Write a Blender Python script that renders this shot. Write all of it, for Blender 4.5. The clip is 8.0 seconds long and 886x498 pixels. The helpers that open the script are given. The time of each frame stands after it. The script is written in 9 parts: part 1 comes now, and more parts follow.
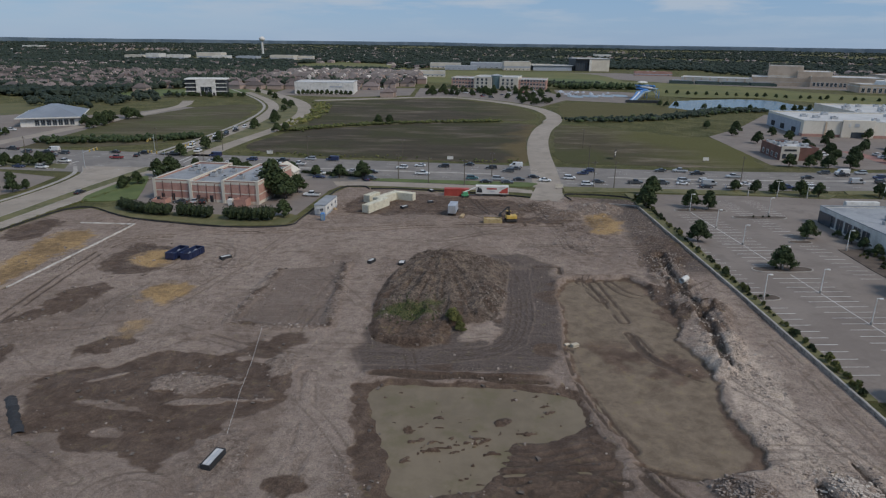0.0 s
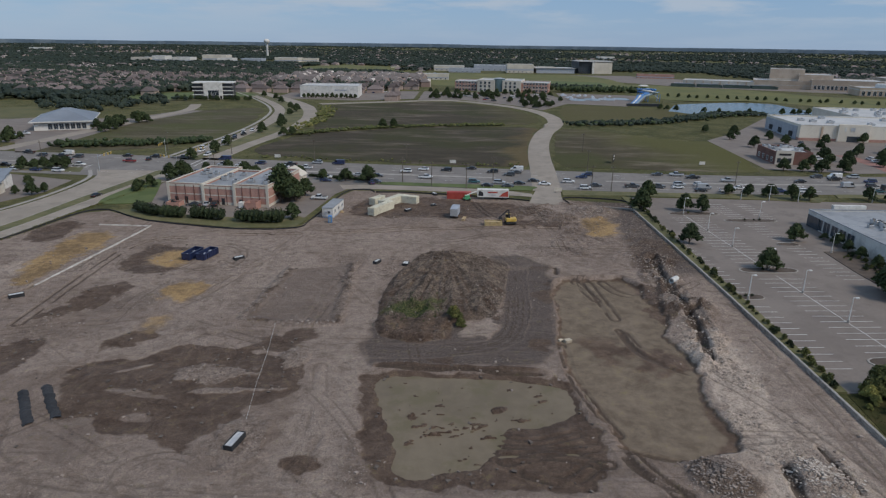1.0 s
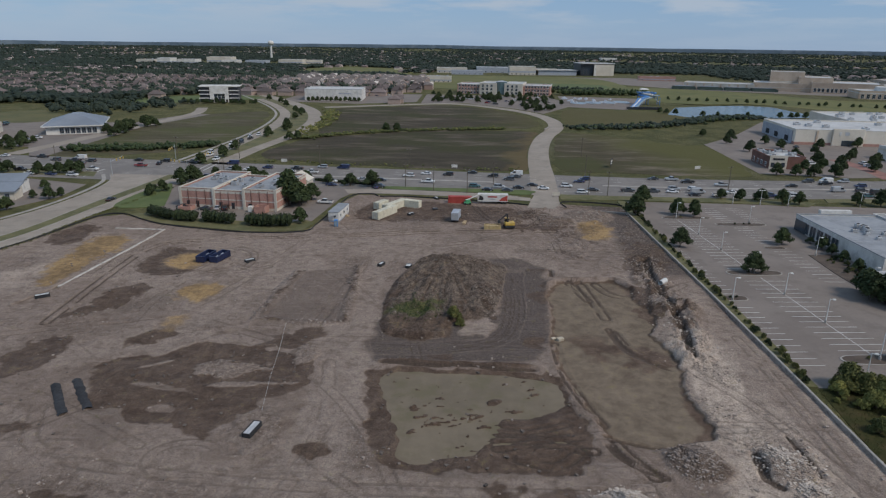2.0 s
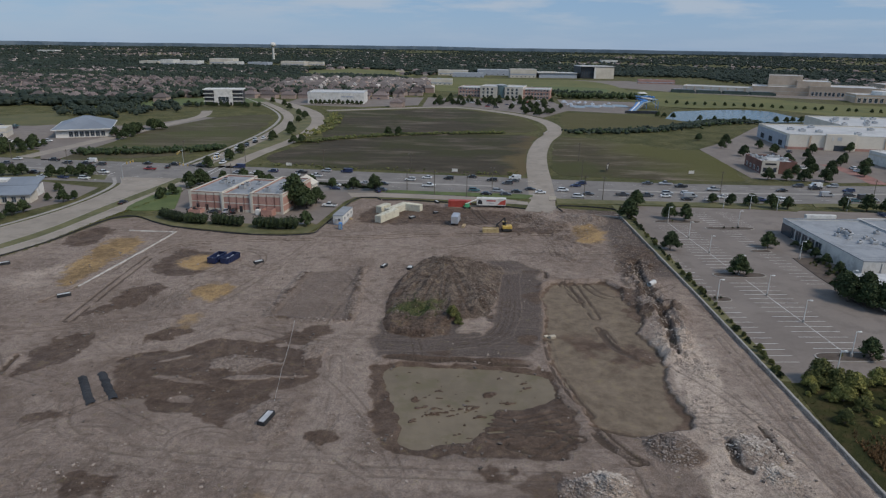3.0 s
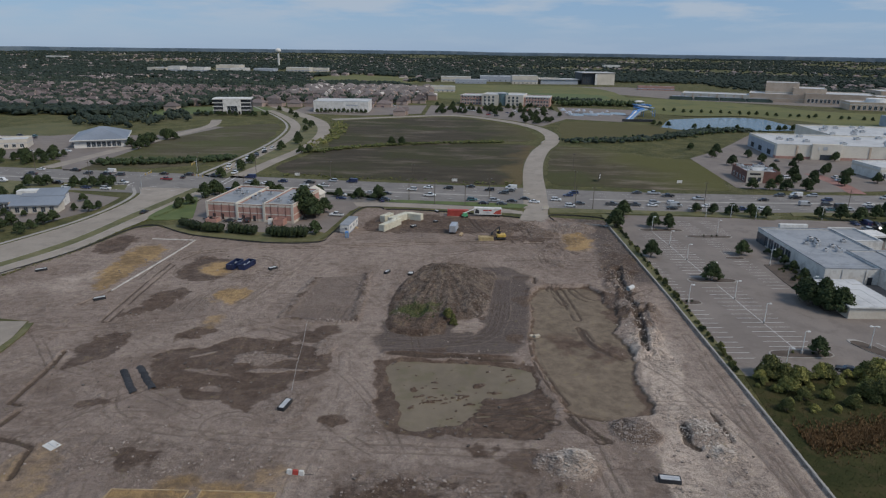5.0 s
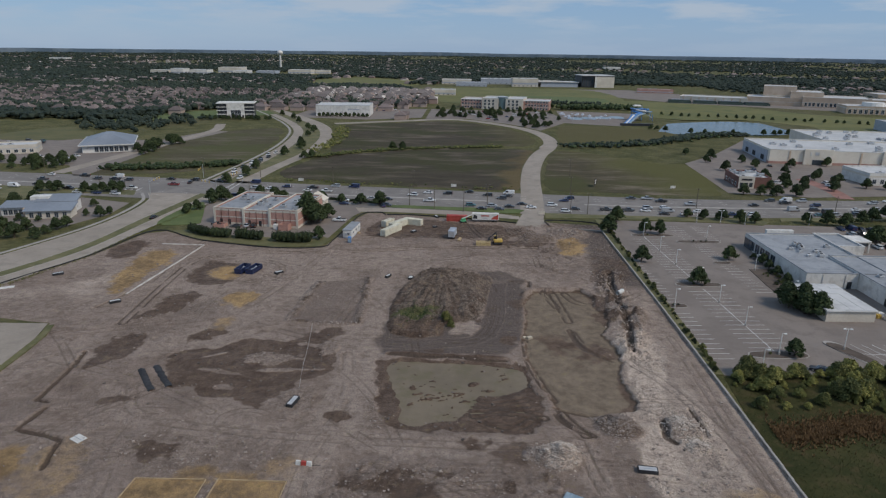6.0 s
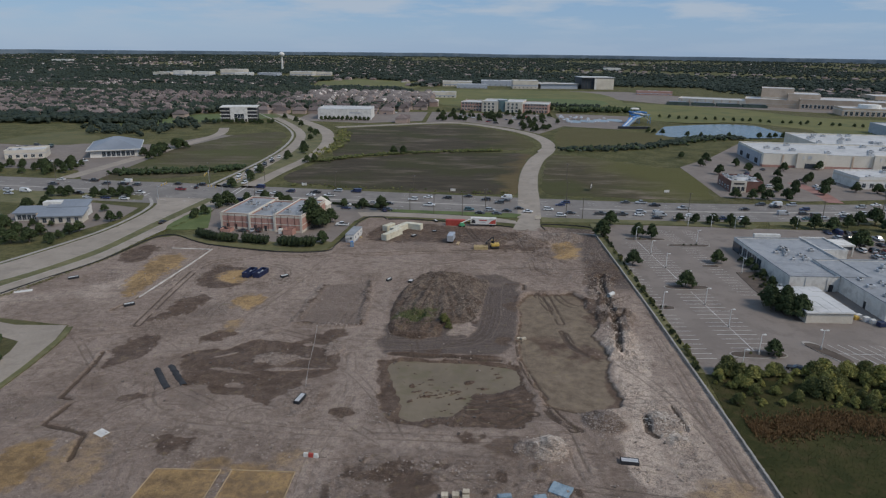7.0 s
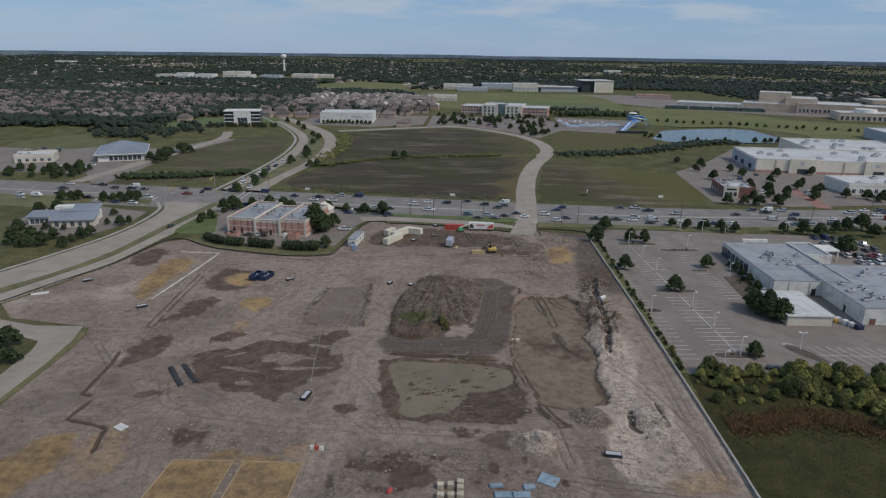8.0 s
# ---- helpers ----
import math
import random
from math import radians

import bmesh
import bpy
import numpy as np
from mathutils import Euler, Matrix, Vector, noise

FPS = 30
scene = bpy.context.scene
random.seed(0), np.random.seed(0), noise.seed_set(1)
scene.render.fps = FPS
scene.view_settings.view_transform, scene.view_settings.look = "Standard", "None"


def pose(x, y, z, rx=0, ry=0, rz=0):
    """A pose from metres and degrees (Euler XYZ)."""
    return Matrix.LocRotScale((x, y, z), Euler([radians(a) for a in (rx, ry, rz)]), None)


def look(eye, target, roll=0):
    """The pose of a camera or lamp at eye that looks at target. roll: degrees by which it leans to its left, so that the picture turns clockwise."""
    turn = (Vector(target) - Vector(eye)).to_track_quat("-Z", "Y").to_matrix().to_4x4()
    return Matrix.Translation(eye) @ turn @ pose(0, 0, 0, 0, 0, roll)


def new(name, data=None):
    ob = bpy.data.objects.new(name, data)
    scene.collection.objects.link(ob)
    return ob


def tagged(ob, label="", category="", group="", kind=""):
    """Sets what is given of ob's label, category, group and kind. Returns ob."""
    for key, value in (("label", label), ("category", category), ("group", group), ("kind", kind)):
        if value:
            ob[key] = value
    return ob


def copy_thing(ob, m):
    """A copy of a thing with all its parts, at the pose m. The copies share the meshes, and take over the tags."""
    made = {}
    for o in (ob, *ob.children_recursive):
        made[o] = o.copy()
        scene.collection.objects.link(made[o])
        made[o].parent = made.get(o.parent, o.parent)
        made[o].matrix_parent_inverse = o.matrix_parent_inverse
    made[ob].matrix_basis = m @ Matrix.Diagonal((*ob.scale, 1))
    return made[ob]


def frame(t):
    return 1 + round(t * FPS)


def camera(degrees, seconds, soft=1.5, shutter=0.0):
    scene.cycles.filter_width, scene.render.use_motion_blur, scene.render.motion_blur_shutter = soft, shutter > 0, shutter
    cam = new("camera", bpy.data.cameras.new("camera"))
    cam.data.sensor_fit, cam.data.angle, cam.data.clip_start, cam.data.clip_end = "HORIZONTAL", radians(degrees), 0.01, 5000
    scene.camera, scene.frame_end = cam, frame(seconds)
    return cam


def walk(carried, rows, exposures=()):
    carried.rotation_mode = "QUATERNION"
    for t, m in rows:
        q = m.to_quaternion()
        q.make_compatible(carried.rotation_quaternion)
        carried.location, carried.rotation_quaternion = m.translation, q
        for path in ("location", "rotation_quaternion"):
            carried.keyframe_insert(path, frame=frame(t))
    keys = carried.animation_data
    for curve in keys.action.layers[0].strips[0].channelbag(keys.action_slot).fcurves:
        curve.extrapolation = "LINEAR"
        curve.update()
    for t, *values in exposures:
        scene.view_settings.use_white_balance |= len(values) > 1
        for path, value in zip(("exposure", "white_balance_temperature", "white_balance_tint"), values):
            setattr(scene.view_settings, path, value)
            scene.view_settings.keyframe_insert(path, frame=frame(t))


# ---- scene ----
cam = camera(69.5, 8.0, soft=1.25)
PATH = [
    (0, (-1.632, 4.483, 50.972), (-1.659, 6.385, 50.352), 0.8),
    (0.5, (-1.322, 0.721, 52.186), (-1.357, 2.623, 51.569), 0.8),
    (1, (-1.17, -3.073, 53.472), (-1.208, -1.171, 52.856), 0.8),
    (1.5, (-0.744, -6.841, 55.051), (-0.789, -4.939, 54.436), 0.7),
    (3, (-0.025, -18.596, 59.711), (-0.075, -16.692, 59.099), 0.9),
    (3.5, (0.61, -22.416, 60.952), (0.555, -20.511, 60.345), 0.8),
    (4, (1.138, -26.364, 62.464), (1.08, -24.459, 61.859), 0.8),
    (4.5, (1.617, -30.275, 64.224), (1.557, -28.369, 63.62), 0.8),
    (6, (3.261, -42.437, 70.281), (3.195, -40.531, 69.681), 0.8),
    (6.5, (3.722, -46.491, 72.355), (3.655, -44.585, 71.754), 0.8),
    (7, (4.392, -50.517, 74.378), (4.322, -48.61, 73.778), 0.7),
    (7.5, (4.877, -54.606, 76.282), (4.806, -52.699, 75.684), 0.8),
    (8, (5.472, -58.759, 78.321), (5.399, -56.851, 77.724), 0.8),
]
walk(cam, [(t, look(eye, target, roll)) for t, eye, target, roll in PATH])

# ---------------------------------------------------------------- world and light
SUN_DIR = (0.72, -0.42, 0.86)          # towards the sun
sky_world = bpy.data.worlds.new("sky_world")
scene.world = sky_world
sky_world.use_nodes = True
wn, wl = sky_world.node_tree.nodes, sky_world.node_tree.links
wn.clear()
w_out = wn.new("ShaderNodeOutputWorld")
w_bg = wn.new("ShaderNodeBackground")
w_sky = wn.new("ShaderNodeTexSky")
w_sky.sky_type, w_sky.sun_disc = "NISHITA", False
w_sky.sun_elevation = math.atan2(SUN_DIR[2], math.hypot(SUN_DIR[0], SUN_DIR[1]))
w_sky.sun_rotation = math.atan2(SUN_DIR[0], SUN_DIR[1])
w_sky.air_density, w_sky.dust_density, w_sky.ozone_density = 1.0, 0.2, 3.0
w_tc = wn.new("ShaderNodeTexCoord")
w_map = wn.new("ShaderNodeMapping")
w_map.inputs["Scale"].default_value = (2.2, 2.2, 15.0)
w_noise = wn.new("ShaderNodeTexNoise")
w_noise.inputs["Scale"].default_value = 2.6
w_noise.inputs["Detail"].default_value = 7.0
w_noise.inputs["Roughness"].default_value = 0.58
w_ramp = wn.new("ShaderNodeMapRange")
w_ramp.inputs["From Min"].default_value, w_ramp.inputs["From Max"].default_value = 0.45, 0.60
w_ramp.inputs["To Min"].default_value, w_ramp.inputs["To Max"].default_value = 0.0, 1.0
w_air = wn.new("ShaderNodeMix")
w_air.data_type = "RGBA"
w_air.inputs[0].default_value = 0.72
w_air.inputs[7].default_value = (2.5, 4.35, 7.3, 1)
w_mix = wn.new("ShaderNodeMix")
w_mix.data_type = "RGBA"
w_mix.inputs[7].default_value = (4.7, 5.7, 7.0, 1)
wl.new(w_tc.outputs["Generated"], w_map.inputs["Vector"])
wl.new(w_map.outputs["Vector"], w_noise.inputs["Vector"])
wl.new(w_noise.outputs["Fac"], w_ramp.inputs["Value"])
w_sep = wn.new("ShaderNodeSeparateXYZ")
wl.new(w_tc.outputs["Generated"], w_sep.inputs[0])
w_high = wn.new("ShaderNodeMapRange")
w_high.inputs["From Min"].default_value, w_high.inputs["From Max"].default_value = 0.020, 0.052
w_high.inputs["To Min"].default_value, w_high.inputs["To Max"].default_value = 0.25, 1.0
wl.new(w_sep.outputs[2], w_high.inputs["Value"])
w_cover = wn.new("ShaderNodeMath")
w_cover.operation = "MULTIPLY"
wl.new(w_ramp.outputs["Result"], w_cover.inputs[0])
wl.new(w_high.outputs["Result"], w_cover.inputs[1])
wl.new(w_cover.outputs[0], w_mix.inputs[0])
wl.new(w_sky.outputs["Color"], w_air.inputs[6])
wl.new(w_air.outputs[2], w_mix.inputs[6])
wl.new(w_mix.outputs[2], w_bg.inputs["Color"])
w_bg.inputs["Strength"].default_value = 0.081
wl.new(w_bg.outputs["Background"], w_out.inputs["Surface"])

sun_lamp = bpy.data.lights.new("sun", "SUN")
sun_lamp.energy, sun_lamp.angle, sun_lamp.color = 2.3, radians(16), (1.0, 0.90, 0.79)
sun = new("sun", sun_lamp)
sun.matrix_world = look((0, 0, 400), (-SUN_DIR[0], -SUN_DIR[1], 400 - SUN_DIR[2]))

# ---------------------------------------------------------------- materials


def node_material(name):
    m = bpy.data.materials.new(name)
    m.use_nodes = True
    nt = m.node_tree
    nt.nodes.clear()
    out = nt.nodes.new("ShaderNodeOutputMaterial")
    bsdf = nt.nodes.new("ShaderNodeBsdfPrincipled")
    nt.links.new(bsdf.outputs[0], out.inputs[0])
    return m, nt, bsdf


def noise_node(nt, vec, scale, detail=4.0, rough=0.55):
    n = nt.nodes.new("ShaderNodeTexNoise")
    n.inputs["Scale"].default_value = scale
    n.inputs["Detail"].default_value = detail
    n.inputs["Roughness"].default_value = rough
    nt.links.new(vec, n.inputs["Vector"])
    return n.outputs["Fac"]


def ranged(nt, value, a, b, c=0.0, d=1.0):
    n = nt.nodes.new("ShaderNodeMapRange")
    for k, v in (("From Min", a), ("From Max", b), ("To Min", c), ("To Max", d)):
        n.inputs[k].default_value = v
    nt.links.new(value, n.inputs["Value"])
    return n.outputs["Result"]


def arith(nt, op, a, b):
    n = nt.nodes.new("ShaderNodeMath")
    n.operation = op
    for k, v in enumerate((a, b)):
        if isinstance(v, (int, float)):
            n.inputs[k].default_value = v
        else:
            nt.links.new(v, n.inputs[k])
    return n.outputs[0]


def blend(nt, fac, a, b, mode="MIX"):
    n = nt.nodes.new("ShaderNodeMix")
    n.data_type, n.blend_type = "RGBA", mode
    for k, v in ((0, fac), (6, a), (7, b)):
        if isinstance(v, (int, float)):
            n.inputs[k].default_value = v
        elif isinstance(v, tuple):
            n.inputs[k].default_value = (*v[:3], 1)
        else:
            nt.links.new(v, n.inputs[k])
    return n.outputs[2]


def add_bump(nt, bsdf, height, strength, distance):
    n = nt.nodes.new("ShaderNodeBump")
    n.inputs["Strength"].default_value, n.inputs["Distance"].default_value = strength, distance
    nt.links.new(height, n.inputs["Height"])
    nt.links.new(n.outputs[0], bsdf.inputs["Normal"])


def surface(name, c1, c2, rough=0.85, big=0.08, fine=2.0, bump=0.15, depth=0.03, metal=0.0, stain=None, own=0.0):
    """Two-scale mottled surface in world metres; own: how much each object differs."""
    m, nt, bsdf = node_material(name)
    pos = nt.nodes.new("ShaderNodeNewGeometry").outputs["Position"]
    n1 = noise_node(nt, pos, big, 5)
    n2 = noise_node(nt, pos, fine, 5, 0.65)
    fac = arith(nt, "ADD", arith(nt, "MULTIPLY", n1, 0.6), arith(nt, "MULTIPLY", n2, 0.4))
    col = blend(nt, ranged(nt, fac, 0.42, 0.58), c1, c2)
    if stain:
        col = blend(nt, ranged(nt, noise_node(nt, pos, big * 3.1, 6, 0.7), 0.50, 0.62, 0.0, 0.8), col, stain)
    if own:
        rnd = nt.nodes.new("ShaderNodeObjectInfo").outputs["Random"]
        col = blend(nt, 1.0, col, blend(nt, rnd, (1 - own,) * 3, (1 + own,) * 3), "MULTIPLY")
    nt.links.new(col, bsdf.inputs["Base Color"])
    nt.links.new(ranged(nt, n2, 0.3, 0.7, rough - 0.08, min(1, rough + 0.08)), bsdf.inputs["Roughness"])
    bsdf.inputs["Metallic"].default_value = metal
    if bump:
        add_bump(nt, bsdf, n2, bump, depth)
    return m


def leaf_material(name, c1, c2, c3=None):
    m, nt, bsdf = node_material(name)
    g = nt.nodes.new("ShaderNodeNewGeometry")
    rnd = nt.nodes.new("ShaderNodeObjectInfo").outputs["Random"]
    col = blend(nt, g.outputs["Random Per Island"], c1, c2)
    n = noise_node(nt, g.outputs["Position"], 0.35, 3)
    col = blend(nt, ranged(nt, n, 0.42, 0.62, 0, 0.7), col, c3 or c2)
    col = blend(nt, 1.0, col, blend(nt, rnd, (0.75, 0.78, 0.75), (1.25, 1.2, 1.1)), "MULTIPLY")
    nt.links.new(col, bsdf.inputs["Base Color"])
    bsdf.inputs["Roughness"].default_value = 0.75
    bsdf.inputs["Specular IOR Level"].default_value = 0.25
    return m


def paint_material(name, rough=0.3, metal=0.2):
    """Vehicle paint in the object's own colour."""
    m, nt, bsdf = node_material(name)
    col = nt.nodes.new("ShaderNodeObjectInfo").outputs["Color"]
    pos = nt.nodes.new("ShaderNodeNewGeometry").outputs["Position"]
    dirt = ranged(nt, noise_node(nt, pos, 1.7, 4), 0.45, 0.75, 0, 0.3)
    nt.links.new(blend(nt, dirt, col, (0.2, 0.18, 0.16)), bsdf.inputs["Base Color"])
    bsdf.inputs["Roughness"].default_value, bsdf.inputs["Metallic"].default_value = rough, metal
    return m


def glass_material(name, tint=(0.03, 0.04, 0.05), rough=0.08):
    m, nt, bsdf = node_material(name)
    pos = nt.nodes.new("ShaderNodeNewGeometry").outputs["Position"]
    nt.links.new(blend(nt, noise_node(nt, pos, 0.5, 2), tint, tuple(v * 1.8 for v in tint)), bsdf.inputs["Base Color"])
    bsdf.inputs["Roughness"].default_value = rough
    bsdf.inputs["Specular IOR Level"].default_value = 0.7
    return m


M_CONCRETE = surface("concrete_road", (0.255, 0.218, 0.178), (0.315, 0.272, 0.226), 0.9, 0.05, 1.2, 0.1, 0.01, stain=(0.222, 0.19, 0.157))
M_ARTERIAL = surface("arterial_concrete", (0.164, 0.148, 0.134), (0.210, 0.190, 0.172), 0.88, 0.06, 1.0, 0.1, 0.01, stain=(0.136, 0.122, 0.111))
M_LOT = surface("lot_concrete", (0.168, 0.140, 0.121), (0.210, 0.178, 0.154), 0.9, 0.06, 1.5, 0.1, 0.01, stain=(0.152, 0.126, 0.110))
M_BLOCKWALL = surface("weathered_block_wall", (0.21, 0.18, 0.152), (0.37, 0.325, 0.28), 0.95, 0.5, 2.2, 0.4, 0.03, stain=(0.115, 0.095, 0.078), own=0.3)
M_KERB = surface("kerb_concrete", (0.27, 0.25, 0.225), (0.35, 0.325, 0.295), 0.9, 0.2, 3.0)
M_OLDKERB = surface("bleached_kerb", (0.42, 0.385, 0.345), (0.60, 0.56, 0.51), 0.9, 0.3, 1.2, 0.1, 0.02, stain=(0.30, 0.26, 0.225))
M_LINE = surface("line_paint", (0.46, 0.45, 0.43), (0.62, 0.61, 0.59), 0.8, 0.5, 3.0, 0)
M_GRASS = surface("grass_verge", (0.080, 0.082, 0.030), (0.135, 0.125, 0.052), 0.95, 0.09, 1.4, 0.6, 0.08, stain=(0.155, 0.135, 0.068))
M_LAWN = surface("lawn_green", (0.066, 0.092, 0.024), (0.105, 0.130, 0.040), 0.95, 0.12, 2.0, 0.5, 0.06)
M_MEADOW = surface("pale_meadow", (0.100, 0.105, 0.026), (0.145, 0.135, 0.040), 0.95, 0.012, 0.2, 0.4, 0.1, stain=(0.076, 0.088, 0.024))


def field_material(name, soil, soil2, pale, green, turn=4.0, dry=None):
    """Ploughed ground: long furrow streaks, pale dry patches and weeds."""
    m, nt, bsdf = node_material(name)
    pos = nt.nodes.new("ShaderNodeNewGeometry").outputs["Position"]
    mp = nt.nodes.new("ShaderNodeMapping")
    mp.inputs["Rotation"].default_value, mp.inputs["Scale"].default_value = (0, 0, radians(turn)), (0.30, 1.0, 1)
    nt.links.new(pos, mp.inputs["Vector"])
    rows, wide = noise_node(nt, mp.outputs[0], 0.13, 8, 0.72), noise_node(nt, mp.outputs[0], 0.05, 6, 0.68)
    big, fine = noise_node(nt, pos, 0.018, 4), noise_node(nt, pos, 0.8, 4, 0.7)
    col = blend(nt, ranged(nt, rows, 0.38, 0.62), soil, soil2)
    col = blend(nt, ranged(nt, big, 0.45, 0.57, 0, 0.9), col, green)
    col = blend(nt, arith(nt, "MULTIPLY", ranged(nt, wide, 0.49, 0.62), ranged(nt, rows, 0.42, 0.58)), col, pale)
    if dry:
        # one side of the field lies in dry grass: slope, start, end, colour
        sep = nt.nodes.new("ShaderNodeSeparateXYZ")
        nt.links.new(pos, sep.inputs[0])
        side = arith(nt, "ADD", sep.outputs[0], arith(nt, "MULTIPLY", sep.outputs[1], dry[0]))
        side = arith(nt, "ADD", side, arith(nt, "MULTIPLY", arith(nt, "SUBTRACT", noise_node(nt, pos, 0.035, 6, 0.65), 0.5), 60))
        col = blend(nt, ranged(nt, side, dry[1], dry[2], 0, 0.85), col, blend(nt, ranged(nt, fine, 0.4, 0.6), dry[3], tuple(v * 1.35 for v in dry[3])))
    col = blend(nt, ranged(nt, fine, 0.5, 0.66, 0, 0.4), col, soil)
    nt.links.new(col, bsdf.inputs["Base Color"])
    bsdf.inputs["Roughness"].default_value = 0.95
    bsdf.inputs["Specular IOR Level"].default_value = 0.2
    add_bump(nt, bsdf, arith(nt, "ADD", rows, fine), 0.6, 0.25)
    return m


M_FIELD = field_material("ploughed_field", (0.046, 0.038, 0.024), (0.064, 0.052, 0.034), (0.145, 0.118, 0.088), (0.047, 0.047, 0.018), dry=(0.05, 40, 90, (0.085, 0.075, 0.028)))
M_FIELD_W = field_material("field_by_the_lane", (0.044, 0.036, 0.023), (0.062, 0.051, 0.034), (0.130, 0.106, 0.079), (0.047, 0.046, 0.018), dry=(-0.14, -24, -14, (0.105, 0.078, 0.036)))
M_FIELD_G = field_material("green_field", (0.056, 0.047, 0.025), (0.076, 0.063, 0.036), (0.185, 0.15, 0.112), (0.060, 0.062, 0.021), -3, dry=(0.25, 168, 205, (0.082, 0.078, 0.024)))
M_FIELD_O = field_material("olive_field", (0.064, 0.056, 0.030), (0.090, 0.078, 0.044), (0.130, 0.106, 0.074), (0.072, 0.076, 0.026), 20)
M_OLIVE = surface("olive_mown_grass", (0.080, 0.078, 0.025), (0.118, 0.105, 0.036), 0.95, 0.03, 0.4, 0.5, 0.1, stain=(0.068, 0.074, 0.022))
M_WATER = surface("pond_water", (0.060, 0.088, 0.100), (0.085, 0.115, 0.128), 0.2, 0.02, 0.3, 0.03, 0.05)
M_WATER.node_tree.nodes["Principled BSDF"].inputs["Specular IOR Level"].default_value = 0.3
M_MUDWATER = surface("muddy_water", (0.150, 0.121, 0.084), (0.190, 0.154, 0.109), 0.42, 0.05, 0.5, 0.03, 0.01, stain=(0.138, 0.117, 0.070))
M_MUDWATER.node_tree.nodes["Principled BSDF"].inputs["Specular IOR Level"].default_value = 0.12
M_WHITE = surface("white_stucco", (0.57, 0.56, 0.53), (0.67, 0.655, 0.62), 0.85, 0.1, 1.5, 0.1, 0.01, stain=(0.45, 0.435, 0.405))
M_CREAM = surface("cream_stone", (0.50, 0.455, 0.385), (0.60, 0.555, 0.475), 0.85, 0.1, 1.5, 0.1, 0.01)
M_TAN = surface("tan_masonry", (0.46, 0.345, 0.255), (0.56, 0.44, 0.335), 0.88, 0.1, 1.0, 0.1, 0.01)
M_BRICK = surface("red_brick", (0.36, 0.195, 0.155), (0.46, 0.275, 0.225), 0.9, 0.2, 3.0, 0.2, 0.02, stain=(0.33, 0.185, 0.15))
M_BRICK_D = surface("dark_brick", (0.14, 0.07, 0.055), (0.20, 0.10, 0.08), 0.9, 0.2, 3.0, 0.2, 0.02)
M_ROOFGREY = surface("membrane_roof", (0.225, 0.237, 0.252), (0.295, 0.308, 0.325), 0.75, 0.07, 0.8, 0.1, 0.01, stain=(0.195, 0.206, 0.22))
M_ROOFWHITE = surface("white_roof", (0.43, 0.43, 0.425), (0.53, 0.525, 0.515), 0.75, 0.05, 0.6, 0.1, 0.01, stain=(0.37, 0.37, 0.365))
M_ROOFMETAL = surface("seam_metal_roof", (0.17, 0.19, 0.22), (0.22, 0.245, 0.28), 0.55, 0.05, 0.8, 0.05, 0.01)
M_SHINGLE = surface("shingle_roof", (0.085, 0.067, 0.064), (0.170, 0.138, 0.130), 0.95, 0.01, 0.9, 0.3, 0.05, own=0.35)
M_HOUSEWALL = surface("house_brick", (0.30, 0.215, 0.18), (0.50, 0.42, 0.36), 0.9, 0.012, 0.5, 0.1, 0.02, own=0.35)


def varied(name, c1, c2, c3):
    """Each separate house its own shade."""
    m, nt, bsdf = node_material(name)
    g = nt.nodes.new("ShaderNodeNewGeometry")
    col = blend(nt, ranged(nt, g.outputs["Random Per Island"], 0.0, 0.55), c1, c2)
    col = blend(nt, ranged(nt, g.outputs["Random Per Island"], 0.55, 1.0), col, c3)
    col = blend(nt, ranged(nt, noise_node(nt, g.outputs["Position"], 0.6, 4), 0.4, 0.7, 0, 0.35), col, c1)
    nt.links.new(col, bsdf.inputs["Base Color"])
    bsdf.inputs["Roughness"].default_value = 0.93
    return m


M_FARROOF = varied("far_shingles", (0.080, 0.066, 0.066), (0.175, 0.140, 0.134), (0.27, 0.215, 0.205))
M_FARWALL = varied("far_house_walls", (0.24, 0.165, 0.14), (0.44, 0.36, 0.315), (0.74, 0.70, 0.65))
M_SHOPCREAM = surface("cream_panel_wall", (0.60, 0.545, 0.455), (0.70, 0.645, 0.55), 0.85, 0.1, 1.5, 0.1, 0.01)
M_METAL = surface("galvanised", (0.42, 0.43, 0.44), (0.55, 0.56, 0.57), 0.5, 0.3, 3.0, 0.05, 0.01, metal=0.6)
M_POLEWHITE = surface("white_pole", (0.62, 0.62, 0.60), (0.74, 0.74, 0.72), 0.6, 0.3, 3.0, 0)
M_WOODPOLE = surface("weathered_pole", (0.09, 0.075, 0.06), (0.15, 0.125, 0.10), 0.95, 0.3, 4.0)
M_DARK = surface("dark_fabric", (0.018, 0.019, 0.022), (0.035, 0.036, 0.04), 0.9, 0.3, 2.0, 0.2, 0.02)
M_BLACKPANEL = surface("black_panel", (0.02, 0.022, 0.026), (0.04, 0.043, 0.05), 0.4, 0.05, 0.4, 0)
M_RUBBER = surface("rubber", (0.02, 0.02, 0.02), (0.035, 0.035, 0.035), 0.9, 0.5, 5.0, 0)
M_TANSTEEL = surface("faded_tan_steel", (0.40, 0.30, 0.135), (0.50, 0.39, 0.20), 0.7, 0.5, 2.0, 0.05, 0.01, stain=(0.28, 0.21, 0.11))
M_YELLOW = surface("machine_yellow", (0.50, 0.33, 0.06), (0.60, 0.41, 0.10), 0.55, 0.5, 2.0, 0.05, 0.01, stain=(0.3, 0.22, 0.1))
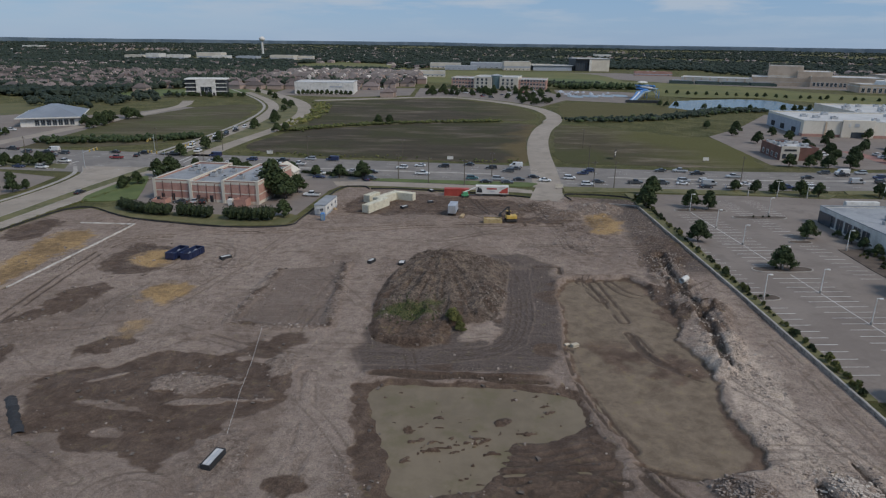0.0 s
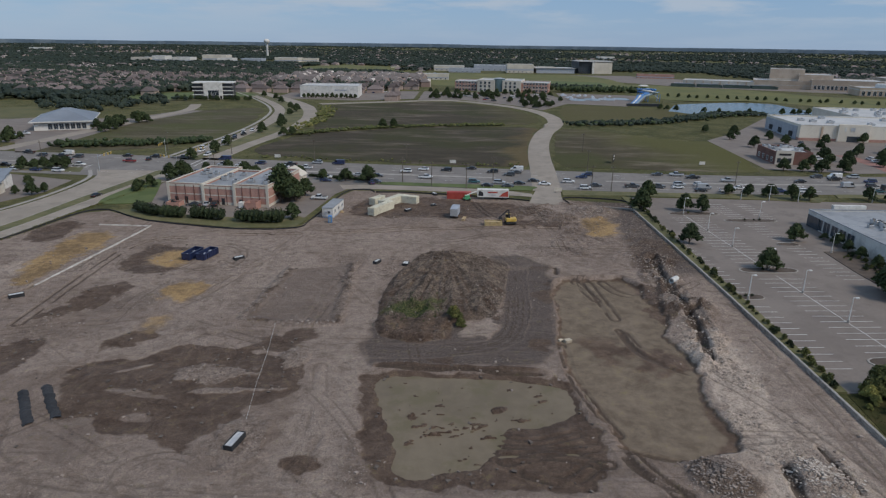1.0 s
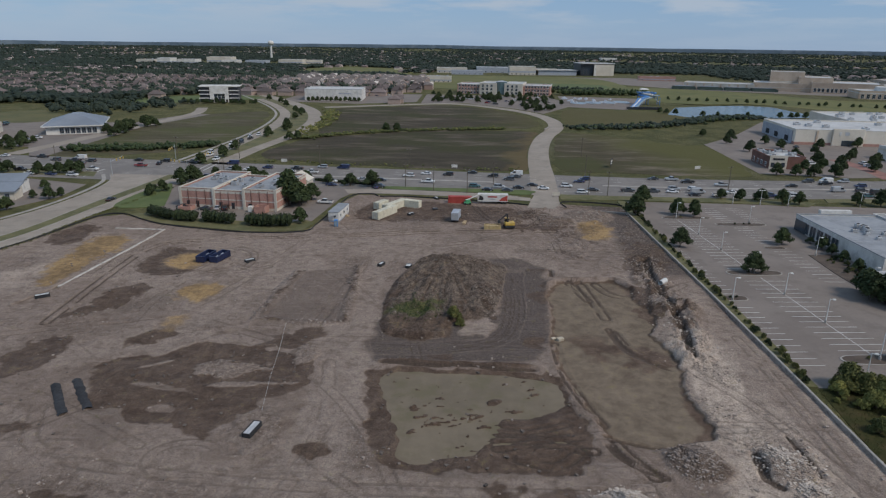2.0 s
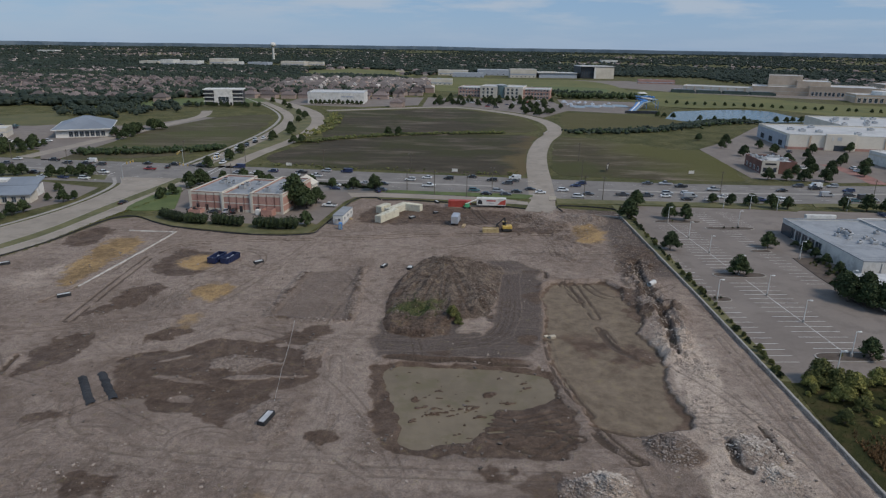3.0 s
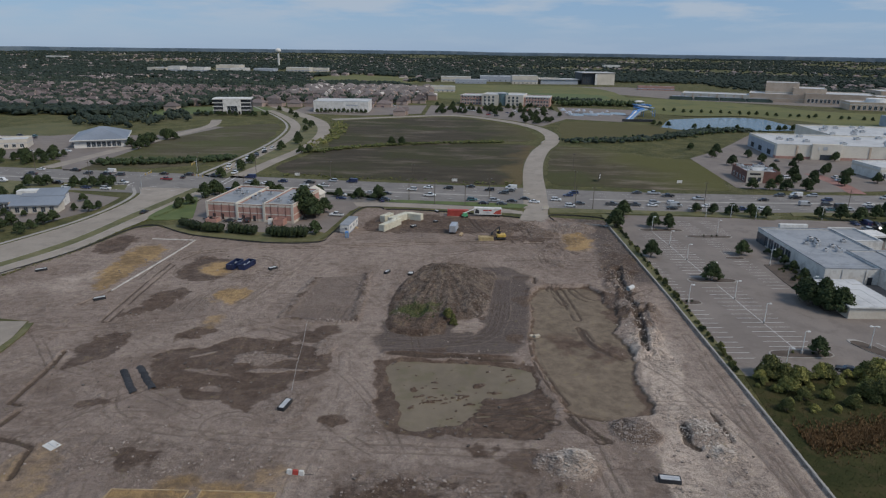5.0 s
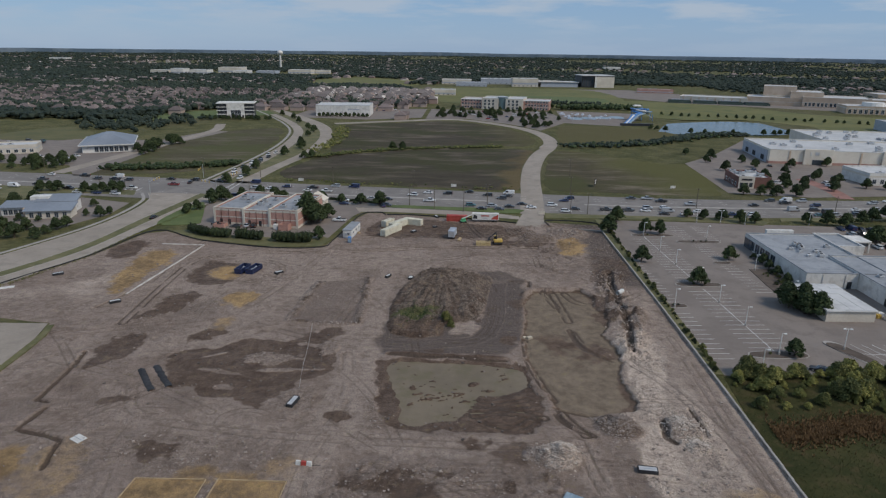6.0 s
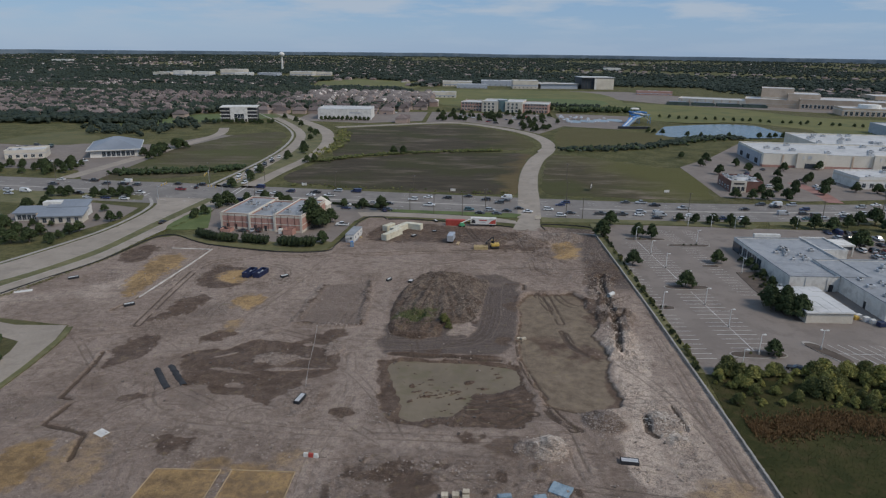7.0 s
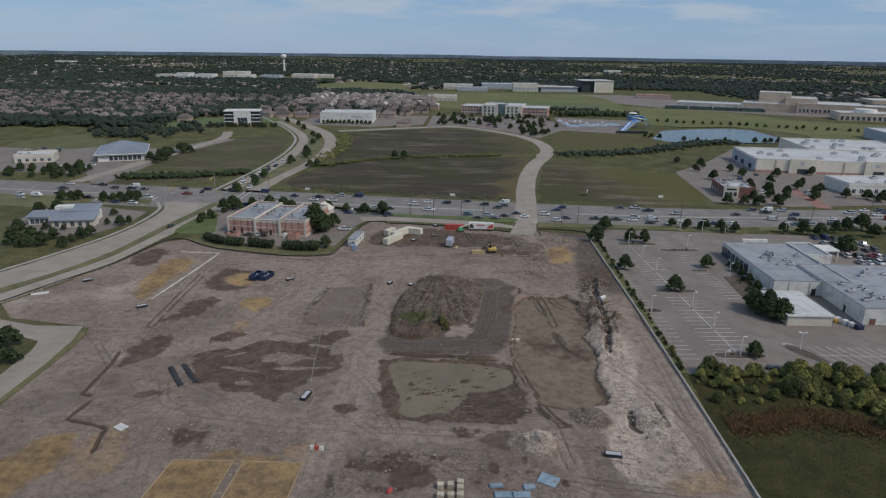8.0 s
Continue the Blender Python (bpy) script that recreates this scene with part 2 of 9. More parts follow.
M_CONTAINER = surface("cream_container", (0.56, 0.53, 0.42), (0.66, 0.63, 0.51), 0.7, 0.2, 1.0, 0.05, 0.01, stain=(0.48, 0.44, 0.35))
M_REDPAINT = surface("red_paint", (0.33, 0.045, 0.035), (0.42, 0.07, 0.05), 0.6, 0.3, 1.0, 0.05, 0.01)
M_GREENPAINT = surface("green_paint", (0.06, 0.26, 0.12), (0.09, 0.34, 0.17), 0.5, 0.3, 1.5, 0)
M_BLUE = surface("blue_plastic", (0.05, 0.17, 0.42), (0.07, 0.22, 0.50), 0.5, 0.4, 2.0, 0)
M_BLUESTEEL = surface("blue_steel", (0.17, 0.235, 0.285), (0.27, 0.345, 0.40), 0.5, 0.4, 2.0, 0.05, 0.01)
M_NAVY = surface("navy_paint", (0.010, 0.016, 0.052), (0.022, 0.034, 0.088), 0.4, 0.4, 2.0, 0)
M_GREYBOX = surface("grey_box", (0.30, 0.33, 0.38), (0.38, 0.41, 0.46), 0.55, 0.4, 2.0, 0)
M_LIDGREY = surface("weathered_lid", (0.36, 0.365, 0.37), (0.50, 0.50, 0.50), 0.7, 0.5, 3.0, 0)
M_WOOD = surface("raw_timber", (0.34, 0.25, 0.14), (0.46, 0.35, 0.21), 0.85, 0.5, 4.0)
M_STONEWHITE = surface("cut_limestone", (0.38, 0.325, 0.245), (0.50, 0.44, 0.345), 0.9, 0.4, 3.0, own=0.15)
M_PIPE = surface("pipe_concrete", (0.50, 0.50, 0.49), (0.62, 0.62, 0.60), 0.85, 0.4, 3.0)
M_ROCK = surface("broken_rock", (0.17, 0.134, 0.113), (0.36, 0.30, 0.255), 0.95, 0.12, 2.2, 0.4, 0.05)
M_ROCKPALE = surface("pale_rubble", (0.27, 0.225, 0.19), (0.56, 0.49, 0.42), 0.95, 0.5, 3.0, 0.4, 0.05)
M_ROCKDARK = surface("dark_clods", (0.08, 0.065, 0.055), (0.17, 0.14, 0.12), 0.95, 0.2, 3.0, 0.4, 0.05)
M_MULCH = surface("mulch_bed", (0.065, 0.048, 0.037), (0.105, 0.08, 0.062), 0.95, 0.3, 3.0, 0.4, 0.05)
M_COURT = surface("court_screen", (0.045, 0.070, 0.062), (0.075, 0.105, 0.09), 0.9, 0.1, 1.0, 0)
M_PAVER = surface("red_pavers", (0.22, 0.11, 0.09), (0.30, 0.16, 0.13), 0.9, 0.2, 2.0)
M_TRUNK = surface("bark", (0.07, 0.055, 0.045), (0.13, 0.105, 0.085), 0.95, 0.6, 6.0, 0.5, 0.03)
M_GLASS = glass_material("window_glass")
M_CARGLASS = glass_material("car_glass", (0.012, 0.014, 0.017), 0.06)
M_TEALGLASS = glass_material("atrium_glass", (0.10, 0.15, 0.16), 0.1)
M_PAINT = paint_material("vehicle_paint")
M_LEAF = leaf_material("oak_leaves", (0.020, 0.032, 0.014), (0.055, 0.078, 0.032))
M_LEAF_Y = leaf_material("yellowing_leaves", (0.090, 0.112, 0.034), (0.40, 0.36, 0.12), (0.15, 0.165, 0.052))
M_LEAF_SHRUB = leaf_material("shrub_leaves", (0.045, 0.060, 0.021), (0.185, 0.18, 0.064), (0.062, 0.078, 0.028))
M_LEAF_DARK = leaf_material("hedge_leaves", (0.013, 0.021, 0.010), (0.033, 0.047, 0.020))
# far foliage: a little blue distance haze is mixed into the leaf colours
M_LEAF_HAZE = leaf_material("distant_leaves_haze", (0.018, 0.029, 0.022), (0.044, 0.058, 0.042), (0.024, 0.036, 0.028))
M_WEED = leaf_material("green_weeds", (0.030, 0.055, 0.018), (0.05, 0.085, 0.03))

# ---------------------------------------------------------------- building blocks


def ensure_mesh(data, name):
    if isinstance(data, bmesh.types.BMesh):
        me = bpy.data.meshes.new(name)
        data.to_mesh(me)
        data.free()
        return me
    return data


def part(name, data, material, parent=None, label=""):
    """One mesh object, under a thing or a part."""
    me = ensure_mesh(data, name)
    if not me.materials:
        me.materials.append(material)
    ob = new(name, me)
    if parent:
        ob.parent = parent
    if label:
        ob["label"] = label
    return ob


def thing(name, label, category, m, group="", kind=""):
    ob = new(name)
    ob.empty_display_size = 0.3
    ob.matrix_basis = m
    return tagged(ob, label, category, group, kind)


def structure(name, data, material, label, category):
    return tagged(part(name, data, material), label, category, kind="structure")


def add_box(bm, x0, x1, y0, y1, z0, z1, taper=0.0):
    t = taper
    lo = [bm.verts.new(p) for p in ((x0, y0, z0), (x1, y0, z0), (x1, y1, z0), (x0, y1, z0))]
    hi = [bm.verts.new(p) for p in ((x0 + t, y0 + t, z1), (x1 - t, y0 + t, z1), (x1 - t, y1 - t, z1), (x0 + t, y1 - t, z1))]
    bm.faces.new(lo[::-1])
    bm.faces.new(hi)
    for k in range(4):
        bm.faces.new((lo[k], lo[(k + 1) % 4], hi[(k + 1) % 4], hi[k]))
    return bm


def boxes(*rows, bevel=0.0):
    bm = bmesh.new()
    for r in rows:
        add_box(bm, *r)
    if bevel:
        bmesh.ops.bevel(bm, geom=bm.edges[:], offset=bevel, segments=1, affect="EDGES")
    return bm


def add_prism(bm, outline, z0, z1):
    lo = [bm.verts.new((x, y, z0)) for x, y in outline]
    hi = [bm.verts.new((x, y, z1)) for x, y in outline]
    n = len(outline)
    bm.faces.new(hi)
    for k in range(n):
        bm.faces.new((lo[k], lo[(k + 1) % n], hi[(k + 1) % n], hi[k]))
    return bm


def prism(outline, z0, z1):
    area = sum(a[0] * b[1] - b[0] * a[1] for a, b in zip(outline, outline[1:] + outline[:1]))
    return add_prism(bmesh.new(), outline if area > 0 else outline[::-1], z0, z1)


def rounded(outline, steps=4):
    """A closed outline through smooth corners."""
    pts = [Vector((*p, 0)) for p in outline]
    out = []
    n = len(pts)
    for k in range(n):
        a, b, c, d = (pts[(k + j) % n] for j in (-1, 0, 1, 2))
        for s in range(steps):
            t = s / steps
            p = 0.5 * (2 * b + (c - a) * t + (2 * a - 5 * b + 4 * c - d) * t * t + (3 * b - a - 3 * c + d) * t ** 3)
            out.append((p.x, p.y))
    return out


def smooth_line(points, steps=6):
    pts = [Vector((*p, 0)) for p in points]
    pts = [2 * pts[0] - pts[1], *pts, 2 * pts[-1] - pts[-2]]
    out = []
    for k in range(1, len(pts) - 2):
        a, b, c, d = pts[k - 1 : k + 3]
        for s in range(steps):
            t = s / steps
            p = 0.5 * (2 * b + (c - a) * t + (2 * a - 5 * b + 4 * c - d) * t * t + (3 * b - a - 3 * c + d) * t ** 3)
            out.append((p.x, p.y))
    out.append((pts[-2].x, pts[-2].y))
    return out


def offset_line(line, d):
    out = []
    for k, (x, y) in enumerate(line):
        a, b = line[max(0, k - 1)], line[min(len(line) - 1, k + 1)]
        dx, dy = b[0] - a[0], b[1] - a[1]
        n = math.hypot(dx, dy) or 1
        out.append((x - dy / n * d, y + dx / n * d))
    return out


def between(left, right, z0, z1, bm=None):
    """A slab between two lines of as many points."""
    bm = bm or bmesh.new()
    a0, a1 = ([bm.verts.new((x, y, z)) for x, y in left] for z in (z0, z1))
    b0, b1 = ([bm.verts.new((x, y, z)) for x, y in right] for z in (z0, z1))
    for k in range(len(left) - 1):
        for q in ((a1[k], a1[k + 1], b1[k + 1], b1[k]), (a0[k], a0[k + 1], a1[k + 1], a1[k]), (b1[k], b1[k + 1], b0[k + 1], b0[k])):
            bm.faces.new(q)
    bm.faces.new((a0[0], a1[0], b1[0], b0[0]))
    bm.faces.new((a0[-1], b0[-1], b1[-1], a1[-1]))
    bmesh.ops.recalc_face_normals(bm, faces=bm.faces[:])
    return bm


def strip(line, width, z0, z1, bm=None):
    return between(offset_line(line, width / 2), offset_line(line, -width / 2), z0, z1, bm)


def add_tube(bm, p0, p1, r0, r1, sides=8, cap=True):
    p0, p1 = Vector(p0), Vector(p1)
    ax = (p1 - p0).normalized()
    u = ax.orthogonal().normalized()
    v = ax.cross(u)
    rings = []
    for p, r in ((p0, r0), (p1, r1)):
        rings.append([bm.verts.new(p + r * (math.cos(a) * u + math.sin(a) * v)) for a in (2 * math.pi * k / sides for k in range(sides))])
    for k in range(sides):
        bm.faces.new((rings[0][k], rings[0][(k + 1) % sides], rings[1][(k + 1) % sides], rings[1][k]))
    if cap:
        bm.faces.new(rings[1])
        bm.faces.new(rings[0][::-1])
    return bm


def tube(p0, p1, r0, r1, sides=8):
    return add_tube(bmesh.new(), p0, p1, r0, r1, sides)


def raw_mesh(name, verts, faces):
    me = bpy.data.meshes.new(name)
    me.from_pydata(verts if isinstance(verts, list) else verts.tolist(), [], faces if isinstance(faces, list) else faces.tolist())
    me.update()
    return me


TABLE = np.random.RandomState(7).rand(256, 256)


def value_noise(x, y, size, seed=0):
    u, v = x / size + seed * 17.3, y / size + seed * 9.7
    i, j = np.floor(u).astype(int), np.floor(v).astype(int)
    f, g = u - i, v - j
    f, g = f * f * (3 - 2 * f), g * g * (3 - 2 * g)
    t = lambda a, b: TABLE[a % 256, b % 256]  # noqa: E731
    return (t(i, j) * (1 - f) + t(i + 1, j) * f) * (1 - g) + (t(i, j + 1) * (1 - f) + t(i + 1, j + 1) * f) * g


def fbm(x, y, size, octaves=4, seed=0, gain=0.5):
    x, y = np.asarray(x, float), np.asarray(y, float)
    total, amp, norm = 0.0, 1.0, 0.0
    for k in range(octaves):
        total = total + amp * value_noise(x, y, size / 2**k, seed + k)
        norm += amp
        amp *= gain
    return total / norm


def ease(a, b, v):
    t = np.clip((v - a) / (b - a), 0, 1)
    return t * t * (3 - 2 * t)


def near_mask(x, y, pts, margin=16.0):
    return (x > min(p[0] for p in pts) - margin) & (x < max(p[0] for p in pts) + margin) & (y > min(p[1] for p in pts) - margin) & (y < max(p[1] for p in pts) + margin)


def inside_by(x, y, outline):
    """Metres inside an outline (negative outside, -16 at most far away)."""
    m = near_mask(x, y, outline)
    out = np.full(np.shape(x), -16.0)
    x, y = x[m], y[m]
    best = np.full(np.shape(x), 1e9)
    odd = np.zeros(np.shape(x), bool)
    for (ax, ay), (bx, by) in zip(outline, outline[1:] + outline[:1]):
        dx, dy = bx - ax, by - ay
        t = np.clip(((x - ax) * dx + (y - ay) * dy) / (dx * dx + dy * dy + 1e-9), 0, 1)
        best = np.minimum(best, np.hypot(x - ax - t * dx, y - ay - t * dy))
        if ay != by:
            odd ^= ((ay > y) != (by > y)) & (x < dx * (y - ay) / dy + ax)
    out[m] = np.where(odd, best, -best)
    return out


def from_line(x, y, line, reach=16.0):
    """Metres from a line, reach or more far away."""
    m = near_mask(x, y, line, reach)
    out = np.full(np.shape(x), reach)
    x, y = x[m], y[m]
    best = np.full(np.shape(x), 1e9)
    for (ax, ay), (bx, by) in zip(line, line[1:]):
        dx, dy = bx - ax, by - ay
        t = np.clip(((x - ax) * dx + (y - ay) * dy) / (dx * dx + dy * dy + 1e-9), 0, 1)
        best = np.minimum(best, np.hypot(x - ax - t * dx, y - ay - t * dy))
    out[m] = best
    return out

# ---------------------------------------------------------------- the ground sheet
SITE = [(61, 10), (61, 209), (59, 219), (38, 222), (25.5, 219), (15, 222.5), (-20, 229), (-34, 232), (-40, 231.6), (-43, 224), (-46.6, 189), (-49, 179.5),
        (-66.7, 177.3), (-96.6, 184.6), (-114, 196), (-121, 192), (-126, 165), (-135.5, 141), (-142, 123), (-130, 111), (-105, 107), (-103, 98), (-101, 83),
        (-100, 60), (-98, 10)]
POND = rounded([(-13.4, 92), (-1, 92.9), (12, 91.6), (17.3, 90), (18, 85.4), (17, 82), (12, 78.8), (7, 78), (6, 74), (2.4, 68.5), (-1.4, 67.6), (-5.3, 66.2), (-8.4, 67.3), (-8.6, 72.8), (-11.9, 80.3), (-13.2, 84.7)])
POND_DARK = rounded([(-16.5, 89.3), (-15.2, 93.4), (0, 94), (12.1, 93.4), (18.4, 92), (18.6, 82.1), (20.6, 76), (20.8, 70.6), (18.9, 67), (15.1, 63.6), (8.4, 64.6), (0.6, 64.3), (-9.7, 64.6), (-11.9, 68.5), (-14.2, 74), (-15.4, 80.1)])
PIT = rounded([(22.8, 138.2), (31.3, 141.6), (39, 142), (41.5, 137.3), (41.8, 131), (43.4, 125.3), (42, 116.3), (40.6, 106.5), (41.6, 103.7), (40.9, 95.4), (39.6, 87.9), (40.2, 82), (40.1, 77), (38.6, 74), (35, 72.4), (30.8, 71),
               (26.3, 72.5), (23, 74.2), (22.5, 78.1), (21.2, 84.5), (19.2, 91.5), (18.6, 102.2), (20.2, 118.3)])
MUD_WEST = rounded([(-65.6, 88.8), (-63.2, 94.3), (-56.4, 96.1), (-53.1, 99.1), (-49.4, 101.4), (-44.7, 101.1), (-38.6, 100), (-31, 98.5), (-26.8, 93.9), (-26, 88.7), (-26.5, 85.1), (-29.2, 82.6), (-32.2, 82), (-32.6, 79.1), (-34, 75.9),
                    (-36.6, 73.7), (-38.2, 70), (-41.2, 71.5), (-43.9, 73.3), (-51.1, 74.9), (-54.4, 77.4), (-59.2, 77.1), (-62.7, 81.8)])
# dark wet patches: weight and outline
MUD_SPOTS = [(1.0, [(-81.5, 84), (-84.4, 96.8), (-83.1, 101.2), (-77.4, 103.8), (-75.3, 97.4), (-76.7, 90.5), (-79.2, 86.5)]), (0.95, [(-81.9, 121.7), (-81.5, 129.3), (-74.7, 130.8), (-73.8, 123.7), (-77.1, 116.8), (-85, 112)]),
             (0.9, [(-65, 98.3), (-63, 104.3), (-58.7, 106.8), (-57.7, 104.4), (-60.5, 100.6)]), (0.8, [(-82.6, 141), (-84.8, 151), (-82.3, 159.6), (-76, 161), (-69.5, 152), (-69.7, 140), (-78.5, 138.3)]),
             (0.85, [(-121, 163.4), (-123.4, 174.4), (-118.3, 182), (-112.4, 176), (-112, 162.7)]), (0.9, [(-57.4, 57.1), (-55, 58.7), (-49.2, 58), (-48.5, 54.9), (-51.9, 51.7), (-54.5, 53.5)]),
             (0.8, [(-70.2, 69.7), (-69.6, 72), (-59.6, 73.6), (-64, 71)]), (1.0, [(-23.2, 68.2), (-21.2, 69.7), (-18, 68.2), (-19.8, 66.9)]), (0.85, [(-38.7, 100.6), (-37.2, 104.6), (-32.7, 108.6), (-28.5, 110), (-27.6, 105.2), (-31.3, 101)]),
             (0.75, [(3.2, 60.8), (8.5, 61.8), (8.4, 57.5), (3.4, 56.8)]), (0.85, [(-34, 196), (-30, 220), (0, 219), (22, 212), (24, 200), (0, 194)]), (0.9, [(8, 191), (24, 195), (34, 191), (30, 186), (14, 186)]), (0.6, [(44, 150), (48, 170), (57, 176), (59, 160), (54, 150)]),
             (0.95, [(41.1, 136), (40.5, 125.1), (42.2, 118.7), (45.4, 123.6), (45.2, 136)]), (0.7, [(37.3, 61.3), (42.2, 62.1), (42.3, 57.6), (37.2, 55.3)]), (0.7, [(-9, 51), (-0.6, 47.8), (-0.2, 44), (-6.5, 40.4), (-10, 46.9)]),
             (0.6, [(10, 60), (16, 61), (17, 55), (10, 54)])]
# orange sand: weight and outline
SAND_SPOTS = [(1.0, [(-103.5, 134), (-107.5, 152.3), (-108.5, 170), (-100.4, 172.5), (-97.2, 161.5), (-97.8, 146.1), (-98, 130)]), (0.95, [(-79, 151), (-72, 155), (-67.3, 146), (-73.4, 143)]), (0.9, [(-66.4, 126), (-63.6, 134), (-56.4, 129), (-59.3, 121)]),
              (1.0, [(-90, 37), (-85.5, 46), (-82.8, 52), (-77.4, 55), (-73.4, 50.4), (-74.2, 43.9), (-75.7, 37.9), (-77.6, 32), (-90, 30)]), (0.75, [(-44, 48), (-42, 50.5), (-38, 49.3), (-30, 48.6), (-31, 47.5), (-41, 47)]),
              (0.6, [(-61.5, 111), (-59.6, 114.5), (-57, 110), (-60, 108)]), (0.85, [(38.5, 195), (47.5, 196), (46.5, 178), (38, 179)]), (0.45, [(-30, 52), (-27, 54), (-26, 50), (-29, 49)]), (0.45, [(46, 47), (56, 48.5), (55.8, 44), (46, 42)]),
              (0.4, [(-72, 54), (-66, 57), (-60, 45), (-66, 38), (-72, 44)])]
MOUND = rounded([(-15.9, 109.8), (-16.9, 121.3), (-16.2, 134.6), (-13.4, 145.5), (-8, 154), (-3.1, 157), (4.5, 156), (11.8, 151.5), (10.4, 133), (8.4, 121.8), (6, 116), (-1, 113.5), (-3, 107), (-7.6, 105.6), (-13.6, 106.6)])
HAUL_OUT = [(26, 172), (17.5, 148), (16.4, 142), (14.6, 118), (11.9, 107), (6.3, 101.8), (-5.2, 99), (-16, 98.6), (-18, 104.6), (-14.7, 104.4), (-5.5, 104.4), (5, 106.3), (8, 111.5), (9.6, 124.9), (11.6, 146.6), (8, 160), (16, 172)]
HAUL_WIDE = [(23, 150), (21, 126), (18.6, 106), (14, 97.5), (0, 96), (-16, 96.4), (-19, 104), (-17, 112), (-2, 116), (9, 118), (10, 146), (6, 158), (16, 158)]
HAUL = smooth_line([(14, 158), (13.6, 145), (12, 122), (9.6, 109.4), (4.6, 104), (-5, 101.8), (-18, 101.6)])
BERM = smooth_line([(51.5, 158), (49.8, 149.4), (49, 135.7), (48, 120), (46.6, 110), (44.8, 101)])
SLAB = [(-43.4, 114), (-42.4, 128), (-41.3, 142.8), (-26.8, 147.8), (-25.4, 130), (-24.4, 113), (-34, 112.2)]
SAND_PADS = [[(-52.5, 30), (-39.8, 30), (-39.5, 47.5), (-51.5, 47.2)], [(-38, 30), (-26, 30), (-25.8, 47.7), (-37.5, 47.6)]]
# narrow open trenches: line and half width
TRENCHES = [([(-86.5, 92), (-85.2, 86.8), (-84.4, 76), (-83.9, 70.4), (-81, 69.5)], 0.34), ([(-80.2, 67.4), (-81, 60), (-76.1, 58.8), (-70.7, 57), (-68.7, 48.6)], 0.4), ([(43.4, 69.8), (42.8, 64.4), (44, 62.8)], 0.6),
            ([(50.6, 75), (50.6, 65.2)], 0.28), ([(-14, 95.2), (-4.9, 94.6), (2, 95), (6.1, 94.2), (14, 94)], 0.3), ([(18.2, 148.2), (24, 148.5), (23.6, 144)], 0.3), ([(-99, 118), (-96, 128), (-95.8, 134)], 0.22)]
# wheel ruts: line, half gauge and weight
RUTS = [([(19.2, 106), (19.2, 94), (21.2, 83.3), (23, 77.5)], 0.7, 1.0), ([(22.3, 73.4), (26.2, 72.2), (30.9, 70.6)], 0.6, 1.0), ([(23.2, 73), (24.8, 68.8), (27.4, 64.2)], 0.9, 1.0), ([(22.3, 73.2), (24.2, 68), (28.8, 64.2)], 0.5, 0.9),
        ([(30.4, 139.5), (31.3, 129), (32.2, 119.1)], 1.0, 0.9), ([(27.6, 140), (30.3, 129)], 0.9, 0.8), ([(31.6, 113.6), (32.5, 106), (34.3, 101.7), (37, 98.6)], 0.5, 1.0), ([(32.4, 112), (33.4, 106), (35.4, 101.6), (37.6, 99)], 0.7, 0.9),
        ([(38, 98), (41, 95.8)], 0.7, 0.9), ([(34, 140), (36, 134), (40, 131)], 1.0, 0.8), ([(-86.3, 109), (-88.4, 142), (-86.9, 163), (-66.4, 171), (-36.4, 175), (-4, 182), (30, 186)], 1.0, 0.8),
        ([(-70, 172.5), (-36, 177), (-4, 184.5), (30, 188)], 1.0, 0.6), ([(5, 216), (9, 200), (15, 190)], 0.9, 0.9), ([(-8, 213), (-2, 203), (8, 193)], 0.9, 0.7), ([(6, 70.5), (13, 72), (20, 70)], 0.9, 0.8), ([(2, 73), (10, 72.4), (19, 74)], 0.9, 0.7),
        ([(4, 76), (10, 74.6), (17, 77)], 0.7, 0.6), ([(9, 68), (14, 66.5), (18, 70)], 0.9, 0.8), ([(24, 205), (26, 193), (18, 184)], 1.0, 0.8), ([(25.8, 62), (27, 52), (29, 40), (31, 20)], 1.0, 0.5), ([(-24, 160), (-28, 130), (-30, 111)], 1.1, 0.35),
        ([(-24, 95), (-21, 75), (-24, 50), (-22, 30)], 1.1, 0.35), ([(-54, 36), (-59.7, 62), (-47, 73)], 1.1, 0.3), ([(-92, 88), (-70, 80), (-60, 66), (-30, 61), (0, 60), (26, 60)], 1.1, 0.4), ([(-100, 100), (-80, 108), (-60, 118), (-50, 150), (-46, 172)], 1.1, 0.4),
        ([(42, 97), (49, 84), (54, 66), (56, 48)], 1.0, 0.45), ([(-94, 162), (-84, 166), (-60, 160), (-56, 146), (-64, 142)], 0.9, 0.5), ([(-60, 148), (-54, 144), (-50, 146)], 0.9, 0.5), ([(57, 110), (56.5, 80), (56, 50)], 0.9, 0.4)]


def fine_axis(lo, hi, step, out_lo, out_hi, first=1.2, grow=1.23):
    mid = list(np.arange(lo, hi + step / 2, step))
    left, right, d = [], [], first
    a, b = lo, hi
    while a > out_lo or b < out_hi:
        a, b, d = a - d, b + d, min(d * grow, 160)
        if a > out_lo:
            left.append(a)
        if b < out_hi:
            right.append(b)
    return np.array([out_lo, *left[::-1], *mid, *right, out_hi])


def far_rise(x, y):
    """The land swells a little towards the skyline."""
    r = np.hypot(x, y)
    return 12.0 * ease(2600, 4700, r) + 4.0 * ease(1500, 3500, r) * (fbm(x, y, 1400, 3, 40) - 0.5) * 2


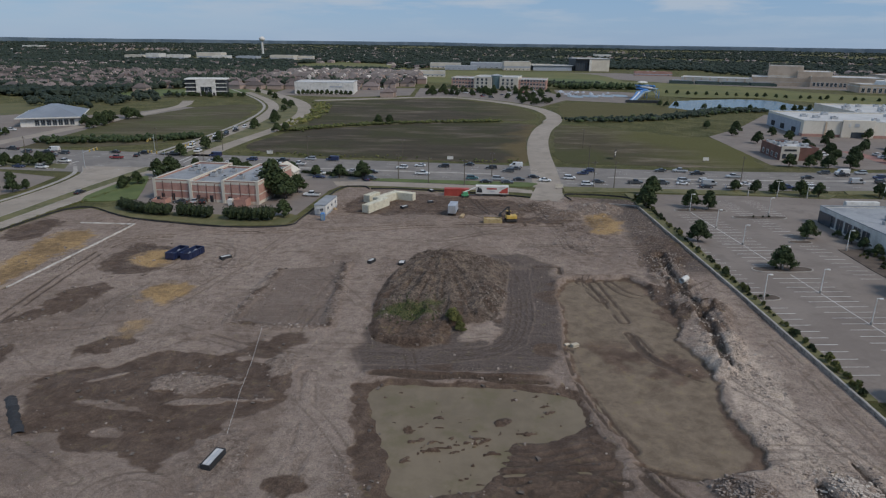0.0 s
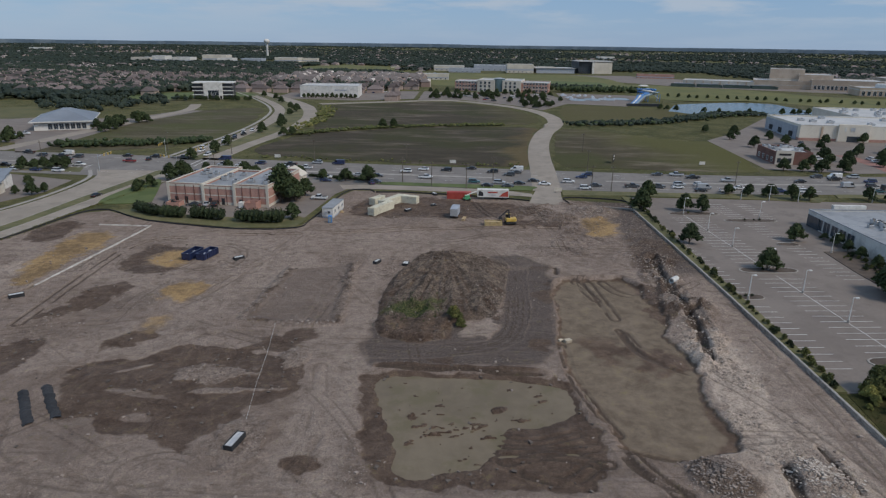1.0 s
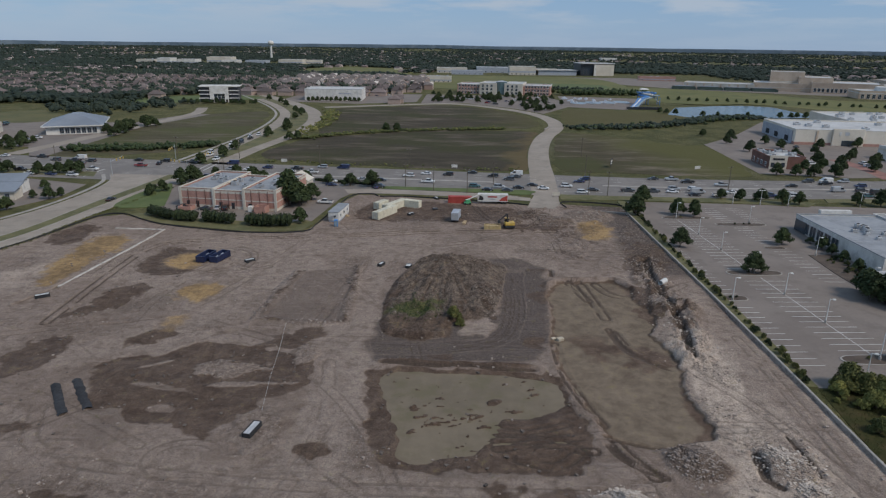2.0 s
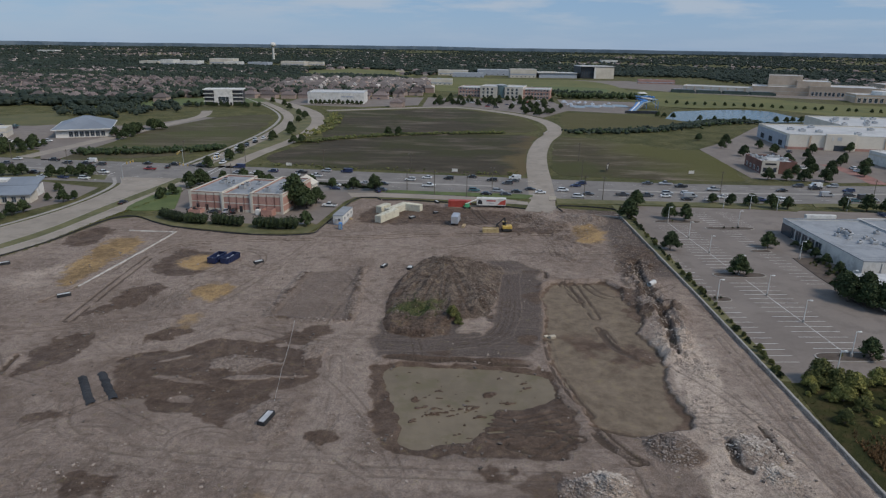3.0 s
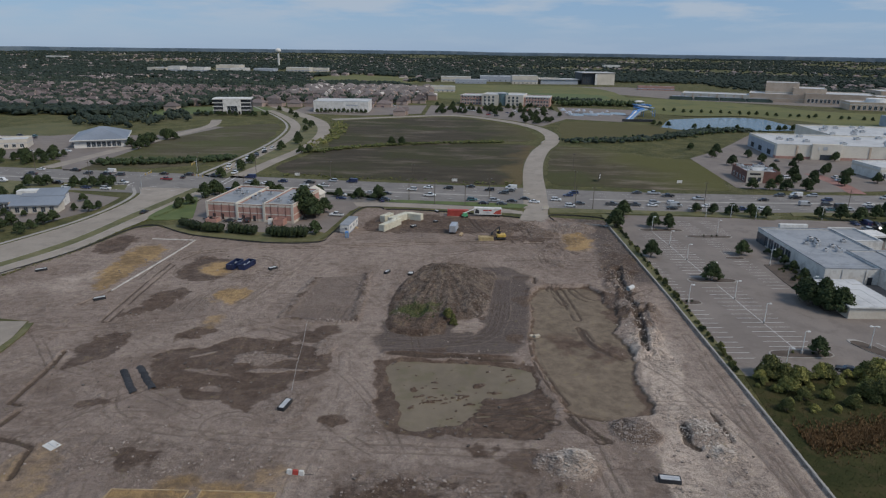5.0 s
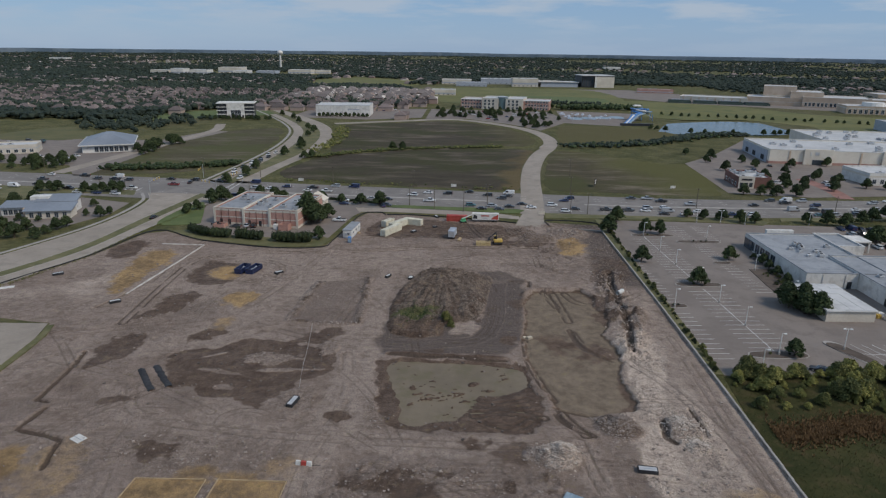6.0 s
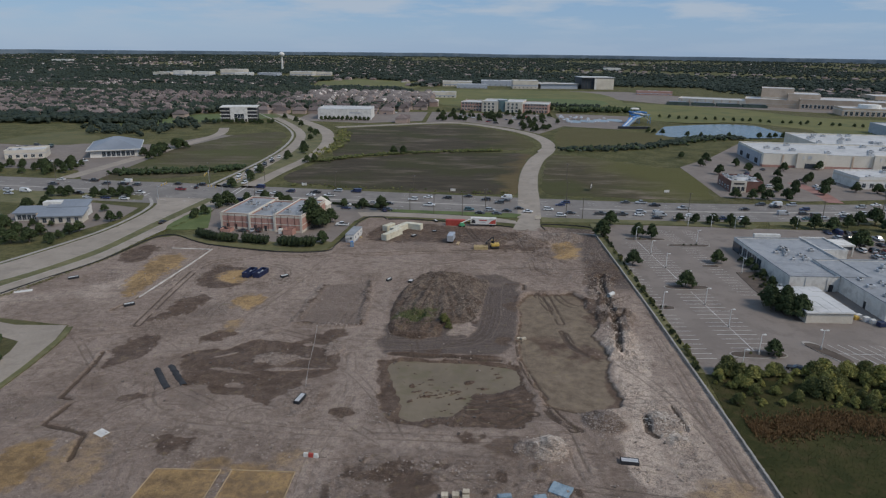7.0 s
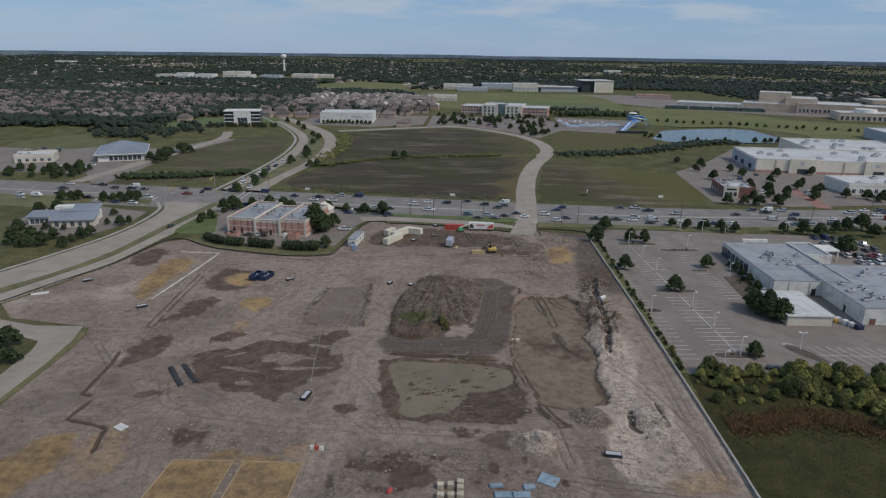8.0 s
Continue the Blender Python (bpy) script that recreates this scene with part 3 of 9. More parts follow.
def wheel_lines(count=46):
    """Long wandering courses that trucks have driven over the site."""
    r = random.Random(52)
    out = []
    for k in range(count):
        x, y, a = r.uniform(-105, 40), r.uniform(30, 200), r.choice((0.1, 0.2, 1.5, 1.7, 2.6)) + r.uniform(-0.35, 0.35)
        bend = r.uniform(-0.12, 0.12)
        line = [(x, y)]
        for j in range(r.randrange(5, 11)):
            a += bend * r.uniform(0.3, 1.6)
            x, y = x + 6.5 * math.cos(a), y + 6.5 * math.sin(a)
            line.append((x, y))
        out.append((smooth_line(line, 3), r.uniform(0.8, 1.1), r.uniform(0.3, 0.55)))
    return out


WHEEL_LINES = wheel_lines()


def site_cover(x, y):
    """Height and covers of the cleared site."""
    inn = inside_by(x, y, SITE)
    on = ease(-0.3, 1.2, inn)
    n1, n2, n3 = fbm(x, y, 26, 4, 1), fbm(x, y, 6, 4, 2), fbm(x, y, 1.8, 3, 3)
    z = 0.5 * (n1 - 0.5) + 0.26 * (n2 - 0.5) + 0.09 * (n3 - 0.5)
    ridge = 1 - np.abs(fbm(x, y, 2.2, 3, 4) - 0.5) * 5
    mud = 0.35 * ease(0.62, 0.74, fbm(x, y, 24, 4, 11))
    pale = ease(0.54, 0.70, fbm(x, y, 30, 4, 12)) * 0.45 + 0.5 * ease(104, 130, y) * ease(-16, -40, x) * ease(178, 170, y) * ease(0.35, 0.5, fbm(x, y, 20, 3, 47))
    sand, smooth, green, track, spoil = (np.zeros_like(x) for _ in range(5))
    gravel = 0.35 * ease(0.60, 0.74, fbm(x, y, 18, 4, 13))
    rubble = 0.55 * ease(0.56, 0.70, fbm(x, y, 13, 4, 14))

    def covered(outline, rag, soft):
        """How far points lie inside an outline with a wandering edge."""
        return ease(-soft, soft, inside_by(x, y, outline) + rag * (n2 - 0.5) + 0.9 * rag * (n3 - 0.5))

    # stony ground: the old slab, the south litter, the north-east corner
    slab = covered(SLAB, 1.5, 0.5)
    gravel, pale, mud = np.maximum(gravel, 0.42 * slab), pale * (1 - slab), mud * (1 - slab)
    edge = np.minimum(from_line(x, y, SLAB[:3]), np.minimum(from_line(x, y, SLAB[3:6]), from_line(x, y, SLAB[5:] + SLAB[:1])))
    k = ease(1.9, 0.4, edge + 1.6 * (n3 - 0.5) + 1.2 * (n2 - 0.5))
    rubble, mud, z = np.maximum(rubble, k), np.maximum(mud, 0.75 * k * ease(0.45, 0.6, n3)), z + 0.35 * k * (0.3 + n3)

    # trodden pale lanes
    for line, half, w in (([(-19, 100), (-20, 85), (-20.5, 70), (-24, 52), (-30, 36)], 5.0, 1.0), ([(-22, 160), (-21, 130), (-19, 104)], 2.8, 0.7), ([(-100, 86), (-76, 92), (-66, 98), (-54, 106), (-48, 104)], 3.0, 0.9), ([(-72, 76), (-62, 66), (-42, 62), (-26, 62)], 3.0, 0.7),
                          ([(-88, 165), (-60, 168), (-20, 166), (10, 170), (38, 168)], 4.0, 0.55), ([(12, 166), (16, 156), (24, 152), (30, 147)], 3.2, 0.8), ([(-74, 94), (-66, 106), (-54, 116), (-50, 136), (-42, 160)], 4.2, 0.75),
                          ([(25.5, 62), (27.3, 50), (29.2, 36), (31, 20)], 2.2, 0.9), ([(-30, 60), (-8, 59.6), (14, 60)], 3.0, 0.9), ([(-102, 70), (-92, 84), (-90, 100)], 4.0, 0.6), ([(12, 100), (17, 96), (19, 92)], 2.4, 0.7)):
        k = w * ease(half + 1.8, half - 1.8, from_line(x, y, smooth_line(line)) + 4.0 * (n2 - 0.5))
        pale, mud, gravel, rubble = np.maximum(pale, k * 0.62), mud * (1 - k), gravel * (1 - k), rubble * (1 - k)

    # muddy pool and the wet ring round it
    d = inside_by(x, y, POND_DARK) + 2.6 * (n2 - 0.5) + 2.2 * (n3 - 0.5)
    ring = ease(-0.6, 0.7, d)
    z = z * (1 - 0.6 * ring) - 0.30 * ring
    mud = np.maximum(mud * (1 - ring), ring * (1.05 - 0.3 * ease(0.5, 0.66, fbm(x, y, 5, 3, 20))))
    gravel, pale, rubble = gravel * (1 - ring), pale * (1 - ring), rubble * (1 - ring)
    d = inside_by(x, y, POND) + 1.8 * (n2 - 0.5) + 1.3 * (n3 - 0.5)
    z -= 0.60 * ease(-0.8, 1.6, d)
    streak = ease(0.66, 0.72, fbm(x * 0.36 + y * 0.16, y * 1.3 - x * 0.42, 1.05, 3, 21))
    z += 0.62 * streak * ease(0, 1.4, d) * ease(0.46, 0.60, fbm(x, y, 9, 2, 22))
    z += 0.75 * np.exp(-(((x - 6.0) / 1.9) ** 2 + ((y - 83.4) / 1.5) ** 2)) * (0.3 + n3)
    rubble = np.maximum(rubble, 0.9 * np.exp(-(((x - 6.0) / 1.6) ** 2 + ((y - 83.4) / 1.2) ** 2)))
    z += 0.5 * ease(0.72, 0.79, fbm(x, y, 1.3, 2, 26)) * ease(1, 3, d)
    d = inside_by(x, y, PIT) + 2.4 * (n2 - 0.5) + 1.8 * (n3 - 0.5)
    pit = ease(-0.4, 0.7, d)
    z = z * (1 - 0.8 * pit) - 0.6 * pit
    smooth = np.maximum(smooth, pit)
    wet = 0.75 * ease(0.50, 0.66, fbm(x, y, 9, 4, 23)) * ease(118, 104, y) * ease(84, 92, y) + 0.9 * ease(1.0, 0.1, np.abs(d - 0.3)) + 0.8 * ease(2.6, 0.8, np.abs(d - 0.8)) * ease(34, 38, x) * ease(90, 82, y) + 0.45 * ease(128, 137, y) * ease(0.4, 0.6, n2)
    mud = np.maximum(mud * (1 - pit), pit * np.minimum(wet, 0.95))
    gravel, pale, rubble = gravel * (1 - pit), pale * (1 - pit) + 0.35 * pit * ease(4.6, 2.0, np.hypot((x - 32.5) * 1.2, (y - 114) * 0.45) + 3 * (n2 - 0.5)), rubble * (1 - pit)
    z += 0.6 * np.exp(-((inside_by(x, y, PIT) + 0.9) / 0.9) ** 2) * ease(132, 139, y) * (x > 15)
    # bank between the pool and the haul road
    bank = np.exp(-((y - 95.4 - 1.2 * (n1 - 0.5)) / 1.0) ** 2) * ease(-17, -13, x) * ease(17, 11, x)
    z += 0.55 * bank * (0.6 + n2)
    mud = np.maximum(mud, 0.95 * bank)

    # west mud: a smooth dark sheet with scraped streaks and stony islands
    wm = covered(MUD_WEST, 2.6, 0.6)
    scrape = fbm(x * 0.18 + y * 0.07, y * 1.1 - x * 0.28, 2.6, 3, 27)
    mud = np.maximum(mud * (1 - wm), wm * (1.05 - 0.35 * ease(0.54, 0.66, scrape)))
    pale, gravel, rubble = pale * (1 - wm), gravel * (1 - wm), rubble * (1 - wm)
    z = z * (1 - 0.4 * wm) - 0.12 * wm + 0.16 * wm * (scrape - 0.5)
    for cx, cy, rx, ry, a, stony in ((-41.6, 92.2, 5.4, 3.4, 0.15, 1.0), (-31, 72.3, 4.7, 5.0, 0.0, 0.8), (-50.4, 84.6, 5.8, 1.2, -0.24, 0.1), (-28.6, 97.6, 2.8, 4.2, 0.2, 0.9), (-54, 93.6, 4.6, 0.7, 0.55, 0.3), (-36, 86.5, 6.5, 0.9, 0.12, 0.7), (-48, 78, 3.6, 1.3, -0.1, 0.05)):
        u, v = (x - cx) * math.cos(a) + (y - cy) * math.sin(a), (y - cy) * math.cos(a) - (x - cx) * math.sin(a)
        k = ease(1.15, 0.7, np.hypot(u / rx, v / ry) + 1.5 * (n2 - 0.5) + 1.0 * (n3 - 0.5)) * (1.0 if stony > 0.2 else 0.6)
        mud, rubble, z = mud * (1 - k), np.maximum(rubble, k * stony), z + 0.25 * k * stony * (0.3 + n3)
        pale = np.maximum(pale, k * 0.4)
    for w, outline in MUD_SPOTS:
        k = w * covered(rounded(outline), 4.5, 1.1)
        mud, pale, gravel, rubble = np.maximum(mud, k), pale * (1 - k), gravel * (1 - k), rubble * (1 - 0.7 * k)

    # haul road, combed by tracks
    road_in = inside_by(x, y, HAUL_OUT) + 0.9 * (n2 - 0.5)
    k = ease(-0.5, 0.6, road_in) * ease(156, 140, y + 14 * (n2 - 0.5))
    d = from_line(x, y, HAUL)
    comb = 0.5 + 0.5 * np.sin(d * 5.2 + 5 * (n1 - 0.5))
    gravel, mud, pale, rubble = np.maximum(gravel * (1 - k), k * (0.92 + 0.25 * comb)), mud * (1 - k), pale * (1 - k), rubble * (1 - k)
    z = z * (1 - 0.7 * k) + 0.10 * comb * k - 0.1 * k
    track = np.maximum(track, 0.65 * k * ease(0.72, 1.0, comb) * ease(0.35, 0.6, fbm(x, y, 9, 3, 39)))
    wide = ease(-1.2, 1.6, inside_by(x, y, HAUL_WIDE) + 4.0 * (n2 - 0.5) + 2.0 * (n3 - 0.5)) * (1 - k) * (1 - pit)
    gravel, mud = np.maximum(gravel, (0.85 + 0.5 * (n1 - 0.5)) * wide), np.maximum(mud, 0.7 * wide * ease(0.56, 0.68, fbm(x, y, 6, 3, 45)))
    pale = pale * (1 - 0.7 * wide)

    # the spoil mound with its cut west bank, and the pale shelf at its foot
    d = inside_by(x, y, MOUND)
    foot = ease(-0.5, 0.5, d + 1.0 * (n2 - 0.5) + 0.5 * (n3 - 0.5))
    u, v = (x + 3.4) / np.where(x < -3.4, 13.5, 15.5), (y - 145.5) / np.where(y < 145.5, 33.0, 11.0)
    away, turn = np.hypot(u, v), np.arctan2(u, -v)
    peak = np.clip(1 - away + 0.10 * (n2 - 0.5), 0, 1)
    second = np.exp(-(((x - 7.4) / 3.6) ** 2 + ((y - 126) / 6.5) ** 2))
    body = (0.85 + 3.5 * peak) * ease(-0.4, 1.8 + 3.0 * ease(0, 8, x), d + 0.8 * (n2 - 0.5)) + 1.0 * second * (0.5 + n3)
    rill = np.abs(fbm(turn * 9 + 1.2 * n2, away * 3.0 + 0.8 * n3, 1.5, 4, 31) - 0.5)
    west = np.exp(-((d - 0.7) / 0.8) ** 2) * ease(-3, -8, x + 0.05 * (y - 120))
    z = z * (1 - 0.5 * foot) + body + foot * (0.7 * (n2 - 0.5) + 0.6 * (n3 - 0.5) + 0.12 * ridge + (3.0 * rill - 0.35) * ease(0.3, 3, d) * (1 - 0.7 * ease(0.85, 1.0, peak)))
    spoil = foot
    # shade in the gullies and along the west scarp is painted in through mud
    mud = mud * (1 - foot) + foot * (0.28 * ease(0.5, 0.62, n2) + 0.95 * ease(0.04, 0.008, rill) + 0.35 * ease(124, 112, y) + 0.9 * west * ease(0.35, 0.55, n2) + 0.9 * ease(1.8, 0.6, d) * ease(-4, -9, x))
    gravel, pale = gravel * (1 - foot), pale * (1 - foot)
    flank = foot * np.maximum(np.minimum(1.3 * second, 1), 0.8 * ease(112, 107, y + 3 * (n2 - 0.5)))
    rubble = np.maximum(rubble * (1 - foot), np.maximum(0.15 * foot * ease(0.5, 0.64, fbm(x, y, 4, 3, 32)), flank))
    pale = np.maximum(pale, 0.5 * flank * ease(0.45, 0.6, n3))
    shelf = ease(1.1, 0.8, np.hypot((x - 3.9) / 4.2, (y - 112) / 4.8) + 1.2 * (n2 - 0.5) + 0.5 * (n3 - 0.5))
    pale, mud, spoil, gravel, rubble = np.maximum(pale, 0.62 * shelf), mud * (1 - shelf), spoil * (1 - shelf), gravel * (1 - shelf), rubble * (1 - shelf)
    z = z * (1 - 0.85 * shelf) + 0.25 * shelf
    green = np.maximum(green, 0.75 * ease(1.1, 0.5, np.hypot((x + 9.5) / 5.5, (y - 119) / 4.2) + 2.4 * (n2 - 0.5)))

    # broken ground beside the east wall
    d = from_line(x, y, BERM)
    k = ease(5.0, 1.6, d + 5.0 * (n2 - 0.5)) * (1 - pit)
    crag = np.abs(fbm(x * 1.5, y * 0.7, 5.5, 4, 33) - 0.5) * 2
    knoll = np.exp(-(((x - 52.5) / 2.2) ** 2 + ((y - 125) / 5.0) ** 2))
    z += k * (0.1 + 2.4 * crag + 1.3 * (n3 - 0.5) + 0.3 * ridge) + 1.5 * knoll * (0.5 + n3) - 1.0 * ease(1.1, 0.3, np.abs(d - 0.3)) * k
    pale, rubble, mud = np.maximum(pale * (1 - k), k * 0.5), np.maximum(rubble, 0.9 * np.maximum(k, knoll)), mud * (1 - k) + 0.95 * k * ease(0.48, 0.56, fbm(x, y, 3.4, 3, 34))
    # the cut along the bank is coloured dark through the track cover
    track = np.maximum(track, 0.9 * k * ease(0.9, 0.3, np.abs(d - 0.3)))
    mud = np.maximum(mud, 0.7 * ease(7, 4, d + 4 * (n2 - 0.5)) * ease(47, 43, x) * ease(118, 124, y) * ease(146, 138, y) * (1 - pit))
    east = ease(33.5, 37.5, x + 5 * (n2 - 0.5) + 0.08 * (y - 60)) * ease(122, 104, y + 10 * (n1 - 0.5)) * ease(38, 46, y + 6 * (n1 - 0.5)) * (1 - pit)
    swath = fbm(x * 0.9 - y * 0.2, y * 0.22, 4, 3, 36)
    pale = np.maximum(pale * (1 - east), east * (0.72 + 0.7 * ease(0.42, 0.62, swath) * ease(54, 48, x) + 0.25 * ease(90, 76, y)))
    rubble = np.maximum(rubble * (1 - east), east * (0.15 + 0.75 * ease(0.50, 0.62, fbm(x, y, 8, 3, 37))) * ease(54, 50, x))
    gravel, mud = gravel * (1 - 0.9 * east), mud * (1 - 0.8 * east)
    lane = ease(3.2, 1.8, np.abs(x - 56.3)) * ease(160, 130, y)
    pale, rubble = np.maximum(pale * (1 - 0.5 * lane), 0.55 * lane), rubble * (1 - 0.8 * lane)
    gravel = np.maximum(gravel, ease(44, 50, x) * ease(140, 150, y) * (0.5 + 0.6 * n1))
    # littered ground along the south and the north-east
    litter = np.maximum(ease(56, 51, y + 5 * (n1 - 0.5)) * ease(-24, -18, x) * ease(34, 28, x) * (1 - ease(2.8, 2.0, np.abs(x - 28.5))), ease(22, 30, x) * ease(150, 158, y + 12 * (n1 - 0.5)) * 0.8)
    litter = litter * ease(0.36, 0.56, fbm(x, y, 7, 3, 41))
    rubble, z = np.maximum(rubble, litter * 0.9), z + litter * (0.7 * (n3 - 0.5) + 0.4 * (n2 - 0.5) + 0.12 * ridge)
    mud = np.maximum(mud, 0.7 * litter * ease(0.56, 0.68, fbm(x, y, 3.5, 3, 42)))

    # heaps
    for cx, cy, r, hgt, p, q in ((34.4, 67.6, 4.9, 2.3, 0.0, 0.55), (21.6, 56.8, 4.6, 3.6, 1.2, 0.0), (17.8, 57.2, 3.0, 1.3, 0.5, 0.3), (46.8, 68.0, 4.6, 1.5, 0.9, 0.1), (47.6, 61.0, 2.4, 0.7, 1.4, 0.0), (44.5, 205, 9, 1.6, 0.5, 0.4),
                                 (26, 206, 6, 1.2, 0.1, 0.6), (17.0, 197, 5, 1.0, 0.1, 0.6), (32, 197, 7, 0.9, 0.2, 0.5)):
        d = np.hypot(x - cx, y - cy)
        k = np.clip(1 - d / r + 0.3 * (n2 - 0.5), 0, 1)
        z += hgt * k**1.05 + 0.8 * np.minimum(k * 3, 1) * (n3 - 0.5) + 0.12 * np.minimum(k * 3, 1) * ridge
        e = ease(0, 0.2, k)
        pale, mud, rubble = np.maximum(pale * (1 - e), p * e), np.maximum(mud * (1 - e), q * e), np.maximum(rubble, e)
        gravel = gravel * (1 - e)

    # yellow sand pads and spills
    for pad in SAND_PADS:
        k = ease(-0.25, 0.35, inside_by(x, y, pad))
        sand, mud, rubble, gravel, pale = np.maximum(sand, k * (0.82 + 0.4 * (n1 - 0.5))), mud * (1 - k) + 0.6 * k * ease(0.56, 0.68, n2), rubble * (1 - k), gravel * (1 - k), pale * (1 - k)
        z = z * (1 - 0.8 * k) - 0.15 * k
    for w, outline in SAND_SPOTS:
        k = w * covered(rounded(outline), 4.5, 1.7)
        sand, mud, gravel, rubble, pale = np.maximum(sand, k), mud * (1 - 0.8 * k), gravel * (1 - k), rubble * (1 - 0.6 * k), pale * (1 - 0.6 * k)

    # trenches and wheel ruts
    for line, half in TRENCHES:
        d = from_line(x, y, line, 4.0) + 0.5 * (n3 - 0.5)
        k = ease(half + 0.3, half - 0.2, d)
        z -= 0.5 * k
        # trench beds take the dark track colour as well as the depth
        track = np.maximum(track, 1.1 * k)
        z += 0.2 * np.exp(-((d - half - 0.7) / 0.4) ** 2) * (0.4 + n2)
    broken, driven = ease(0.30, 0.46, fbm(x, y, 5, 3, 43)), ease(0.36, 0.52, fbm(x, y, 8, 3, 44)) * (1 - foot) * (1 - pit) * (1 - ring) * (1 - np.minimum(sand, 1))
    for line, half, w in RUTS:
        d = np.abs(from_line(x, y, smooth_line(line, 4), 4.0) - half) + 0.2 * (n2 - 0.5)
        k = w * ease(0.5, 0.1, d) * broken
        z -= 0.25 * k
        z += 0.12 * w * np.exp(-((d - 0.7) / 0.25) ** 2)
        track = np.maximum(track, k * 0.95)
    for line, half, w in WHEEL_LINES:
        d = np.abs(from_line(x, y, line, 3.0) - half)
        k = w * ease(0.40, 0.1, d + 0.2 * (n3 - 0.5)) * driven
        track, z = np.maximum(track, k), z - 0.06 * k
    # turning circles of machines
    for cx, cy, lo, hi, w, sx in ((-39, 65.5, 1, 5.5, 0.5, 0.8), (-59.5, 40, 1.5, 5.5, 0.25, 0.9), (-27, 104, 2, 6.5, 0.6, 1), (-76, 148, 7, 11, 0.45, 1), (-64, 60, 6, 10, 0.3, 0.7), (35, 139, 3, 8, 0.7, 1)):
        arcs = np.hypot((x - cx) * sx, y - cy) + 0.5 * (n1 - 0.5)
        k = w * ease(0.35, 0.1, np.abs((arcs % 1.3) - 0.65)) * ease(hi, hi - 1, arcs) * ease(lo, lo + 1, arcs) * ease(0.35, 0.5, n1)
        track, z = np.maximum(track, k), z - 0.12 * k
    return z * on + 0.02, on, mud, sand, pale, gravel, smooth, rubble, green, track, spoil


gx = fine_axis(-142, 62, 0.36, -4300, 4300)
gy = fine_axis(24, 233, 0.36, -1600, 4880)
GX, GY = np.meshgrid(gx, gy)
px, py = GX.ravel(), GY.ravel()
zz, on, mud, sand, pale, gravel, smoothm, rubble, green, track, spoil = site_cover(px, py)
zz = np.where(on > 0.001, zz, -0.02) + far_rise(px, py)
# the lake's bed and the wild lot's hummocks
LAKE = rounded([(172, 552), (186, 606), (232, 640), (293, 657), (332, 606), (318, 566), (283, 549), (223, 540)])
zz -= 1.2 * ease(0, 8, inside_by(px, py, LAKE))
nx, ny = len(gx), len(gy)


def from_grid(values, x, y):
    """A value of the ground's grid at any points."""
    x, y = np.atleast_1d(np.asarray(x, float)), np.atleast_1d(np.asarray(y, float))
    u, v = np.interp(x, gx, np.arange(nx)), np.interp(y, gy, np.arange(ny))
    i, j = np.minimum(u.astype(int), nx - 2), np.minimum(v.astype(int), ny - 2)
    f, g = u - i, v - j
    h = values.reshape(ny, nx)
    return (h[j, i] * (1 - f) + h[j, i + 1] * f) * (1 - g) + (h[j + 1, i] * (1 - f) + h[j + 1, i + 1] * f) * g


def ground_height(x, y):
    return from_grid(zz, x, y)


idx = np.arange(nx * ny).reshape(ny, nx)
faces = np.stack([idx[:-1, :-1], idx[:-1, 1:], idx[1:, 1:], idx[1:, :-1]], -1).reshape(-1, 4)
ground_mesh = bpy.data.meshes.new("ground")
ground_mesh.vertices.add(nx * ny)
ground_mesh.vertices.foreach_set("co", np.stack([px, py, zz], -1).ravel())
ground_mesh.loops.add(faces.size)
ground_mesh.loops.foreach_set("vertex_index", faces.ravel())
ground_mesh.polygons.add(len(faces))
ground_mesh.polygons.foreach_set("loop_start", np.arange(len(faces)) * 4)
ground_mesh.polygons.foreach_set("use_smooth", np.ones(len(faces), bool))
ground_mesh.update()
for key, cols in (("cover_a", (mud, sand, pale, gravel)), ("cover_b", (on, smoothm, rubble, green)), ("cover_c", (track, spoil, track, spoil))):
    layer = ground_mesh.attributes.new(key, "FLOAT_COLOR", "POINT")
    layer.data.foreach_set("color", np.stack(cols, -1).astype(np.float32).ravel())


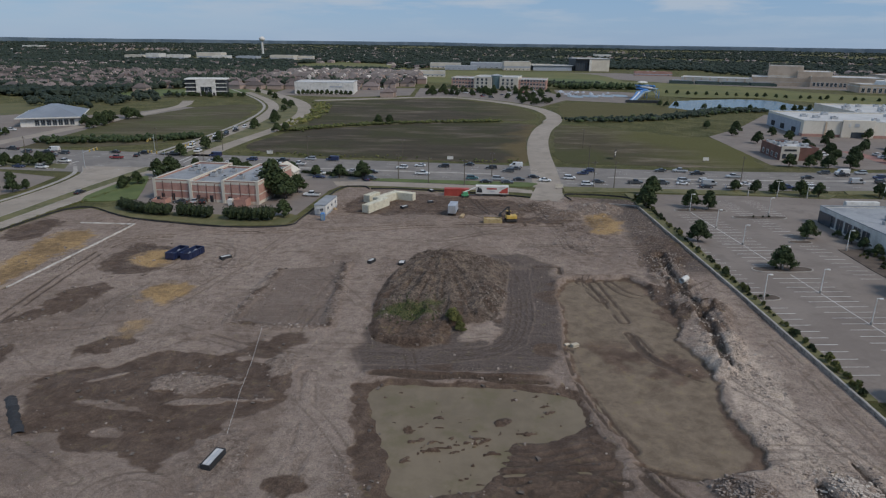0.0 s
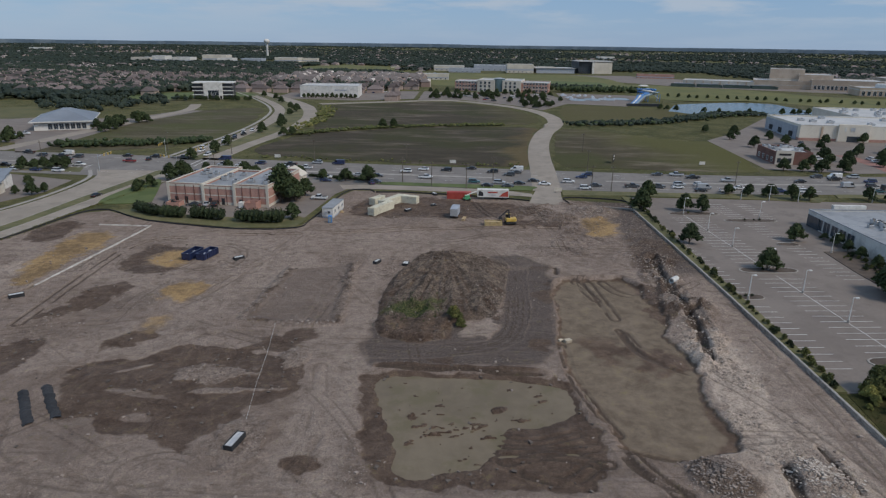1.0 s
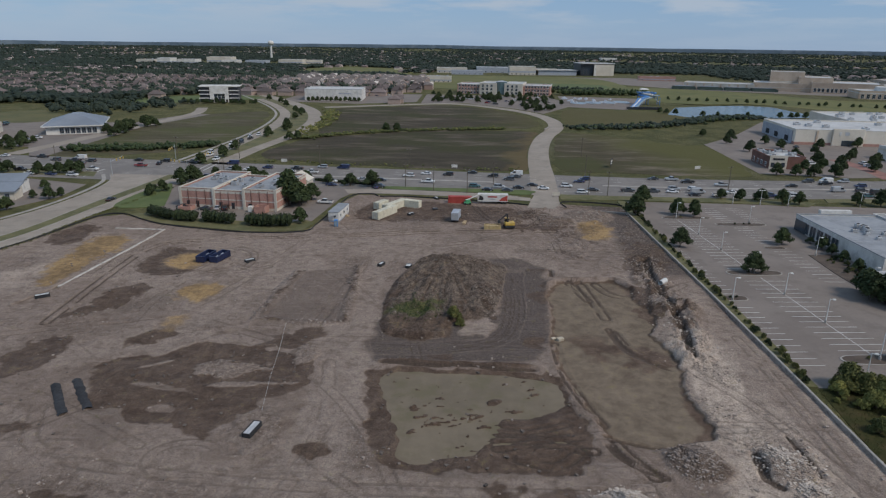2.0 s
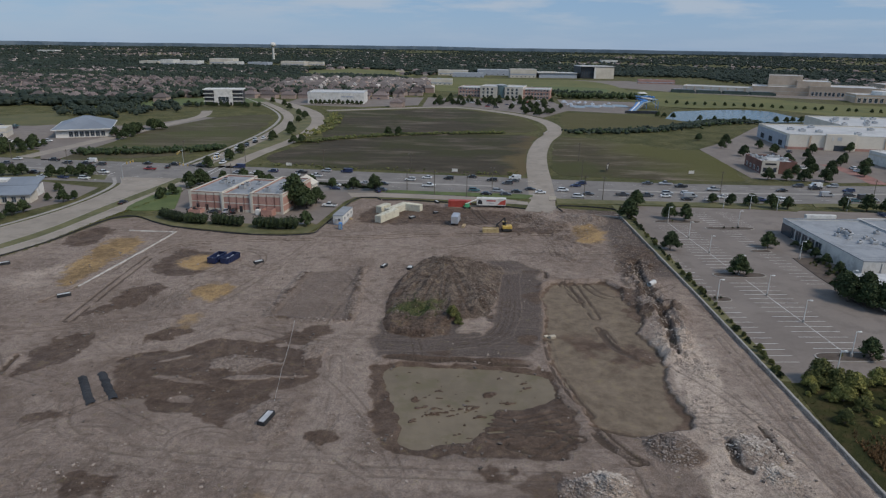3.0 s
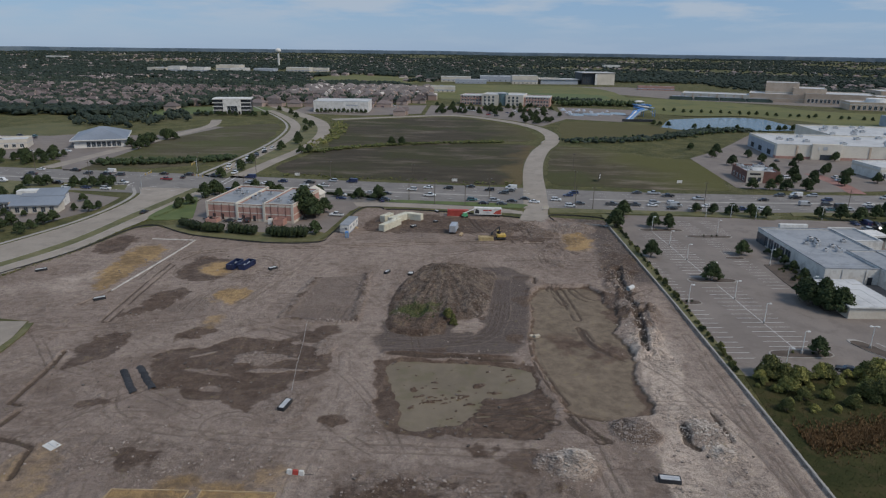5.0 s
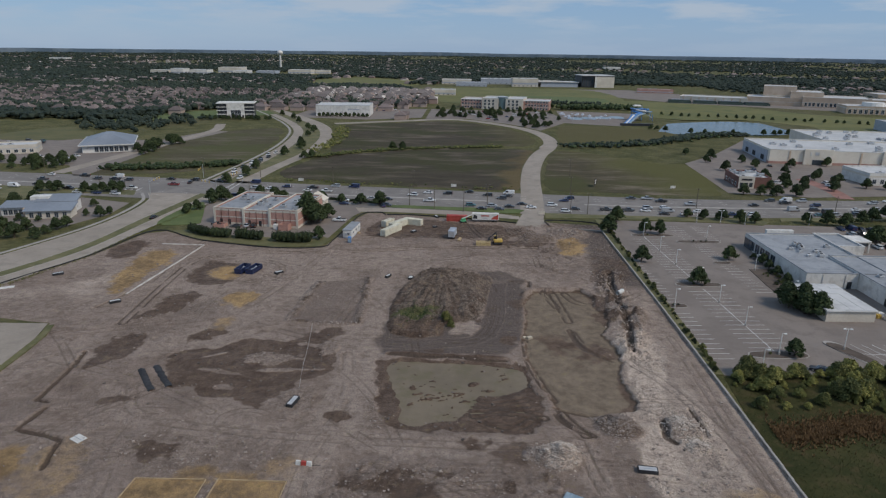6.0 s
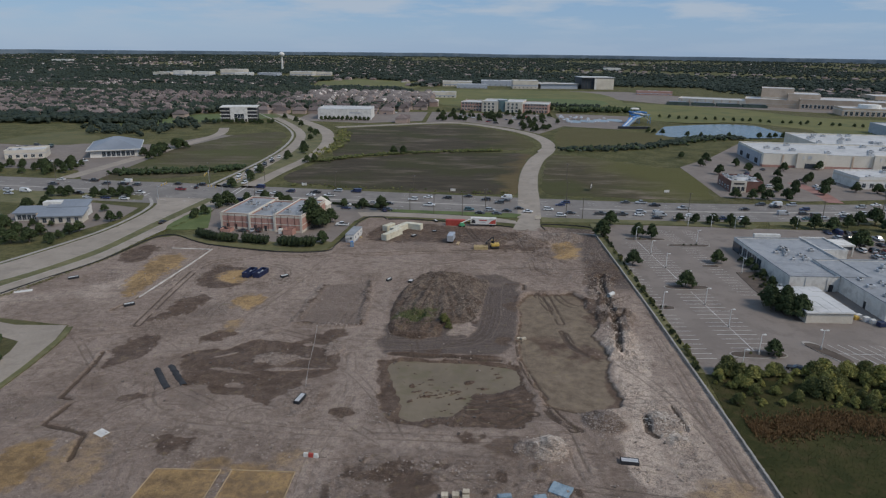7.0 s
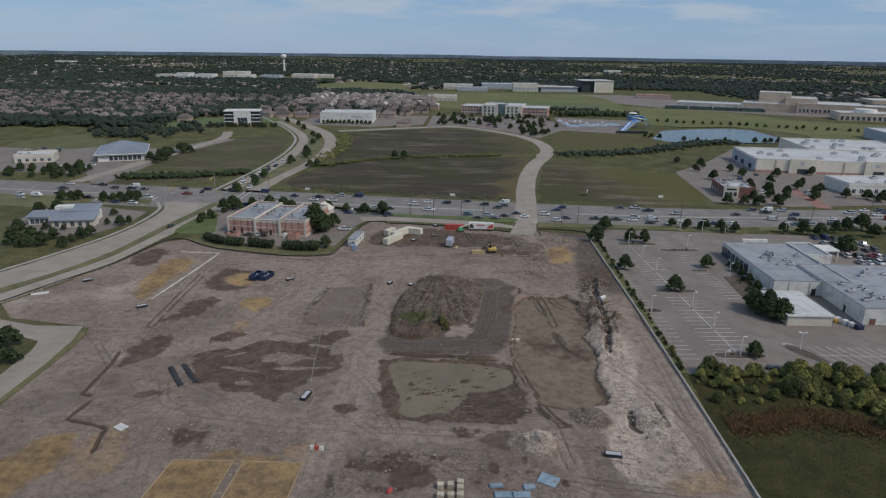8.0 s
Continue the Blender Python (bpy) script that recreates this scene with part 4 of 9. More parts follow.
def ground_material():
    m, nt, bsdf = node_material("site_ground")
    pos = nt.nodes.new("ShaderNodeNewGeometry").outputs["Position"]

    def cover(key):
        a = nt.nodes.new("ShaderNodeAttribute")
        a.attribute_name = key
        s = nt.nodes.new("ShaderNodeSeparateColor")
        nt.links.new(a.outputs["Color"], s.inputs[0])
        return (*s.outputs, a.outputs["Alpha"])

    def stretched(turn, sx, sy, scale, distort):
        """Long streaks, as tracks and blades leave them."""
        mp = nt.nodes.new("ShaderNodeMapping")
        mp.inputs["Rotation"].default_value = (0, 0, radians(turn))
        mp.inputs["Scale"].default_value = (sx, sy, 1)
        nt.links.new(pos, mp.inputs["Vector"])
        n = nt.nodes.new("ShaderNodeTexNoise")
        n.inputs["Scale"].default_value, n.inputs["Detail"].default_value, n.inputs["Roughness"].default_value, n.inputs["Distortion"].default_value = scale, 4, 0.6, distort
        nt.links.new(mp.outputs[0], n.inputs["Vector"])
        return n.outputs["Fac"]

    c_mud_shade, c_sand, c_pale, c_gravel = cover("cover_a")
    c_on, c_smooth, c_rubble, c_green = cover("cover_b")
    c_track, c_spoil = cover("cover_c")[:2]
    n_big, n_mid = noise_node(nt, pos, 0.07, 6, 0.6), noise_node(nt, pos, 0.42, 6, 0.68)
    n_fine, n_grit = noise_node(nt, pos, 2.3, 5, 0.75), noise_node(nt, pos, 7.0, 4, 0.8)
    t_a, t_b, t_c = stretched(12, 0.05, 1.0, 1.1, 0.7), stretched(-68, 0.05, 1.0, 1.1, 0.8), stretched(-28, 0.05, 1.0, 1.0, 1.0)
    pick = noise_node(nt, pos, 0.03, 3)
    streak = blend(nt, ranged(nt, pick, 0.47, 0.50), t_a, t_c)
    streak = blend(nt, ranged(nt, pick, 0.53, 0.56), streak, t_b)
    worn = ranged(nt, noise_node(nt, pos, 0.11, 4, 0.6), 0.44, 0.60)
    streak = blend(nt, worn, blend(nt, 0.75, streak, (0.5, 0.5, 0.5)), streak)

    def ragged(c, spread=1.6, soft=0.14):
        v = arith(nt, "ADD", c, arith(nt, "MULTIPLY", arith(nt, "SUBTRACT", n_mid, 0.5), spread))
        v = arith(nt, "ADD", v, arith(nt, "MULTIPLY", arith(nt, "SUBTRACT", n_fine, 0.5), spread * 0.8))
        return ranged(nt, v, 0.5 - soft, 0.5 + soft)

    smear = nt.nodes.new("ShaderNodeTexNoise")
    for key, v in (("Scale", 0.17), ("Detail", 8.0), ("Roughness", 0.72), ("Distortion", 1.2)):
        smear.inputs[key].default_value = v
    nt.links.new(pos, smear.inputs["Vector"])
    smear = smear.outputs["Fac"]
    col = blend(nt, ranged(nt, n_big, 0.40, 0.60), (0.215, 0.168, 0.139), (0.268, 0.213, 0.180))
    col = blend(nt, ranged(nt, smear, 0.50, 0.64, 0, 0.55), col, (0.350, 0.286, 0.245))
    col = blend(nt, ranged(nt, smear, 0.47, 0.36, 0, 0.55), col, (0.138, 0.101, 0.079))
    col = blend(nt, ranged(nt, n_mid, 0.48, 0.66, 0, 0.5), col, (0.315, 0.256, 0.218))
    col = blend(nt, ranged(nt, n_mid, 0.46, 0.34, 0, 0.55), col, (0.130, 0.096, 0.076))
    col = blend(nt, ranged(nt, streak, 0.53, 0.63, 0, 0.42), col, (0.125, 0.096, 0.080))
    col = blend(nt, ranged(nt, streak, 0.46, 0.36, 0, 0.42), col, (0.36, 0.295, 0.254))
    col = blend(nt, arith(nt, "MULTIPLY", ragged(c_pale, 1.3, 0.35), 0.85), col, blend(nt, ranged(nt, arith(nt, "ADD", n_fine, arith(nt, "ADD", n_mid, streak)), 1.26, 1.74), (0.245, 0.197, 0.166), (0.435, 0.362, 0.310)))
    bright = ranged(nt, c_pale, 0.7, 1.25, 0, 0.82)
    col = blend(nt, arith(nt, "MULTIPLY", bright, ranged(nt, arith(nt, "ADD", n_mid, n_fine), 0.80, 1.08)), col, (0.62, 0.52, 0.435))
    col = blend(nt, arith(nt, "MULTIPLY", ragged(c_gravel, 1.1, 0.30), 0.88), col, blend(nt, ranged(nt, arith(nt, "ADD", n_fine, streak), 0.86, 1.14), (0.068, 0.055, 0.050), (0.150, 0.124, 0.112)))
    spoil = blend(nt, ranged(nt, arith(nt, "ADD", n_mid, n_fine), 0.84, 1.16), (0.075, 0.058, 0.046), (0.215, 0.174, 0.145))
    col = blend(nt, ragged(c_spoil, 0.7, 0.2), col, spoil)
    col = blend(nt, ragged(c_smooth, 0.6, 0.10), col, blend(nt, ranged(nt, arith(nt, "ADD", n_mid, smear), 0.82, 1.18), (0.140, 0.111, 0.082), (0.215, 0.173, 0.131)))
    col = blend(nt, arith(nt, "MULTIPLY", arith(nt, "MULTIPLY", ragged(c_pale, 1.0, 0.4), c_smooth), 0.5), col, (0.26, 0.215, 0.175))
    # wet mud, and on the mound the shade painted in with it
    col = blend(nt, arith(nt, "MULTIPLY", ragged(c_mud_shade, 0.7, 0.2), 0.95), col, blend(nt, ranged(nt, arith(nt, "ADD", n_mid, smear), 0.84, 1.16), (0.074, 0.050, 0.037), (0.150, 0.107, 0.081)))
    col = blend(nt, arith(nt, "MULTIPLY", ragged(arith(nt, "MULTIPLY", c_sand, 1.1), 1.1, 0.4), 0.9), col, blend(nt, ranged(nt, arith(nt, "ADD", n_mid, n_big), 0.86, 1.14), (0.212, 0.142, 0.072), (0.42, 0.282, 0.132)))
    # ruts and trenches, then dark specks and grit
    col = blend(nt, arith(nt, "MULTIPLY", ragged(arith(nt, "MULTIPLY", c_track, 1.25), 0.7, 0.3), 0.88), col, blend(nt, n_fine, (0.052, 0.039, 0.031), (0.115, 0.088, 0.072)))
    col = blend(nt, arith(nt, "MULTIPLY", ranged(nt, n_fine, 0.54, 0.64, 0, 0.45), ranged(nt, c_smooth, 0, 1, 1, 0.25)), col, (0.125, 0.095, 0.077))
    n_clod = noise_node(nt, pos, 1.15, 6, 0.82)
    coarse = arith(nt, "ADD", arith(nt, "MULTIPLY", ranged(nt, smear, 0.40, 0.60), 0.3), arith(nt, "MULTIPLY", c_rubble, 0.8))
    coarse = ranged(nt, arith(nt, "ADD", coarse, arith(nt, "MULTIPLY", c_spoil, 0.45)), 0.0, 1.0, 0.2, 1.0)
    clods = arith(nt, "ADD", 1.0, arith(nt, "MULTIPLY", coarse, ranged(nt, n_clod, 0.36, 0.64, -0.42, 0.46)))
    grain = arith(nt, "MULTIPLY", ranged(nt, n_grit, 0.32, 0.68, 0.66, 1.34), clods)
    grain_col = nt.nodes.new("ShaderNodeCombineColor")
    for k in range(3):
        nt.links.new(grain, grain_col.inputs[k])
    col = blend(nt, ranged(nt, c_smooth, 0, 1, 1.0, 0.5), col, blend(nt, 1.0, col, grain_col.outputs[0], "MULTIPLY"))
    col = blend(nt, 1.0, col, (0.955, 0.935, 0.917), "MULTIPLY")
    # pale chips of stone, thick on the rubble and thin elsewhere
    chips = None
    for scale, few, many in ((2.3, 0.985, 0.70), (5.0, 0.95, 0.50)):
        vor = nt.nodes.new("ShaderNodeTexVoronoi")
        vor.inputs["Scale"].default_value = scale
        nt.links.new(pos, vor.inputs["Vector"])
        sep = nt.nodes.new("ShaderNodeSeparateColor")
        nt.links.new(vor.outputs["Color"], sep.inputs[0])
        size = arith(nt, "MULTIPLY", sep.outputs[2], ranged(nt, c_rubble, 0.0, 1.0, 0.30, 0.46))
        chip = ranged(nt, arith(nt, "SUBTRACT", size, vor.outputs["Distance"]), 0.0, 0.08)
        few_many = ranged(nt, arith(nt, "ADD", c_rubble, arith(nt, "SUBTRACT", n_mid, 0.5)), 0, 1, few, many)
        chosen = ranged(nt, arith(nt, "SUBTRACT", sep.outputs[0], few_many), 0, 0.05)
        one = arith(nt, "MULTIPLY", arith(nt, "MULTIPLY", chip, chosen), ranged(nt, c_smooth, 0, 1, 1, 0))
        one = arith(nt, "MULTIPLY", one, ranged(nt, c_mud_shade, 0, 1, 1, 0.25))
        col = blend(nt, arith(nt, "MULTIPLY", one, 0.85), col, blend(nt, sep.outputs[1], (0.150, 0.118, 0.098), (0.56, 0.485, 0.42)))
        chips = one if chips is None else arith(nt, "MAXIMUM", chips, one)
    col = blend(nt, arith(nt, "MULTIPLY", ragged(c_green, 1.8, 0.3), 0.8), col, blend(nt, ranged(nt, n_fine, 0.4, 0.6), (0.035, 0.055, 0.016), (0.12, 0.13, 0.04)))
    grass = blend(nt, ranged(nt, n_big, 0.40, 0.60), (0.084, 0.085, 0.034), (0.145, 0.130, 0.058))
    grass = blend(nt, ranged(nt, n_mid, 0.45, 0.62, 0, 0.7), grass, (0.048, 0.056, 0.024))
    far = noise_node(nt, pos, 0.004, 5, 0.6)
    grass = blend(nt, ranged(nt, far, 0.52, 0.62, 0, 0.5), grass, (0.12, 0.11, 0.065))
    col = blend(nt, ragged(c_on, 0.9, 0.12), grass, col)
    nt.links.new(col, bsdf.inputs["Base Color"])
    wet = arith(nt, "MULTIPLY", ragged(c_mud_shade, 1.3, 0.3), ranged(nt, n_big, 0.3, 0.6))
    nt.links.new(ranged(nt, wet, 0, 1, 0.95, 0.6), bsdf.inputs["Roughness"])
    bsdf.inputs["Specular IOR Level"].default_value = 0.15
    h = arith(nt, "ADD", arith(nt, "MULTIPLY", n_mid, 0.7), arith(nt, "ADD", arith(nt, "MULTIPLY", n_fine, 0.6), arith(nt, "ADD", arith(nt, "MULTIPLY", n_grit, 0.3), arith(nt, "MULTIPLY", streak, 0.5))))
    h = arith(nt, "MULTIPLY", h, arith(nt, "MULTIPLY", ranged(nt, c_smooth, 0, 1, 1, 0.3), ranged(nt, coarse, 0, 1, 0.45, 1.25)))
    add_bump(nt, bsdf, arith(nt, "ADD", h, arith(nt, "MULTIPLY", chips, 0.4)), 1.0, 0.6)
    return m


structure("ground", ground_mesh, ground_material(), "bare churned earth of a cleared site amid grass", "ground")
structure("muddy_water", prism(rounded([(-16, 95), (-15, 78), (-12, 64), (4, 63), (15, 70), (21, 84), (17, 94), (4, 95.5)]), -0.62, -0.49), M_MUDWATER,
          "shallow pool of still brown muddy water", "water")
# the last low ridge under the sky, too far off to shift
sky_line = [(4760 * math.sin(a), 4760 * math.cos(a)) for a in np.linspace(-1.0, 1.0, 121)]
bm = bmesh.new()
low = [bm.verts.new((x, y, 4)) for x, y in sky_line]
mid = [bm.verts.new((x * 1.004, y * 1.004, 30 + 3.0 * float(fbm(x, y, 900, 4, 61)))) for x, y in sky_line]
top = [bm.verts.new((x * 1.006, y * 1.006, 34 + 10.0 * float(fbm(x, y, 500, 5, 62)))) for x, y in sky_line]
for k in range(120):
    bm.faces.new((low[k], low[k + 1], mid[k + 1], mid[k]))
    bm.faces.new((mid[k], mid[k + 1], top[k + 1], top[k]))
# distance haze is painted into the ridge's blue-grey colours
structure("backdrop", bm, surface("far_ridge_haze", (0.050, 0.078, 0.105), (0.085, 0.118, 0.150), 1.0, 0.004, 0.012, 0, stain=(0.115, 0.145, 0.170)), "hazy blue-green wooded skyline", "backdrop")
structure("lake_water", prism(LAKE, -0.9, -0.35), M_WATER, "small blue lake behind the fields", "water")

# ---------------------------------------------------------------- roads
RX = [-1500, -600, -268, -150, -34, 46, 101, 175, 225, 600, 1500]
R_FAR = [420, 345, 307, 298, 285, 277, 272, 275, 280, 322, 420]
R_NEAR = [372, 300, 262, 250, 240.5, 237, 235.5, 241, 248, 288, 380]
road_x = np.linspace(-1500, 1500, 121)


def road_far(x):
    return float(np.interp(x, RX, R_FAR))


def road_near(x):
    return float(np.interp(x, RX, R_NEAR))


def smoothed(f):
    return [(float(x), float(np.mean([f(x + d) for d in (-36, -24, -12, 0, 12, 24, 36)]))) for x in road_x]


ART_FAR, ART_NEAR = smoothed(road_far), smoothed(road_near)


def road_at(x, f):
    """A point f of the way across the arterial road."""
    a, b = (float(np.interp(x, [p[0] for p in e], [p[1] for p in e])) for e in (ART_NEAR, ART_FAR))
    return (x, a + f * (b - a))


road = structure("road", between(ART_FAR, ART_NEAR, -0.2, 0.05), M_ARTERIAL, "wide grey concrete arterial road full of traffic", "road")
for f in (0.16, 0.30, 0.70, 0.84):
    bm = bmesh.new()
    for x in range(-330, 330, 12):
        strip([road_at(x, f), road_at(x + 3.5, f)], 0.16, 0.03, 0.062, bm)
    part("lane_marking", bm, M_LINE, road, "dashed white lane marking")
median_line = [road_at(x, 0.5) for x in range(-105, 25, 10)]
part("median", strip(median_line, 2.2, 0.0, 0.14), M_KERB, road, "raised concrete median")
part("median", strip([road_at(x, 0.5) for x in range(60, 330, 10)], 2.2, 0.0, 0.14), M_KERB, road, "raised concrete median")
part("median", strip([road_at(x, 0.5) for x in range(-330, -170, 10)], 2.2, 0.0, 0.14), M_KERB, road, "raised concrete median")
for x in range(-168, -114, 3):
    if x < -160 or x > -122:
        part("crossing_bar", strip([road_at(x, 0.08), road_at(x, 0.45)] if x < -160 else [road_at(x, 0.55), road_at(x, 0.92)], 0.5, 0.03, 0.064), M_LINE, road)

A_OUT = smooth_line([(-190, 95), (-172, 125), (-160.6, 149.4), (-153, 170.5), (-145.6, 197), (-143.5, 222), (-146, 246), (-154, 262)])
A_IN = smooth_line([(-176, 88), (-160, 116), (-150.2, 135), (-141.8, 152.3), (-135, 177.6), (-132.7, 210), (-130, 238), (-128, 262)])
B_IN = smooth_line([(-172, 84), (-156, 112), (-146.3, 129.5), (-138.8, 147.5), (-131.2, 170.7), (-128, 205), (-125, 235), (-122.5, 262)])
B_OUT = smooth_line([(-164, 78), (-150, 105), (-140.8, 123.5), (-134.3, 142), (-127.3, 165.5), (-124, 194), (-119, 225), (-112, 262)])
avenue = structure("avenue_road", between(A_OUT, A_IN, -0.2, 0.055), M_CONCRETE, "pale concrete avenue carriageway bending past the site", "road")
structure("avenue_road", between(B_IN, B_OUT, -0.2, 0.055), M_CONCRETE, "pale concrete avenue carriageway beside the cleared site", "road")
structure("median_strip", between(A_IN, B_IN, -0.1, 0.16), M_GRASS, "grass median with concrete kerbs between the carriageways", "verge")
for line in (A_OUT, A_IN, B_IN, B_OUT):
    structure("kerb", strip(line, 0.3, 0.0, 0.19), M_KERB, "concrete kerb along the avenue", "kerb")
structure("sidewalk", strip(offset_line(A_OUT, 2.6), 1.5, 0.0, 0.12), M_KERB, "pale concrete sidewalk beside the avenue", "pavement")

N_L = smooth_line([(-136, 292), (-133.6, 336), (-132.4, 380), (-134, 428), (-140.3, 480), (-150.5, 523), (-172, 576), (-204, 638), (-245, 715), (-290, 830)])
N_M1 = smooth_line([(-126, 289), (-125, 331), (-124, 379), (-125.3, 429), (-131, 475), (-141, 520), (-161, 571), (-194, 635), (-236, 713), (-281, 830)])
N_M2 = smooth_line([(-121, 289), (-116.5, 335), (-110.5, 392), (-112, 440), (-118, 485), (-131, 533), (-153, 580), (-188, 640), (-231, 716), (-276, 830)])
N_R = smooth_line([(-111, 289), (-108.5, 335), (-102, 392), (-102.5, 440), (-108, 486), (-121, 539), (-143, 588), (-178, 648), (-222, 722), (-267, 830)])
structure("north_road", between(N_L, N_M1, -0.2, 0.05), M_CONCRETE, "concrete carriageway curving away between fields", "road")
structure("north_road", between(N_M2, N_R, -0.2, 0.05), M_CONCRETE, "concrete carriageway curving away between fields", "road")
structure("median_strip", between(N_M1, N_M2, -0.1, 0.15), M_GRASS, "grass median planted with trees", "verge")
structure("sidewalk", strip(offset_line(N_L, 3.0), 2.0, 0.0, 0.1), M_KERB, "pale sidewalk beside the curving road", "pavement")

LANE = smooth_line([(33.5, 236), (37, 279), (39.5, 312), (44.5, 355), (53.5, 402), (64, 437), (69.5, 468), (69.5, 502), (61.5, 540), (42, 578), (4.5, 620), (-25, 624), (-71, 601), (-123, 572)])
structure("field_road", strip(LANE, 11.0, -0.2, 0.055), M_CONCRETE, "pale concrete lane winding through dark fields", "road")
site_drive = structure("site_driveway", between([(24.5, 216), (27, 228), (29.5, 238)], [(37, 214), (37.5, 228), (39, 238)], -0.2, 0.07), M_CONCRETE,
                       "concrete apron from the road into the site", "road")
structure("frontage_lane", between(smooth_line([(-47, 241), (-30, 241), (-10, 239.5), (14, 236.5), (27, 231)]), smooth_line([(-44, 233), (-30, 234), (-12, 232.5), (10, 229.5), (27, 226)]), -0.2, 0.065),
          M_CONCRETE, "concrete frontage lane behind the verge", "road")
structure("verge", prism(rounded([(-31, 242.5), (0, 239.5), (24, 236), (28.5, 239), (27, 244), (-10, 246), (-30, 247)]), 0.0, 0.17), M_LAWN, "kerbed green grass verge beside the road", "verge")
structure("verge", prism([(38.5, 229), (60, 230), (110, 229), (110, 236), (60, 237), (39, 238)], 0.0, 0.15), M_GRASS, "grass verge between the road and parking lot", "verge")
structure("entry_drive", prism([(-132.4, 110.4), (-119.5, 106.8), (-105.3, 107.4), (-102.9, 98.5), (-101.5, 83), (-101, 62), (-108, 62), (-108.9, 77.8), (-109.9, 91), (-111.7, 96.8), (-117.9, 99.3), (-134, 98.6), (-150, 104), (-146, 112)],
                             -0.2, 0.06), M_CONCRETE, "concrete entry drive turning into the site", "road")
structure("verge", strip(smooth_line([(-103.6, 106), (-101.6, 98), (-100.4, 83), (-100, 62)]), 1.6, -0.2, 0.32), M_GRASS, "grassy bank between the entry drive and the site", "verge")

# ---------------------------------------------------------------- fields and lawns


def wobbly(outline, amp=1.6, step=3.0):
    """An outline with an uneven natural edge."""
    pts = rounded(outline, 5)
    out = []
    for (ax, ay), (bx, by) in zip(pts, pts[1:] + pts[:1]):
        n = max(1, int(math.hypot(bx - ax, by - ay) / step))
        for k in range(n):
            x, y = ax + (bx - ax) * k / n, ay + (by - ay) * k / n
            out.append((x + amp * 4 * (float(fbm(x, y, 14, 3, 81)) - 0.5), y + amp * 4 * (float(fbm(x, y, 14, 3, 82)) - 0.5)))
    return out


FIELDS = (
    ("field", M_FIELD_W, "dark ploughed field with pale streaks", [(-103, 313), (-70, 297), (-20, 289), (22, 285.5), (31, 292), (35, 330), (45, 396), (50, 424), (20, 430), (-20, 423), (-55, 407), (-94, 378), (-100, 350)]),
    ("field", M_FIELD, "dark ploughed field beyond the creek", [(-92, 402), (-50, 425), (0, 438), (45, 446), (57, 470), (56, 505), (38, 558), (2, 600), (-25, 607), (-68, 588), (-108, 560), (-95, 490)]),
    ("field", M_FIELD_O, "olive field beside the curving road", [(-206, 305), (-160, 318), (-141, 335), (-139, 380), (-142, 430), (-150, 485), (-166, 528), (-200, 500), (-212, 430), (-216, 360)]),
    ("field", M_FIELD_G, "dark field east of the winding lane", [(46.5, 290), (75, 285), (110, 281), (136, 290), (146, 372), (130, 376), (110, 395), (85, 420), (68, 422), (60, 395), (51, 345)]),
    ("field", M_FIELD, "dark field before the lake", [(80, 462), (130, 470), (190, 512), (176, 560), (150, 578), (102, 588), (82, 530), (80, 490)]),
    ("meadow", M_MEADOW, "pale green meadow beside the lake", [(205, 690), (240, 662), (300, 672), (345, 620), (350, 560), (470, 560), (520, 700), (420, 745), (360, 850), (230, 930), (190, 830), (200, 740)]),
    ("meadow", M_MEADOW, "pale green sports field", [(-30, 850), (60, 830), (200, 830), (240, 1000), (200, 1180), (-70, 1180), (-60, 960)]),
    ("meadow", M_LAWN, "green running field with hedges", [(60, 860), (180, 860), (200, 970), (50, 990)]),
    ("meadow", M_MEADOW, "pale green open field in the suburbs", [(-300, 1180), (-130, 1180), (-90, 1420), (-260, 1560), (-330, 1420)]),
    ("meadow", M_OLIVE, "olive grass lot behind the low building", [(-372, 450), (-345, 512), (-300, 470), (-290, 440), (-330, 428)]),
    ("meadow", M_LAWN, "green lawn behind the office block", [(-330, 560), (-240, 620), (-200, 660), (-250, 690), (-330, 640)]),
)
for k, (name, material, label, outline) in enumerate(FIELDS):
    structure(name, prism(wobbly(outline), -0.1, 0.03 + 0.006 * k), material, label, "field")

# ---------------------------------------------------------------- parking lots
LOT_TURN = radians(3.4)
LU, LV = Vector((math.cos(LOT_TURN), math.sin(LOT_TURN))), Vector((-math.sin(LOT_TURN), math.cos(LOT_TURN)))


def lot(u, v):
    """Lot metres: u across the stalls, v north, from the south lamp of the middle row."""
    p = Vector((80.4, 101.2)) + u * LU + v * LV
    return (p.x, p.y)


east_lot = structure("parking_lot", prism([(62.9, 90), (90, 91), (150, 94), (175, 110), (178, 225), (140, 226), (100, 227.5), (62.9, 228)], -0.2, 0.06), M_LOT,
                     "large empty pale concrete parking lot with white stalls", "parking lot")


def stall_lines(u0, u1, v0, v1, step=2.75):
    bm = bmesh.new()
    for k in range(int((v1 - v0) / step) + 1):
        v = v0 + k * step
        strip([lot(u0, v), lot(u1, v)], 0.13, 0.04, 0.075, bm)
    return bm


